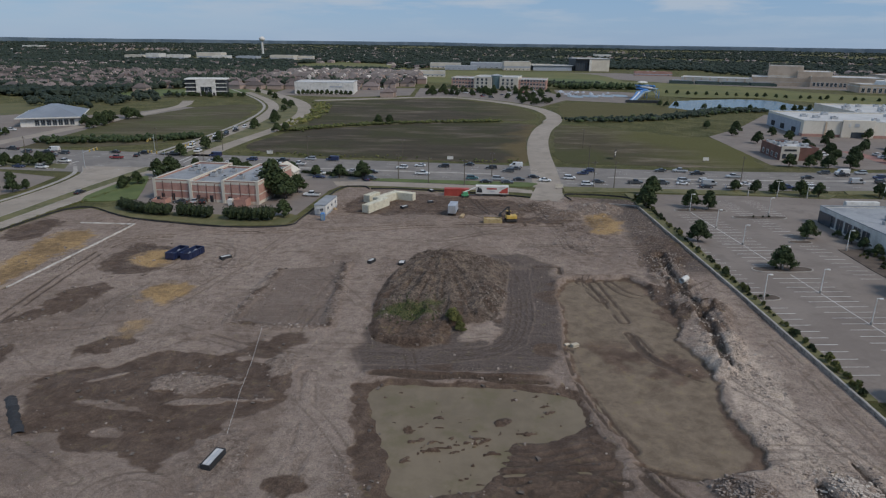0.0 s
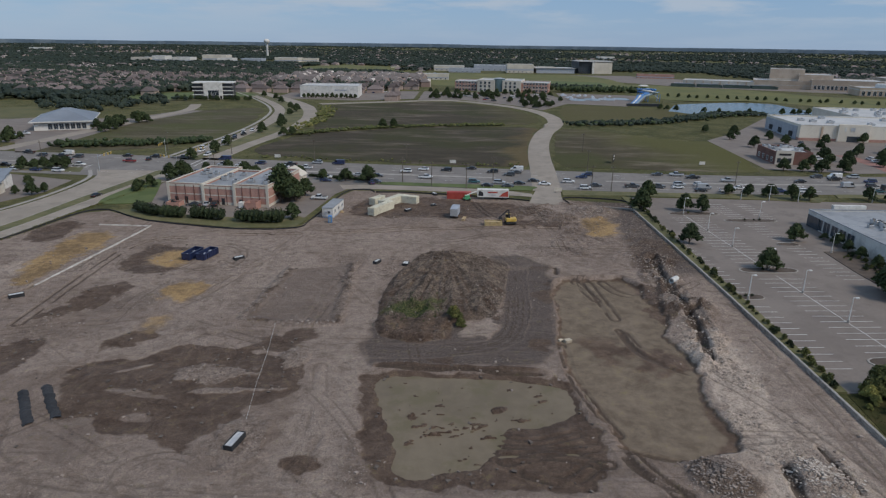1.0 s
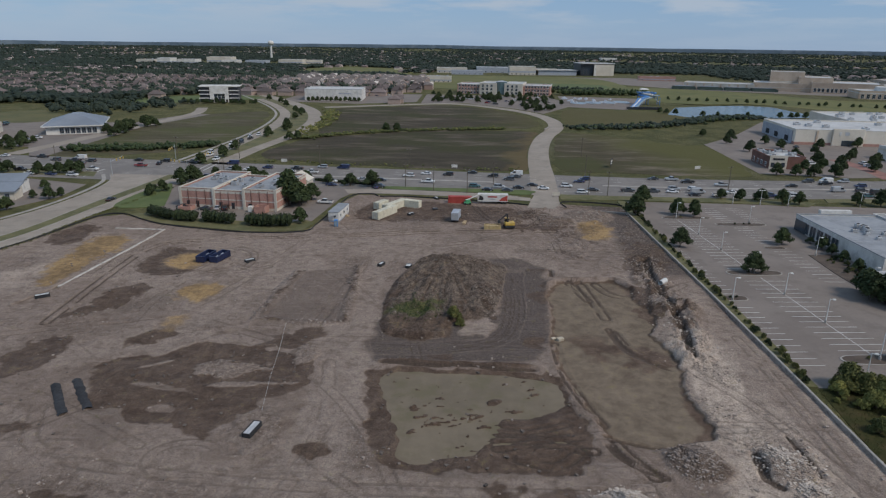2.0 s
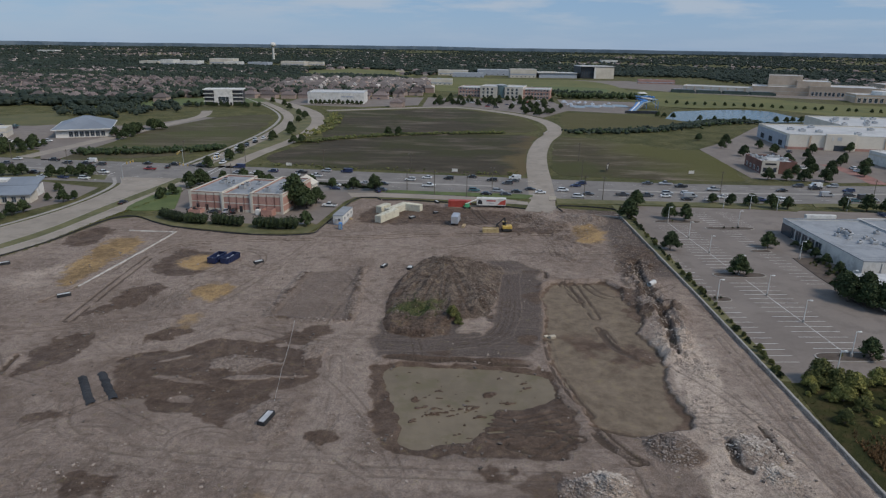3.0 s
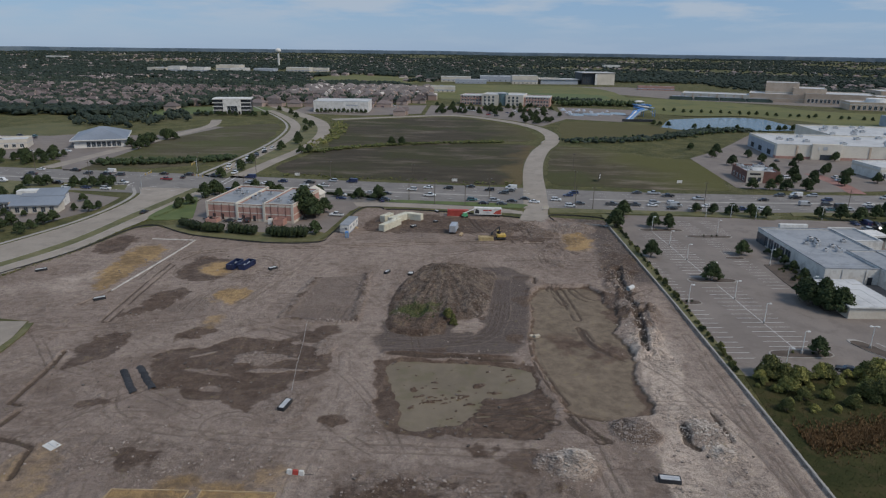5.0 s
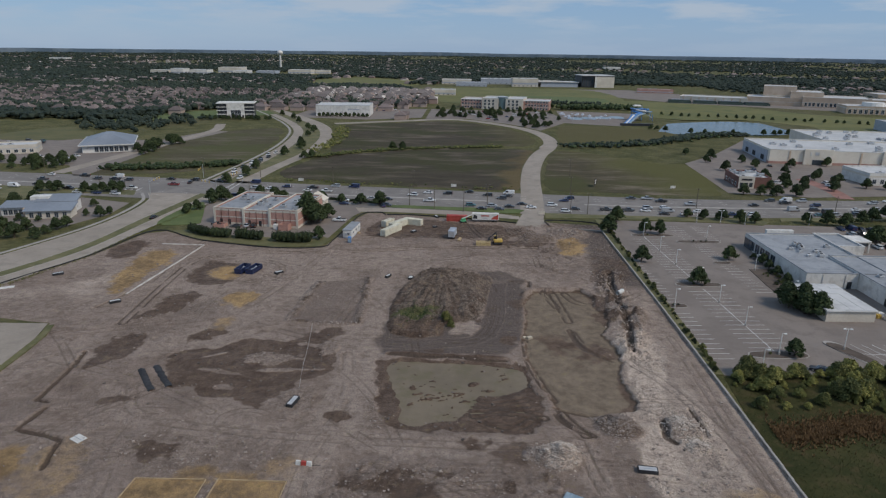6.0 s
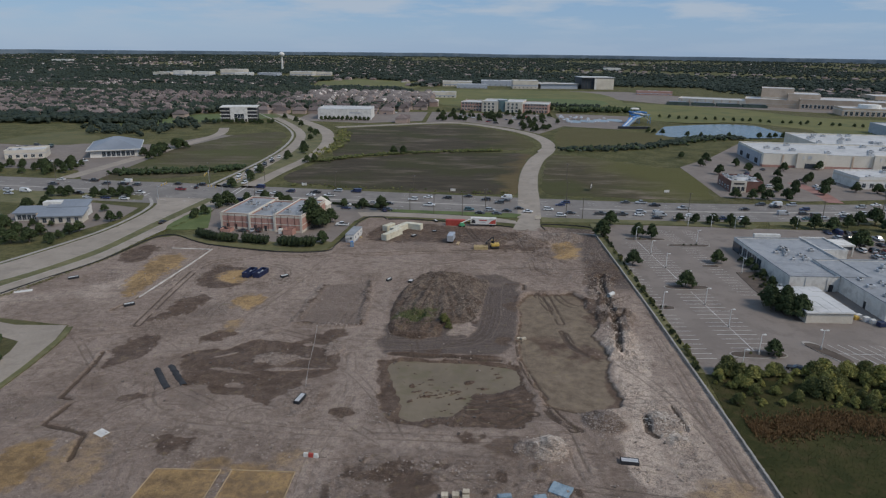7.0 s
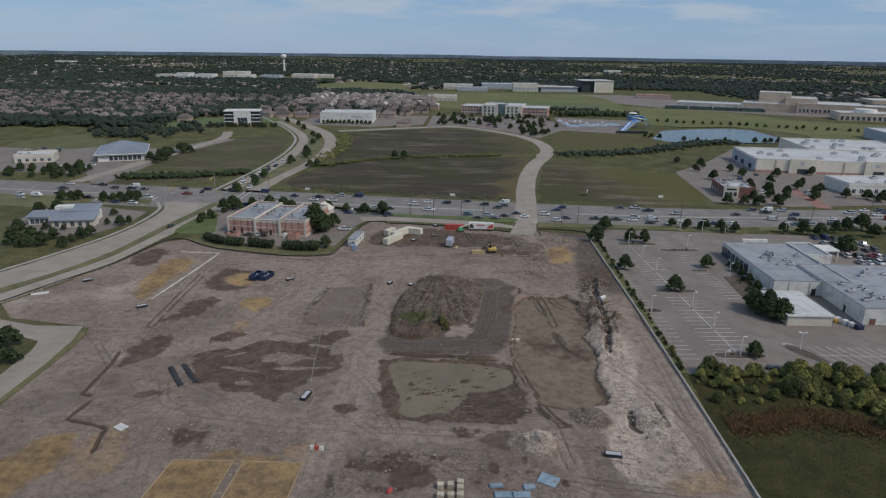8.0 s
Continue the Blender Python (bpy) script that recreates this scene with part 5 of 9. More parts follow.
for u0, u1, v0, v1 in ((-5.5, 5.5, 4, 45), (-5.5, 5.5, 52, 100), (-17.2, -11.8, -2, 28), (-16.2, -11.6, 34, 115), (15.0, 20.3, 42, 95), (14, 19.5, 98, 118), (24, 29, 98, 118)):
    part("stall_marking", stall_lines(u0, u1, v0, v1), M_LINE, east_lot, "row of white parking stall lines")
for v0, v1 in ((0, 45), (52, 103)):
    part("row_marking", strip([lot(0, v0), lot(0, v1)], 0.16, 0.04, 0.078), M_LINE, east_lot)
bm = bmesh.new()
for k in range(22):
    x = 100.4 + k * 2.75
    strip([(x + 2.6, 97.6), (x - 1.6, 108.6)], 0.13, 0.04, 0.075, bm)
strip([(99, 103.2), (158, 103.4)], 0.13, 0.04, 0.078, bm)
part("stall_marking", bm, M_LINE, east_lot, "slanted white parking stall lines")


def island(outline, planted, label):
    ob = structure("parking_island", prism(rounded(outline), 0.0, 0.2), M_KERB, label, "traffic island")
    cx, cy = (sum(p[k] for p in outline) / len(outline) for k in (0, 1))
    part("planting", prism(rounded([(cx + (x - cx) * 0.95, cy + (y - cy) * 0.84) for x, y in outline]), 0.1, 0.235), planted, ob)
    return ob


for u, v, a, b in ((0, 0, 6, 1.7), (0, 48.5, 6, 1.7), (-14.3, 31, 3.2, 1.4), (19, 95.5, 7, 1.6), (17, 70, 2.5, 1.2), (4, 104, 7, 1.6)):
    island([lot(u - a, v - b), lot(u + a, v - b), lot(u + a, v + b), lot(u - a, v + b)], M_MULCH, "kerbed planting island in the parking lot")
island([(95, 108.5), (98.5, 109), (103, 98), (100, 97.6)], M_MULCH, "kerbed planting island beside slanted stalls")
structure("verge", prism([(100, 166), (107, 166.5), (108, 140), (103, 128), (99.5, 128), (99, 150)], 0.0, 0.2), M_MULCH, "mulched planting bed along the grey building", "verge")
structure("verge", prism([(101, 229), (130, 224.5), (136, 231), (101, 237.5)], 0.0, 0.2), M_GRASS, "mulched verge with trees by the road", "verge")
structure("verge", prism([(141, 232), (175, 235), (210, 241), (210, 247), (175, 241), (143, 238.5)], 0.0, 0.2), M_GRASS, "grass verge with trees by the road", "verge")

structure("brick_lot", prism([(-122, 246), (-118, 240), (-112, 215), (-104, 196), (-96.5, 189), (-66, 183), (-52, 184), (-49, 192), (-45.5, 225), (-43, 232), (-44, 241), (-70, 246)], -0.2, 0.06), M_LOT,
          "concrete parking lot round the brick building", "parking lot")
structure("verge", prism(rounded([(-122.5, 205), (-107, 206.5), (-107.5, 214), (-117, 241), (-120.5, 243), (-123.5, 228)]), 0.0, 0.2), M_LAWN, "bright green kerbed grass wedge", "verge")
structure("verge", prism([(-113, 195.2), (-96.6, 185.2), (-66.7, 178), (-49.6, 180.2), (-47.4, 189), (-51, 192.5), (-58, 188), (-96, 193), (-104, 199)], 0.0, 0.2), M_GRASS, "grass bank with hedges round the lot", "verge")
structure("west_lot", prism([(-203, 214), (-175, 196), (-158, 197), (-150, 218), (-152, 240), (-190, 252), (-205, 240)], -0.2, 0.06), M_LOT, "parking lot of the modern low building", "parking lot")
structure("verge", prism([(-300, 258), (-205, 243), (-185, 258), (-158, 256), (-162, 266), (-200, 270), (-300, 276)], -0.1, 0.07), M_GRASS, "grass strip with clipped trees", "verge")
structure("northwest_lot", prism([(-400, 340), (-235, 330), (-215, 300), (-208, 300), (-215, 420), (-200, 500), (-215, 505), (-232, 440), (-290, 440), (-330, 426), (-420, 440)], -0.1, 0.05), M_LOT,
          "pale parking lots and lanes round low buildings", "parking lot")
structure("access_lane", strip(smooth_line([(-228, 306), (-223.5, 364), (-218, 440), (-214, 505), (-226, 552)]), 9.0, -0.1, 0.1), M_CONCRETE, "pale access lane beside the olive field", "road")
structure("east_shop_lot", prism([(147, 381), (140.5, 290), (180, 283), (340, 310), (420, 400), (330, 430), (300, 520), (237, 508), (180, 420)], -0.1, 0.05), M_LOT, "parking lots and lanes round the stores", "parking lot")
structure("office_lot", prism([(-40, 628), (5, 634), (48, 588), (70, 546), (108, 626), (98, 728), (-40, 742)], -0.1, 0.05), M_LOT, "parking lot before the brick office", "parking lot")
structure("school_lot", prism([(-150, 1190), (300, 1190), (420, 1010), (560, 900), (520, 780), (300, 900), (230, 1000), (190, 1130), (-80, 1190)], -0.1, 0.024), M_LOT, "pale lots and courts round the school", "parking lot")
structure("warehouse_lot", prism([(-180, 625), (-100, 612), (-45, 640), (-45, 740), (-180, 720)], -0.1, 0.045), M_LOT, "parking lot beside the long white building", "parking lot")
structure("site_wall", between([(60.1, 15), (60.2, 80), (59.9, 131), (58.6, 209)], [(60.65, 15), (60.75, 80), (60.45, 131), (59.15, 209)], -0.6, 0.55), M_BLOCKWALL, "low weathered block retaining wall beside the site", "wall")
structure("site_wall", strip([(58.9, 209), (50, 211.5), (41, 209)], 0.45, -0.5, 0.5), M_KERB, "low pale concrete kerb wall across the site's corner", "wall")
structure("verge", prism([(60.8, 90), (63.0, 90), (63.0, 150), (62.6, 228), (59.5, 228), (59.4, 209), (60.6, 131)], -0.2, 0.3), M_GRASS, "planted strip of grass and shrubs beside the wall", "verge")

structure("paver_crossing", strip(smooth_line([(196, 281), (200, 306), (199.4, 334)]), 8.0, 0.0, 0.066), M_PAVER, "red paver crossing at the shops' driveway", "road")

# ---------------------------------------------------------------- buildings


def wall_ring(bm, x0, x1, y0, y1, z0, z1, t=0.35):
    """Four walls with thickness, open above."""
    add_box(bm, x0, x1, y0, y0 + t, z0, z1)
    add_box(bm, x0, x1, y1 - t, y1, z0, z1)
    add_box(bm, x0, x0 + t, y0 + t, y1 - t, z0, z1)
    add_box(bm, x1 - t, x1, y0 + t, y1 - t, z0, z1)
    return bm


def block(parent, x0, x1, y0, y1, h, wall, roof, parapet=0.6, cap=None, band=None, name="wall"):
    """A flat-roofed block: walls with a parapet, a roof deck, a coping and an optional band."""
    part(name, wall_ring(bmesh.new(), x0, x1, y0, y1, -0.2, h + parapet), wall, parent)
    part("roof", boxes((x0 + 0.3, x1 - 0.3, y0 + 0.3, y1 - 0.3, h - 0.3, h)), roof, parent)
    part("coping", wall_ring(bmesh.new(), x0 - 0.08, x1 + 0.08, y0 - 0.08, y1 + 0.08, h + parapet, h + parapet + 0.22, 0.5), cap or wall, parent)
    for z0, z1, mat in band or ():
        part("band", wall_ring(bmesh.new(), x0 - 0.06, x1 + 0.06, y0 - 0.06, y1 + 0.06, z0, z1, 0.2), mat, parent)


WINDOWS = {}


def window(parent, x, y, z, w, h, rz, frame_mat=None, glass=None, name="window"):
    """A framed window whose outer face looks along -y before the turn."""
    frame_mat, glass = frame_mat or M_POLEWHITE, glass or M_GLASS
    key = (w, h, frame_mat.name, glass.name)
    if key not in WINDOWS:
        b = 0.12 if min(w, h) < 3 else 0.2
        fr = ensure_mesh(boxes((-w / 2, w / 2, -0.07, 0.12, 0, b), (-w / 2, w / 2, -0.07, 0.12, h - b, h), (-w / 2, -w / 2 + b, -0.07, 0.12, b, h - b),
                               (w / 2 - b, w / 2, -0.07, 0.12, b, h - b), (-0.04, 0.04, -0.05, 0.1, b, h - b)), name)
        fr.materials.append(frame_mat)
        pn = ensure_mesh(boxes((-w / 2 + b, w / 2 - b, -0.015, 0.05, b, h - b)), "pane")
        pn.materials.append(glass)
        WINDOWS[key] = fr, pn
    fr, pn = WINDOWS[key]
    ob = part(name, fr, frame_mat, parent)
    ob.matrix_basis = pose(x, y, z, 0, 0, rz)
    part("pane", pn, glass, ob)
    return ob


def window_row(parent, a, b, n, z, w, h, rz, at, **kw):
    """n windows from a to b along a wall; at: the wall's other coordinate."""
    for k in range(n):
        s = a + (b - a) * (k + 0.5) / n
        x, y = (s, at) if rz in (0, 180) else (at, s)
        window(parent, x, y, z, w, h, rz, **kw)


def roof_unit(parent, x, y, z, w=1.8, d=1.4, h=1.1):
    ob = part("rooftop_unit", boxes((x - w / 2, x + w / 2, y - d / 2, y + d / 2, z + 0.1, z + h), (x - w / 2 + 0.15, x - w / 2 + 0.3, y - d / 2, y + d / 2, z, z + 0.1),
                                    (x + w / 2 - 0.3, x + w / 2 - 0.15, y - d / 2, y + d / 2, z, z + 0.1), bevel=0.03), M_METAL, parent)
    part("fan_guard", tube((x, y, z + h), (x, y, z + h + 0.14), min(w, d) * 0.36, min(w, d) * 0.33, 10), M_DARK, ob)


def door(parent, x, y, w, h, rz, material=None):
    ob = part("door", boxes((-w / 2, w / 2, -0.06, 0.08, 0.0, h), (-w / 2 - 0.1, w / 2 + 0.1, -0.04, 0.08, h, h + 0.12)), material or M_BLACKPANEL, parent)
    ob.matrix_basis = pose(x, y, 0.02, 0, 0, rz)
    return ob


def brick_building():
    b = thing("brick_building", "flat-roofed red brick building with cream stone bands", "building", pose(-99.6, 208.2, 0, 0, 0, -6.5))
    for x0, x1, y0, y1, h in ((0, 12.8, 0, 31, 6.4), (12.8, 24.2, -0.5, 27, 6.1), (24.2, 36.2, -1.0, 29, 6.9)):
        block(b, x0, x1, y0, y1, h, M_BRICK, M_ROOFGREY, 0.5, M_CREAM, ((h - 0.6, h + 0.2, M_CREAM), (3.1, 3.45, M_CREAM), (-0.1, 1.0, M_CREAM)))
        for x in (x0 + 0.25, x1 - 0.3):
            part("pier", boxes((x - 0.45, x + 0.45, y0 - 0.22, y0 + 0.1, 0, h + 0.75)), M_CREAM, b)
        for k in range(3):
            x = x0 + (x1 - x0) * (k + 1) / 4
            part("downpipe", boxes((x - 0.08, x + 0.08, y0 - 0.16, y0 - 0.02, 0, h)), M_BRICK_D, b)
        for k in range(5):
            roof_unit(b, x0 + 2 + 8 * random.random(), y0 + 3 + 20 * random.random(), h, 1.4 + random.random(), 1.2 + random.random(), 0.9 + 0.5 * random.random())
    for x in (3, 6.5, 15.5, 20, 26.5):
        door(b, x, -0.02 if x < 12 else (-0.52 if x < 24 else -1.02), 1.1, 2.2, 0)
    part("utility_wall", wall_ring(bmesh.new(), 29.5, 33.5, -5.0, -1.2, 0, 2.4, 0.25), M_BRICK, b, "low brick enclosure")
    part("utility_wall", wall_ring(bmesh.new(), 2.0, 6.6, -5.5, -2.0, 0, 1.4, 0.25), M_BRICK, b, "low brick enclosure")
    part("tank", boxes((27.0, 28.6, -4.2, -2.6, 0.1, 2.2), bevel=0.1), M_WHITE, b, "white utility cabinet")
    # gabled entrance at the back
    bm = bmesh.new()
    prof = [(27.5, 0), (36.5, 0), (36.5, 4.6), (37.1, 4.6), (32.0, 7.6), (26.9, 4.6), (27.5, 4.6)]
    lo = [bm.verts.new((x, 29.2, z)) for x, z in prof]
    hi = [bm.verts.new((x, 36.0, z)) for x, z in prof]
    bm.faces.new(lo)
    bm.faces.new(hi[::-1])
    for k in range(len(prof)):
        bm.faces.new((lo[k], hi[k], hi[(k + 1) % len(prof)], lo[(k + 1) % len(prof)]))
    bmesh.ops.recalc_face_normals(bm, faces=bm.faces[:])
    part("entrance", bm, M_CREAM, b, "gabled cream entrance")
    window_row(b, 3, 22, 6, 1.0, 1.8, 2.0, 180, 31.03)
    window_row(b, 2, 26, 7, 1.0, 1.8, 2.0, -90, -0.03)


def grey_building():
    b = thing("grey_building", "low white-walled building with grey membrane roofs", "building", pose(110, 149, 0, 0, 0, 0.6))
    block(b, 0, 26, 0, 45, 4.7, M_WHITE, M_ROOFGREY, 0.35, M_ROOFGREY)
    block(b, 26, 35.5, 30, 47, 4.7, M_WHITE, M_ROOFGREY, 0.3, M_WHITE)
    block(b, 16.2, 60, -24, 18, 5.0, M_WHITE, M_ROOFGREY, 0.35, M_ROOFGREY)
    part("screen_wall", boxes((8, 18, 45.4, 47.0, -0.2, 6.3)), M_WHITE, b, "tall white screen wall")
    window_row(b, 20, 44, 6, 0.3, 3.6, 3.6, -90, -0.04, frame_mat=M_METAL)
    for x, y in ((3, -0.02), (8, -0.02)):
        window(b, x, y, 1.0, 0.9, 0.7, 0, frame_mat=M_METAL)
    door(b, 13.6, -0.02, 1.4, 2.3, 0)
    door(b, 16.17, -14, 1.1, 2.2, -90)
    door(b, 19.0, -24.02, 1.8, 1.9, 0, M_BRICK_D)
    for k in range(2):
        part("downpipe", boxes((5 + 7 * k, 5.15 + 7 * k, -0.15, -0.02, 0, 4.6)), M_METAL, b)
    rs = random.Random(4)
    for k in range(13):
        roof_unit(b, 6 + 17 * rs.random(), 17 + 15 * rs.random(), 4.7, 0.9 + 0.9 * rs.random(), 0.9 + 0.6 * rs.random(), 0.8 + 0.6 * rs.random())
    for k in range(14):
        roof_unit(b, 20 + 24 * rs.random(), -18 + 32 * rs.random(), 5.0, 1.0 + 1.4 * rs.random(), 0.9 + 0.8 * rs.random(), 0.6 + 0.7 * rs.random())
    for y in (4, 16, 28):
        part("roof_seam", boxes((0.5, 25.5, y, y + 0.15, 4.7, 4.74)), M_METAL, b)
    part("canopy", boxes((35.5, 43, 38, 46, 4.1, 4.7)), M_WHITE, b, "white entrance canopy")
    for x, y in ((42.4, 38.5), (42.4, 45.4), (36.2, 38.5)):
        part("canopy_post", boxes((x, x + 0.5, y, y + 0.5, 0, 4.1)), M_WHITE, b)
    part("entry_glass", boxes((-0.3, 0.2, 38, 44.5, 0.2, 3.8)), M_GLASS, b)


def shed_building():
    b = thing("shed_building", "cream walled shed with a white panel roof", "building", pose(102.8, 122.8, 0, 0, 0, 1.5))
    part("wall", wall_ring(bmesh.new(), 0, 13.4, 0, 20.5, -0.2, 3.3, 0.3), M_CREAM, b)
    for i in range(4):
        for j in range(5):
            x0, y0 = -0.3 + i * 3.5, -0.3 + j * 4.22
            part("roof_panel", boxes((x0, x0 + 3.42, y0, y0 + 4.14, 3.3, 3.5 + 0.03 * ((i * 5 + j * 3) % 4))), M_ROOFWHITE, b)
    part("gutter", boxes((-0.35, 13.8, -0.45, -0.3, 3.2, 3.4)), M_WHITE, b)
    door(b, 13.42, 4, 2.2, 2.4, 90)


def store(name, label, x, y, rz, w, d, h, wall, roof, units=6, wins=6, band=None, seed=1, win_h=2.2, side=0):
    b = thing(name, label, "building", pose(x, y, 0, 0, 0, rz))
    block(b, 0, w, 0, d, h, wall, roof, 0.5, wall, band)
    rs = random.Random(seed)
    for k in range(units):
        s = 1 + d / 40
        roof_unit(b, 2 + (w - 4) * rs.random(), 2 + (d - 4) * rs.random(), h, s * (1.4 + rs.random()), s * (1.2 + rs.random()), 1 + 0.5 * rs.random())
    if wins:
        window_row(b, 1, w - 1, wins, 0.8, min(2.4, w / wins * 0.7), win_h, 0, -0.04)
    if side:
        window_row(b, 1, d - 1, side, 0.8, 2.2, win_h, -90, -0.04)
    return b


def big_store():
    b = thing("big_store", "large white-roofed store with pale cream walls", "building", pose(204.5, 389, 0, 0, 0, -6))
    block(b, 0, 165, 0, 58, 8.6, M_SHOPCREAM, M_ROOFWHITE, 0.6, M_WHITE, ((-0.1, 1.6, M_BRICK),))
    block(b, 56, 135, 58.6, 125, 8.8, M_SHOPCREAM, M_ROOFWHITE, 0.6, M_WHITE)
    # a grey sheet over the west wall stands in for its shade
    part("side_wall", boxes((-0.5, -0.02, 4, 57, 0.0, 8.0)), M_GREYBOX, b, "grey sheet colouring the shade of the west wall")
    for x in (30, 78, 126):
        part("entrance", boxes((x - 9, x + 9, -1.4, -0.05, 0, 10.2), bevel=0.15), M_SHOPCREAM, b, "raised cream entrance bay")
        door(b, x, -1.45, 7, 3.2, 0, M_GLASS)
        part("sign_mark", boxes((x - 5.4, x - 4.4, -1.55, -1.4, 6.2, 8.4)), M_WHITE, b)
        part("sign_mark", boxes((x - 2.2, x + 0.2, -1.55, -1.4, 6.4, 8.4)), M_METAL, b)
    for x in range(12, 165, 22):
        part("pilaster", boxes((x, x + 1.0, -0.35, -0.05, 0, 8.6)), M_TAN, b)
    for y in (12, 30, 46):
        part("dock_door", boxes((-0.7, -0.45, y - 3, y + 3, 1, 4.2)), M_DARK, b)
    rs = random.Random(9)
    for k in range(15):
        roof_unit(b, 10 + 145 * rs.random(), 6 + 46 * rs.random(), 8.6, 3.6, 3.0, 1.6)
    for k in range(18):
        roof_unit(b, 60 + 70 * rs.random(), 64 + 55 * rs.random(), 8.8, 3.2, 2.6, 1.6)


def hip_building():
    b = thing("hip_building", "low white building under a wide grey metal hip roof", "building", pose(-239, 380, 0, 0, 0, 24))
    part("wall", wall_ring(bmesh.new(), -15, 15, 0, 44, -0.2, 5.4), M_WHITE, b)
    bm = bmesh.new()
    e = [bm.verts.new(p) for p in ((-17, -2, 5.3), (17, -2, 5.3), (17, 46, 5.3), (-17, 46, 5.3))]
    r = [bm.verts.new(p) for p in ((-2, 16, 10.6), (2, 16, 10.6), (2, 30, 10.6), (-2, 30, 10.6))]
    for k in range(4):
        bm.faces.new((e[k], e[(k + 1) % 4], r[(k + 1) % 4], r[k]))
    bm.faces.new(r)
    bm.faces.new(e[::-1])
    part("roof", bm, M_ROOFMETAL, b, "grey standing-seam hip roof")
    part("fascia", wall_ring(bmesh.new(), -17.1, 17.1, -2.1, 46.1, 4.8, 5.4, 0.3), M_WHITE, b)
    window_row(b, -8, 13, 7, 0.6, 2.4, 3.4, 0, -0.04, frame_mat=M_METAL)
    window_row(b, 4, 40, 8, 0.8, 2.2, 3.0, 90, 15.04, frame_mat=M_METAL)


def modern_building():
    b = thing("modern_building", "low modern building with tilted grey roofs", "building", pose(-193, 211, 0, 0, 0, 12))
    for k, (x0, x1, y0, y1, z0, z1) in enumerate(((0, 13, 0, 9, 3.4, 4.6), (12, 31, -6.5, 2.0, 3.2, 5.0), (12, 29, 5.5, 13.5, 4.4, 6.2))):
        part("wall", wall_ring(bmesh.new(), x0 + 0.8, x1 - 0.8, y0 + 0.8, y1 - 0.8, -0.2, z0, 0.3), M_CREAM if k == 1 else M_WHITE, b)
        bm = bmesh.new()
        lo = [bm.verts.new(p) for p in ((x0, y0, z0), (x1, y0, z0), (x1, y1, z1), (x0, y1, z1))]
        hi = [bm.verts.new(v.co + Vector((0, 0, 0.35))) for v in lo]
        bm.faces.new(hi)
        bm.faces.new(lo[::-1])
        for j in range(4):
            bm.faces.new((lo[j], lo[(j + 1) % 4], hi[(j + 1) % 4], hi[j]))
        part("roof", bm, M_ROOFMETAL, b, "tilted grey metal roof")
        window_row(b, x0 + 1.5, x1 - 1.5, 5, 0.5, 1.7, 2.2, 0, y0 + 0.75, frame_mat=M_METAL)
    part("core_wall", boxes((9.5, 17, 8.5, 13, 0, 6.4)), M_WHITE, b, "raised white core")
    part("core_wall", boxes((10, 19, -1, 1.5, 0, 3.6)), M_TAN, b, "tan stone core")


def office_black():
    b = thing("office_block", "four-storey white office with dark glass bands", "building", pose(-248, 600, 0, 0, 0, 12))
    part("core_wall", boxes((1, 36, 1, 22, -0.2, 14.2)), M_BLACKPANEL, b, "dark glazed core")
    part("roof", boxes((0, 37, 0, 23, 14.2, 15.0)), M_WHITE, b, "white roof slab")
    for z in (3.6, 7.2, 10.6):
        for x0, x1 in ((0, 12), (25, 37)):
            part("spandrel", boxes((x0, x1, 0.2, 1.2, z, z + 0.7)), M_WHITE, b)
    part("front_wall", boxes((10, 27, -0.4, 1.2, 8.0, 15.2), (10, 13.5, -0.4, 1.2, 2.8, 8), (23.5, 27, -0.4, 1.2, 2.8, 8)), M_WHITE, b, "white front frame")
    for x in (10.2, 13.2, 23.4, 26.2):
        part("column", boxes((x, x + 0.8, -0.4, 0.4, 0, 2.8)), M_WHITE, b)
    window_row(b, 13.6, 23.4, 3, 3.2, 2.9, 4.6, 0, 0.9)


def warehouse():
    b = thing("warehouse", "long white windowless warehouse with a pale roof", "building", pose(-157, 640, 0, 0, 0, 3))
    block(b, 0, 57, 0, 40, 10.6, M_WHITE, M_ROOFWHITE, 0.5, M_METAL)
    for k in range(9):
        part("wall_joint", boxes((3 + 6.2 * k, 3.2 + 6.2 * k, -0.1, -0.02, 0, 10.6)), M_METAL, b)
    for x0, x1 in ((34, 38), (38.8, 46)):
        part("sign_bar", boxes((x0, x1, -0.2, -0.02, 6.6, 7.6)), M_GREYBOX, b)
    for x in (4, 50):
        door(b, x, -0.05, 2.4, 3.0, 0)


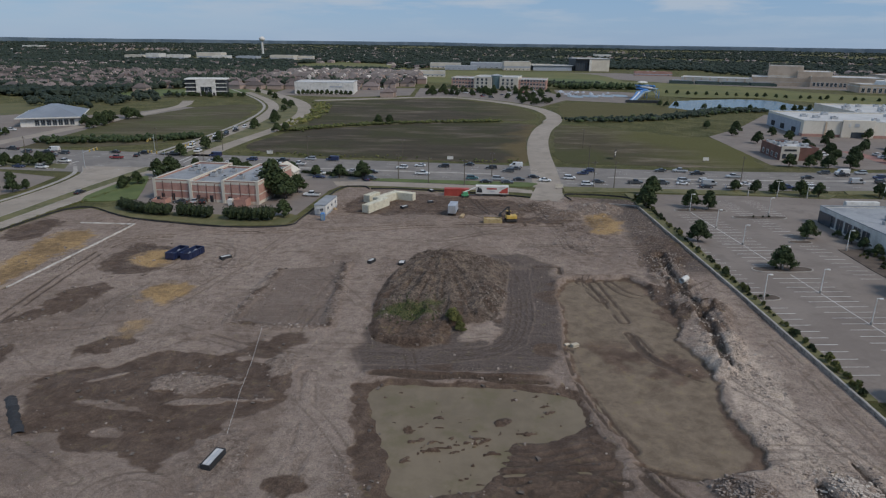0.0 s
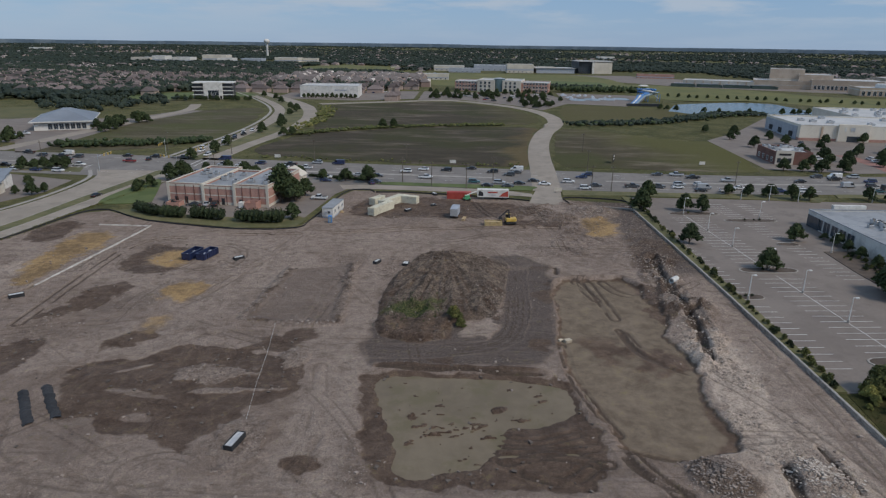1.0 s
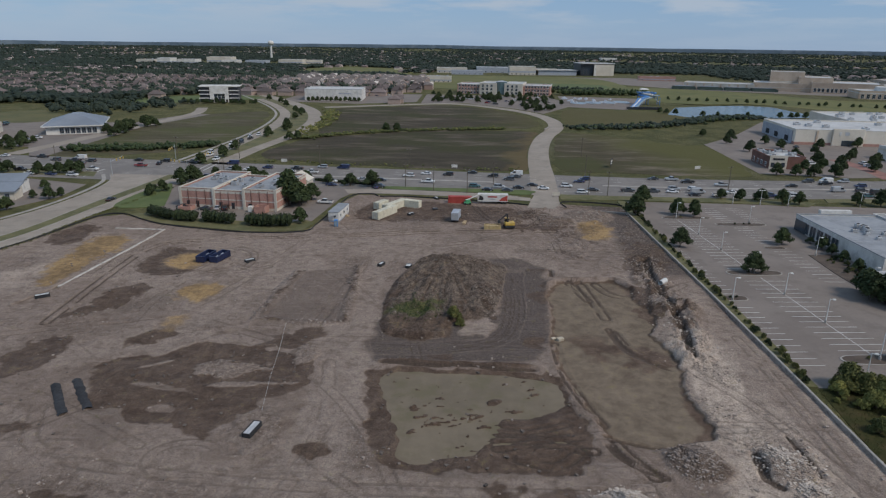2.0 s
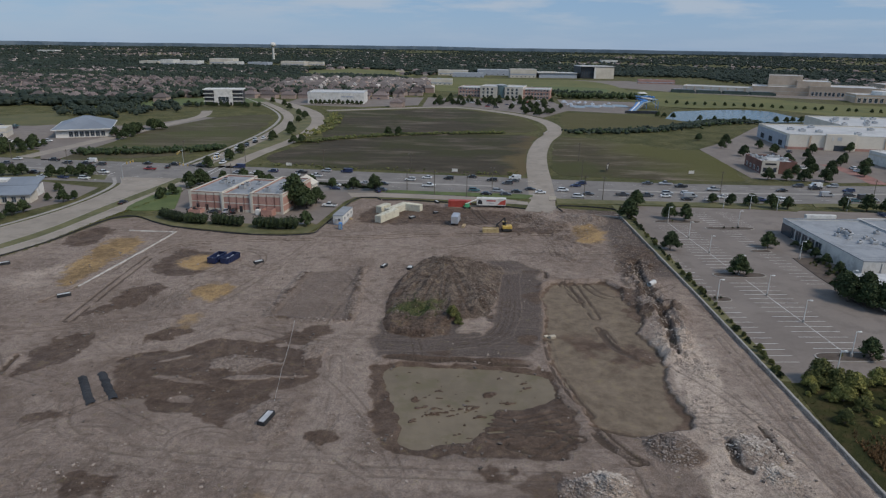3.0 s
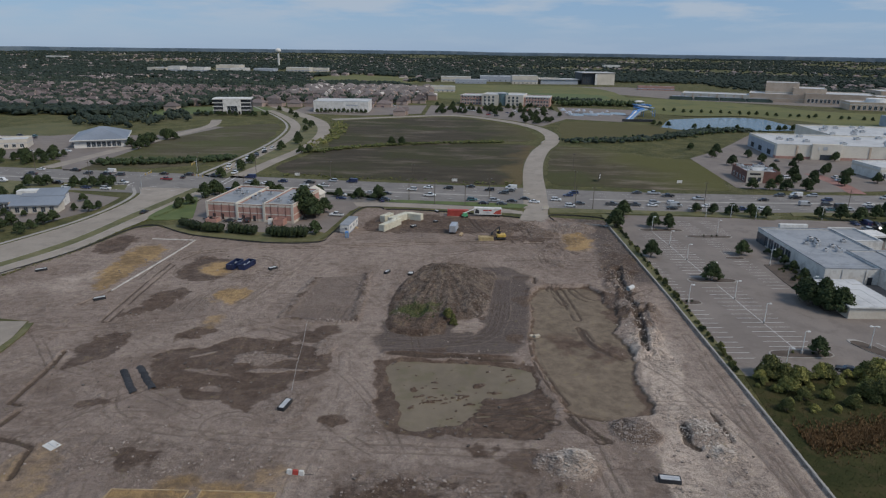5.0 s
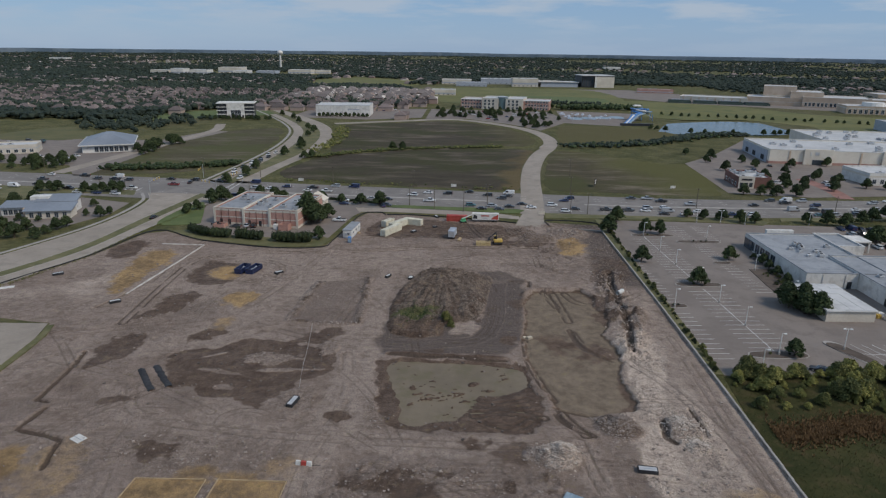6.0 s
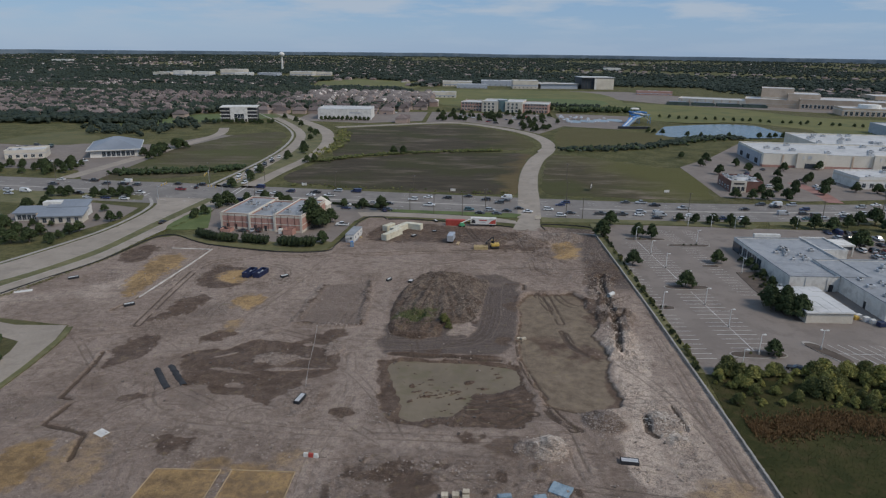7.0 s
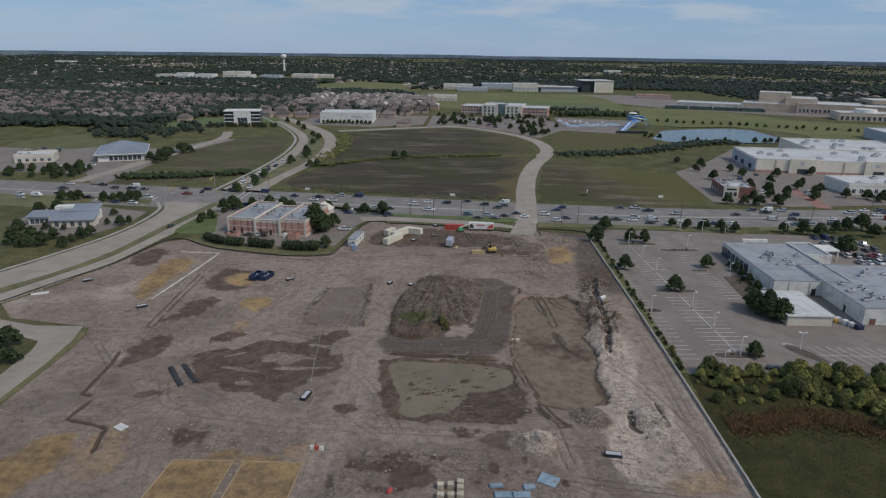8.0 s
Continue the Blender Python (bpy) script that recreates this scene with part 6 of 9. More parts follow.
def brick_office():
    b = thing("brick_office", "three-storey brick and white office with glass atrium", "building", pose(-6, 760, 0, 0, 0, -11))
    block(b, 0, 30, 4, 40, 10.6, M_BRICK, M_ROOFWHITE, 0.5, M_WHITE, ((3.6, 4.0, M_CREAM), (10.4, 11.0, M_WHITE)))
    block(b, 27, 47, 0, 44, 12.4, M_CREAM, M_ROOFWHITE, 0.5, M_WHITE)
    block(b, 56, 77, 0, 44, 12.4, M_CREAM, M_ROOFWHITE, 0.5, M_WHITE)
    block(b, 77, 108, 4, 40, 10.6, M_BRICK, M_ROOFWHITE, 0.5, M_WHITE, ((3.6, 4.0, M_CREAM), (10.4, 11.0, M_WHITE)))
    bm = tube((51.5, 8, 0), (51.5, 8, 14.5), 6.4, 6.4, 20)
    part("atrium", bm, M_TEALGLASS, b, "tall curved glass atrium")
    part("atrium_roof", tube((51.5, 8, 14.5), (51.5, 8, 15.6), 7.2, 2.0, 20), M_METAL, b)
    for z in (0.6, 4.6, 8.4):
        window_row(b, 1, 26, 7, z, 2.4, 2.4, 0, 3.94)
        window_row(b, 79, 107, 8, z, 2.4, 2.4, 0, 3.94)
        for x in (31, 36, 41, 60, 65, 70):
            window(b, x, -0.04, z, 2.6, 3.0, 0)


def black_hall():
    b = thing("black_hall", "large hall with black cladding and a cream end", "building", pose(226, 1262, 0, 0, 0, 6))
    part("wall", boxes((0, 32, 0, 50, -0.2, 22)), M_BLACKPANEL, b, "black clad hall")
    part("end_wall", boxes((28, 64, -4, 46, -0.2, 21)), M_CREAM, b, "cream stone hall")
    part("roof", boxes((-1, 65, -5, 51, 22.0, 23.2)), M_ROOFWHITE, b)
    part("column", boxes((25, 29, -5.5, -4, 0, 21)), M_WHITE, b)
    window_row(b, 1, 24, 4, 3, 4.5, 12, 0, -0.05, frame_mat=M_BLACKPANEL)
    part("annex", boxes((-80, -6, 4, 40, -0.2, 9)), M_GREYBOX, b, "low grey annex")
    part("annex_roof", boxes((-84, -4, 2, 42, 9, 10)), M_ROOFWHITE, b)


def school():
    b = thing("school_building", "sprawling tan school with flat pale roofs", "building", pose(400, 905, 0, 0, 0, -24))
    for x0, x1, y0, y1, h, wall in ((0, 70, 0, 60, 10, M_TAN), (20, 62, 30, 74, 24, M_TAN), (55, 95, 10, 70, 18, M_TAN), (70, 150, -8, 60, 12.5, M_TAN), (-90, 2, -4, 40, 7.0, M_CREAM), (150, 215, 6, 50, 11, M_TAN)):
        block(b, x0, x1, y0, y1, h, wall, M_ROOFWHITE, 0.6, M_CREAM, ((h * 0.45, h * 0.5, M_CREAM),))
    for k in range(5):
        window_row(b, 72 + 15 * k, 86 + 15 * k, 3, 1.2, 3.2, 5.0, 0, -8.05)
    for k in range(8):
        part("pier", boxes((-86 + 11 * k, -84 + 11 * k, -4.5, -4.02, 0, 7.2)), M_TAN, b)
    # arcaded annex
    a = thing("arcade_building", "low tan arcaded building with a white drum", "building", pose(466, 772, 0, 0, 0, -14))
    block(a, 0, 120, 0, 42, 9, M_TAN, M_ROOFWHITE, 0.6, M_CREAM, ((6.6, 7.4, M_WHITE),))
    for k in range(20):
        window(a, 4 + 5.9 * k, -0.05, 0.6, 3.6, 5.2, 0)
    part("drum", tube((34, 20, 9), (34, 20, 13.5), 13, 12, 18), M_WHITE, a, "white rooftop drum")
    courts = thing("tennis_fences", "dark green fenced sports courts", "fence", pose(290, 905, 0, 0, 0, -16))
    for k in range(4):
        part("fence_panel", wall_ring(bmesh.new(), 34 * k, 34 * k + 31, 0, 26, 0, 3.0, 0.2), M_COURT, courts)
        part("court_shade", boxes((34 * k + 4, 34 * k + 27, 26.5, 32, 3.0, 3.6)), M_GREYBOX, courts)


def water_tower():
    b = thing("water_tower", "distant white water tower on a single stem", "water tower", pose(-611, 2110, float(far_rise(np.float64(-611), np.float64(2110)))))
    part("stem", tube((0, 0, -2), (0, 0, 44), 3.4, 3.0, 14), M_WHITE, b)
    bm = bmesh.new()
    bmesh.ops.create_uvsphere(bm, u_segments=18, v_segments=10, radius=1.0, matrix=Matrix.Translation((0, 0, 49)) @ Matrix.Diagonal((9.5, 9.5, 7.5, 1)))
    part("tank", bm, M_WHITE, b)


def water_slide():
    b = thing("water_slide", "blue and white spiral water slide tower", "water slide", pose(182, 652, 0))
    b.scale = (0.72, 0.72, 0.8)
    for x in (-6, 6, 22):
        for y in (-6, 6):
            part("post", tube((x, y, 0), (x, y, 15 if x < 20 else 9), 0.45, 0.4, 6), M_BLUE, b)
    part("platform", boxes((-8, 8, -8, 8, 14.6, 15.4), (-6, 22, -3, 3, 11, 11.6)), M_BLUE, b)
    part("shelter_roof", boxes((-6, 6, -6, 6, 18.6, 20.0, 2.5)), M_WHITE, b)
    for s, mat in ((0, M_BLUE), (2.6, M_WHITE), (5.2, M_BLUE), (7.8, M_BLUESTEEL)):
        path = [Vector((9 * math.cos(a + s) + 2, 9 * math.sin(a + s) - 4, 15 - 0.9 * a)) for a in np.linspace(0, 5.0, 9)] + [Vector((-14 + s * 0.4, -26, 8.2)), Vector((-20, -42, 5.5)), Vector((-28, -58, 3.0)), Vector((-35, -73, 1.5))]
        bm = bmesh.new()
        for p, q in zip(path, path[1:]):
            add_tube(bm, p + Vector((s, s * 0.4, 0)), q + Vector((s, s * 0.4, 0)), 1.15, 1.15, 8)
        part("flume", bm, mat, b)
    part("retaining_wall", boxes((-40, 4, -76, -73, 0, 3.0)), M_BLACKPANEL, b)
    part("stair", boxes(*[(8 + 1.4 * k, 9.4 + 1.4 * k, -3, 3, 13.6 - 1.1 * k, 14.2 - 1.1 * k) for k in range(10)]), M_METAL, b)


def parasol():
    b = thing("parasol", "small pale sunshade beside the pools", "parasol", pose(0, 0, 0), "pool sunshades")
    part("pole", tube((0, 0, 0), (0, 0, 3), 0.1, 0.08, 6), M_METAL, b)
    part("canopy", tube((0, 0, 2.6), (0, 0, 4.0), 2.0, 0.1, 8), M_GREYBOX, b)
    return b


brick_building()
grey_building()
shed_building()
big_store()
store("restaurant", "small brick restaurant with a white front", 150.5, 304, -4, 17, 23, 5.4, M_BRICK_D, M_ROOFWHITE, 8, 0, seed=3, side=4)
front = [o for o in bpy.data.objects if o.name == "restaurant"][0]
part("front_wall", boxes((0.2, 8.4, -0.5, -0.03, 0, 6.6)), M_CREAM, front, "cream front wall")
part("sign_bar", boxes((1.6, 7.0, -0.65, -0.5, 4.4, 5.3)), M_DARK, front)
for k in range(3):
    window(front, 1.8 + 2.4 * k, -0.52, 0.9, 1.7, 2.2, 0, frame_mat=M_DARK)
store("shop_building", "white flat-roofed shop with glazed front", 228, 318, 3, 42, 25, 6.4, M_WHITE, M_ROOFWHITE, 9, 9, ((4.6, 5.6, M_CREAM),), 5, 2.8)
store("far_store", "grey walled store with a white roof", 392, 545, -8, 110, 60, 9, M_GREYBOX, M_ROOFWHITE, 8, 0, seed=6)
store("white_building", "small white two-storey building", -304, 362, 24, 24, 18, 5.2, M_CREAM, M_ROOFWHITE, 3, 5, ((3.2, 3.7, M_METAL),), 7)
hip_building()
modern_building()
office_black()
warehouse()
brick_office()
black_hall()
school()
water_tower()
water_slide()
umbrella = parasol()
umbrella.matrix_basis = pose(110, 640, 0)
rs = random.Random(12)
for k in range(26):
    copy_thing(umbrella, pose(105 + 50 * rs.random(), 622 + 60 * rs.random() + 10, 0, 0, 0, rs.random() * 90))
deck = structure("pool_deck", prism([(100, 612), (152, 592), (178, 640), (205, 720), (110, 745)], -0.1, 0.08), M_LOT, "pale pool deck of the water park", "pavement")
for k in range(4):
    structure("pool_water", prism(rounded([(112 + 16 * k, 650 + 6 * k), (124 + 16 * k, 646 + 6 * k), (126 + 16 * k, 668 + 6 * k), (113 + 16 * k, 670 + 6 * k)]), 0.02, 0.12), M_BLUESTEEL, "blue swimming pool water", "water")
# white institutional blocks far off among the trees
for k, (x, y, w, d, h, rz, mat) in enumerate(((-770, 1540, 46, 40, 10, -6, M_CREAM), (-715, 1530, 30, 40, 14, 0, M_WHITE), (-680, 1560, 42, 40, 11, 0, M_WHITE), (-640, 1640, 60, 50, 15, 4, M_CREAM), (-585, 1590, 36, 50, 9, 4, M_WHITE), (-530, 1600, 50, 40, 9, 0, M_GREYBOX),
                                              (-470, 1680, 60, 50, 10, 0, M_CREAM), (-410, 1720, 40, 40, 8, 5, M_CREAM), (-50, 1300, 60, 40, 9, 0, M_CREAM), (30, 1330, 70, 50, 10, 0, M_GREYBOX), (90, 1250, 50, 40, 15, 0, M_CREAM), (145, 1270, 40, 40, 10, 0, M_SHOPCREAM),
                                              (-20, 1240, 60, 30, 7, 0, M_GREYBOX), (-60, 980, 44, 26, 8, 0, M_CREAM), (300, 1120, 60, 20, 6, -10, M_BRICK), (640, 1000, 120, 60, 10, -10, M_TAN), (520, 2500, 60, 40, 10, 0, M_WHITE), (-1700, 2600, 70, 40, 10, 0, M_WHITE))):
    s = store("distant_building", "pale flat-roofed building far off among trees", x, y, rz, w, d, h, mat, M_ROOFWHITE, 3, 6, ((h * 0.3, h * 0.5, M_GREYBOX),), 20 + k)
    s.location.z = float(far_rise(np.float64(x), np.float64(y)))


# ---------------------------------------------------------------- houses
M_GREYROOF = surface("grey_shingle", (0.115, 0.098, 0.092), (0.20, 0.175, 0.165), 0.95, 0.02, 0.9, 0.3, 0.05)


def house_parts(w, d, h, rise, storeys=1):
    wall = boxes((-w / 2, w / 2, -d / 2, d / 2, -0.5, h), (w * 0.1, w * 0.5, -d / 2 - 2.4, -d / 2, -0.5, h))
    bm = bmesh.new()
    o = 0.6
    e = [bm.verts.new(p) for p in ((-w / 2 - o, -d / 2 - o, h), (w / 2 + o, -d / 2 - o, h), (w / 2 + o, d / 2 + o, h), (-w / 2 - o, d / 2 + o, h))]
    r = [bm.verts.new(p) for p in ((-w * 0.22, 0, h + rise), (w * 0.22, 0, h + rise))]
    for q in ((e[0], e[1], r[1], r[0]), (e[2], e[3], r[0], r[1]), (e[1], e[2], r[1]), (e[3], e[0], r[0]), (e[3], e[2], e[1], e[0])):
        bm.faces.new(q)
    x0, x1, y0, y1 = w * 0.07, w * 0.53, -d / 2 - 3.0, 0
    g = [bm.verts.new(p) for p in ((x0, y0, h), (x1, y0, h), (x1, y1, h), (x0, y1, h), ((x0 + x1) / 2, y0, h + rise * 0.85), ((x0 + x1) / 2, y1, h + rise * 0.85))]
    for q in ((g[0], g[4], g[5], g[3]), (g[1], g[2], g[5], g[4]), (g[0], g[1], g[4])):
        bm.faces.new(q)
    return wall, bm


proto = []
for k, (w, d, h, rise) in enumerate(((15, 12, 4.4, 3.6), (15, 11, 5.6, 3.4), (13, 12, 4.8, 3.8), (17, 12, 4.2, 3.8))):
    hs = thing("house", "brick suburban house with a grey-brown hip roof", "house", pose(-900, 600 + 40 * k, 0), "suburban houses")
    wall, roof = house_parts(w, d, h, rise)
    part("wall", wall, M_FARWALL, hs)
    part("roof", roof, M_SHINGLE, hs)
    part("chimney", boxes((-w * 0.3, -w * 0.3 + 1.0, 0.8, 1.8, h, h + rise + 0.6)), M_HOUSEWALL, hs)
    proto.append(hs)

CLEAR = [[(-420, 330), (-200, 290), (-100, 290), (-60, 620), (-180, 660), (-235, 700), (-290, 640), (-330, 560), (-380, 520)], FIELDS[8][3],
         [(-290, 560), (-200, 560), (-200, 700), (-310, 700)], [(-340, 690), (-255, 700), (-262, 840), (-310, 850)],
         [(-180, 620), (700, 600), (700, 960), (420, 1120), (330, 1350), (200, 1380), (-160, 1260), (-60, 1000), (-40, 760)],
         [(-790, 1480), (-380, 1480), (-330, 1800), (-790, 1800)]]


def open_ground(x, y):
    return all(inside_by(np.array([x]), np.array([y]), c)[0] < 4 for c in CLEAR)


rs = random.Random(31)
placed = 0
for row in range(13):
    y = 630 + row * 36
    x = -1000 + 11 * (row % 3)
    while x < -60:
        x += rs.uniform(16, 23)
        yy = y + 12 * math.sin(x / 90 + row) + rs.uniform(-3, 3)
        if abs(x) > 0.75 * (yy + 70) or not open_ground(x, yy) or rs.random() < 0.12:
            continue
        if placed < 235:
            src = proto[rs.randrange(4)]
            m = pose(x, yy, 0, 0, 0, rs.choice((0, 180, 8, 172, 90)) + rs.uniform(-12, 12))
            if placed < 4:
                proto[placed].matrix_basis = m
            else:
                copy_thing(src, m)
            placed += 1


def scatter_houses(name, label, spots, wall_mat, roof_mat):
    """Many far houses in one mesh: walls and hip roofs."""
    for kind, mat in (("wall", wall_mat), ("roof", roof_mat)):
        V, F = [], []
        for x, y, z, a, w, d, h, rise in spots:
            c, s = math.cos(a), math.sin(a)
            base = len(V)
            if kind == "wall":
                pts = [(-w / 2, -d / 2, -1), (w / 2, -d / 2, -1), (w / 2, d / 2, -1), (-w / 2, d / 2, -1), (-w / 2, -d / 2, h), (w / 2, -d / 2, h), (w / 2, d / 2, h), (-w / 2, d / 2, h)]
                fs = [(0, 1, 5, 4), (1, 2, 6, 5), (2, 3, 7, 6), (3, 0, 4, 7)]
                # a front gable that breaks the roof
                pts += [(0.05 * w, -d / 2 - 1.4, -1), (0.45 * w, -d / 2 - 1.4, -1), (0.45 * w, -d / 2 - 1.4, h), (0.25 * w, -d / 2 - 1.4, h + rise * 0.7), (0.05 * w, -d / 2 - 1.4, h), (0.45 * w, 0, h), (0.25 * w, 0, h + rise * 0.7), (0.05 * w, 0, h)]
                fs += [(8, 9, 10, 11, 12), (9, 13, 10), (10, 13, 14, 11), (12, 11, 14, 15), (8, 12, 15)]
            else:
                w, d = w + 1.2, d + 1.2
                pts = [(-w / 2, -d / 2, h), (w / 2, -d / 2, h), (w / 2, d / 2, h), (-w / 2, d / 2, h), (-w * 0.25, 0, h + rise), (w * 0.25, 0, h + rise)]
                fs = [(0, 1, 5, 4), (2, 3, 4, 5), (1, 2, 5), (3, 0, 4)]
            V += [(x + c * p - s * q, y + s * p + c * q, z + r) for p, q, r in pts]
            F += [tuple(base + i for i in f) for f in fs]
        if kind == "wall":
            top = tagged(part(name, raw_mesh(name, V, F), mat), label, "houses", kind="stuff")
        else:
            part("roofs", raw_mesh("roofs", V, F), mat, top)


spots = []
for k in range(5200):
    y = 700 + 3000 * rs.random() ** 1.2
    x = rs.uniform(-0.78, 0.78) * (y + 60)
    if not open_ground(x, y) or (y < 1120 and x < -60) or (x > -60 and y < 1380 and x < 560) or fbm(x, y, 420, 2, 55) < 0.40 or (x > 100 and rs.random() < 0.6) or (y > 1500 and rs.random() < 0.5):
        continue
    y = round(y / 38) * 38 + rs.uniform(-5, 5)
    spots.append((x, y, float(far_rise(np.float64(x), np.float64(y))), rs.uniform(-0.3, 0.3) + rs.choice((0, 1.57)), rs.uniform(13, 19), rs.uniform(10, 13), rs.uniform(2.4, 3.4), rs.uniform(2.6, 3.6)))
scatter_houses("distant_houses", "far suburb of brick houses with brown roofs", spots, M_FARWALL, M_FARROOF)
spots = []
for k in range(110):
    x, y = rs.uniform(-245, -40), rs.uniform(800, 1010)
    if open_ground(x, y):
        spots.append((x, y, 0, rs.uniform(-0.2, 0.2) + rs.choice((0, 1.57)), rs.uniform(11, 17), 11, rs.uniform(6, 8), 3.6))
scatter_houses("apartment_blocks", "pale gabled apartment blocks with grey roofs", spots, M_FARWALL, M_GREYROOF)

# ---------------------------------------------------------------- trees and shrubs


def leaf_cloud(lobes, n, size, seed, flat=0.0):
    """Small leaf sprays spread over the skins of several lobes (x, y, z, rx, ry, rz)."""
    r = np.random.RandomState(seed)
    L = np.array(lobes, float)
    wt = (L[:, 3] * L[:, 4] + L[:, 5] ** 2)
    pick = r.choice(len(L), n, p=wt / wt.sum())
    d = r.normal(size=(n, 3))
    d /= np.linalg.norm(d, axis=1)[:, None]
    d[:, 2] = np.where(d[:, 2] < -0.35, -d[:, 2] * 0.6, d[:, 2])
    rad = r.uniform(0.62, 1.08, n)[:, None]
    c = L[pick, :3] + d * L[pick, 3:] * rad
    nrm = d + r.normal(size=(n, 3)) * 0.55
    nrm /= np.linalg.norm(nrm, axis=1)[:, None]
    u = np.cross(nrm, r.normal(size=(n, 3)))
    u /= np.linalg.norm(u, axis=1)[:, None]
    v = np.cross(nrm, u)
    s = size * r.uniform(0.6, 1.35, n)[:, None]
    q = np.stack([c - u * s, c - v * s * 0.7 + nrm * s * 0.15, c + u * s, c + v * s * 0.7 + nrm * s * 0.15], 1).reshape(-1, 3)
    f = np.arange(4 * n).reshape(-1, 4)
    return q, f


def core_blobs(lobes, seed, shrink=0.72):
    """Rough inner masses that stop the light inside a crown."""
    r = random.Random(seed)
    bm = bmesh.new()
    for x, y, z, a, b, c in lobes:
        made = bmesh.ops.create_icosphere(bm, subdivisions=1, radius=1.0)["verts"]
        for v in made:
            k = shrink * r.uniform(0.8, 1.15)
            v.co = Vector((x + v.co.x * a * k, y + v.co.y * b * k, z + v.co.z * c * k))
    me = bpy.data.meshes.new("core")
    bm.to_mesh(me)
    bm.free()
    return me


def crown_mesh(lobes, n, size, seed, fill=0.62):
    q, f = leaf_cloud(lobes, n, size, seed)
    core = core_blobs(lobes, seed, fill)
    cv = np.array([v.co for v in core.vertices])
    faces = f.tolist() + [[len(q) + i for i in p.vertices] for p in core.polygons]
    return raw_mesh("crown", np.concatenate([q, cv]), faces)


def oak_lobes(r, z0, z1, n, seed):
    """An egg of lobes, widest low down."""
    rr = random.Random(seed)
    h = z1 - z0
    out = [(0, 0, z0 + h * 0.45, r * 0.6, r * 0.6, h * 0.40)]
    for k in range(n):
        a = 2.4 * k + rr.uniform(-0.4, 0.4)
        t = (k + 0.3) / n
        rad = r * (0.62 - 0.55 * t) * rr.uniform(0.85, 1.15)
        s = r * rr.uniform(0.34, 0.46) * (1.0 - 0.38 * t)
        out.append((rad * math.cos(a), rad * math.sin(a), z0 + h * (0.16 + 0.68 * t), s, s, s * 0.9))
    return out


def make_tree(name, label, r, z0, z1, lobes, leaves, size, seed, leaf, group, trunk=0.16):
    t = thing(name, label, "tree", pose(0, -300, 0), group)
    bm = bmesh.new()
    rr = random.Random(seed)
    add_tube(bm, (0, 0, -0.2), (0.05, 0.03, z0 + 0.3), trunk * 1.25, trunk * 0.85, 8)
    add_tube(bm, (0.05, 0.03, z0 + 0.3), (0.1, -0.05, z1 * 0.72), trunk * 0.85, trunk * 0.3, 6)
    for k in range(5):
        a = 1.3 * k + rr.random()
        add_tube(bm, (0.05, 0.03, z0 + 0.1 * k), (r * 0.55 * math.cos(a), r * 0.55 * math.sin(a), z0 + (z1 - z0) * (0.3 + 0.08 * k)), trunk * 0.5, trunk * 0.15, 5)
    part("trunk", bm, M_TRUNK, t)
    part("crown", crown_mesh(oak_lobes(r, z0, z1, lobes, seed), leaves, size, seed), leaf, t)
    return t


OAKS = [make_tree("oak_tree", "dark green live oak standing in a planting bed", 3.7, 0.3, 6.6 + 0.3 * k, 13, 1700, 0.29, 40 + k, M_LEAF, "oaks of the parking lots") for k in range(3)]
SMALL = [make_tree("young_tree", "young dark green street tree", 3.1, 0.25, 5.1 + 0.4 * k, 10, 850, 0.33, 60 + k, M_LEAF, "street trees") for k in range(3)]
WILD = [make_tree("wild_tree", "yellowish green wild tree at the lot's edge", 3.4, 0.1, 5.0 + 0.5 * k, 9, 2200, 0.22, 80 + k, (M_LEAF_Y, M_LEAF_SHRUB, M_LEAF_Y)[k], "wild trees") for k in range(3)]
BUSH = [make_tree("shrub", "low rounded dark green shrub", 1.15, 0.05, 1.7 + 0.3 * k, 6, 240, 0.2, 90 + k, (M_LEAF_DARK, M_LEAF_SHRUB)[k], "shrubs", 0.06) for k in range(2)]
USED = set()


def plant(kinds, x, y, s=1.0, z=0.0, seed=0):
    rr = random.Random(seed + int(x * 13 + y * 7))
    src = kinds[rr.randrange(len(kinds))]
    m = pose(x, y, z, 0, 0, rr.uniform(0, 360))
    k = s * rr.uniform(0.88, 1.14)
    if src.name in USED:
        ob = copy_thing(src, m)
    else:
        USED.add(src.name)
        ob = src
        ob.matrix_basis = m
    ob.scale = (k * rr.uniform(0.94, 1.06), k * rr.uniform(0.94, 1.06), k)
    return ob


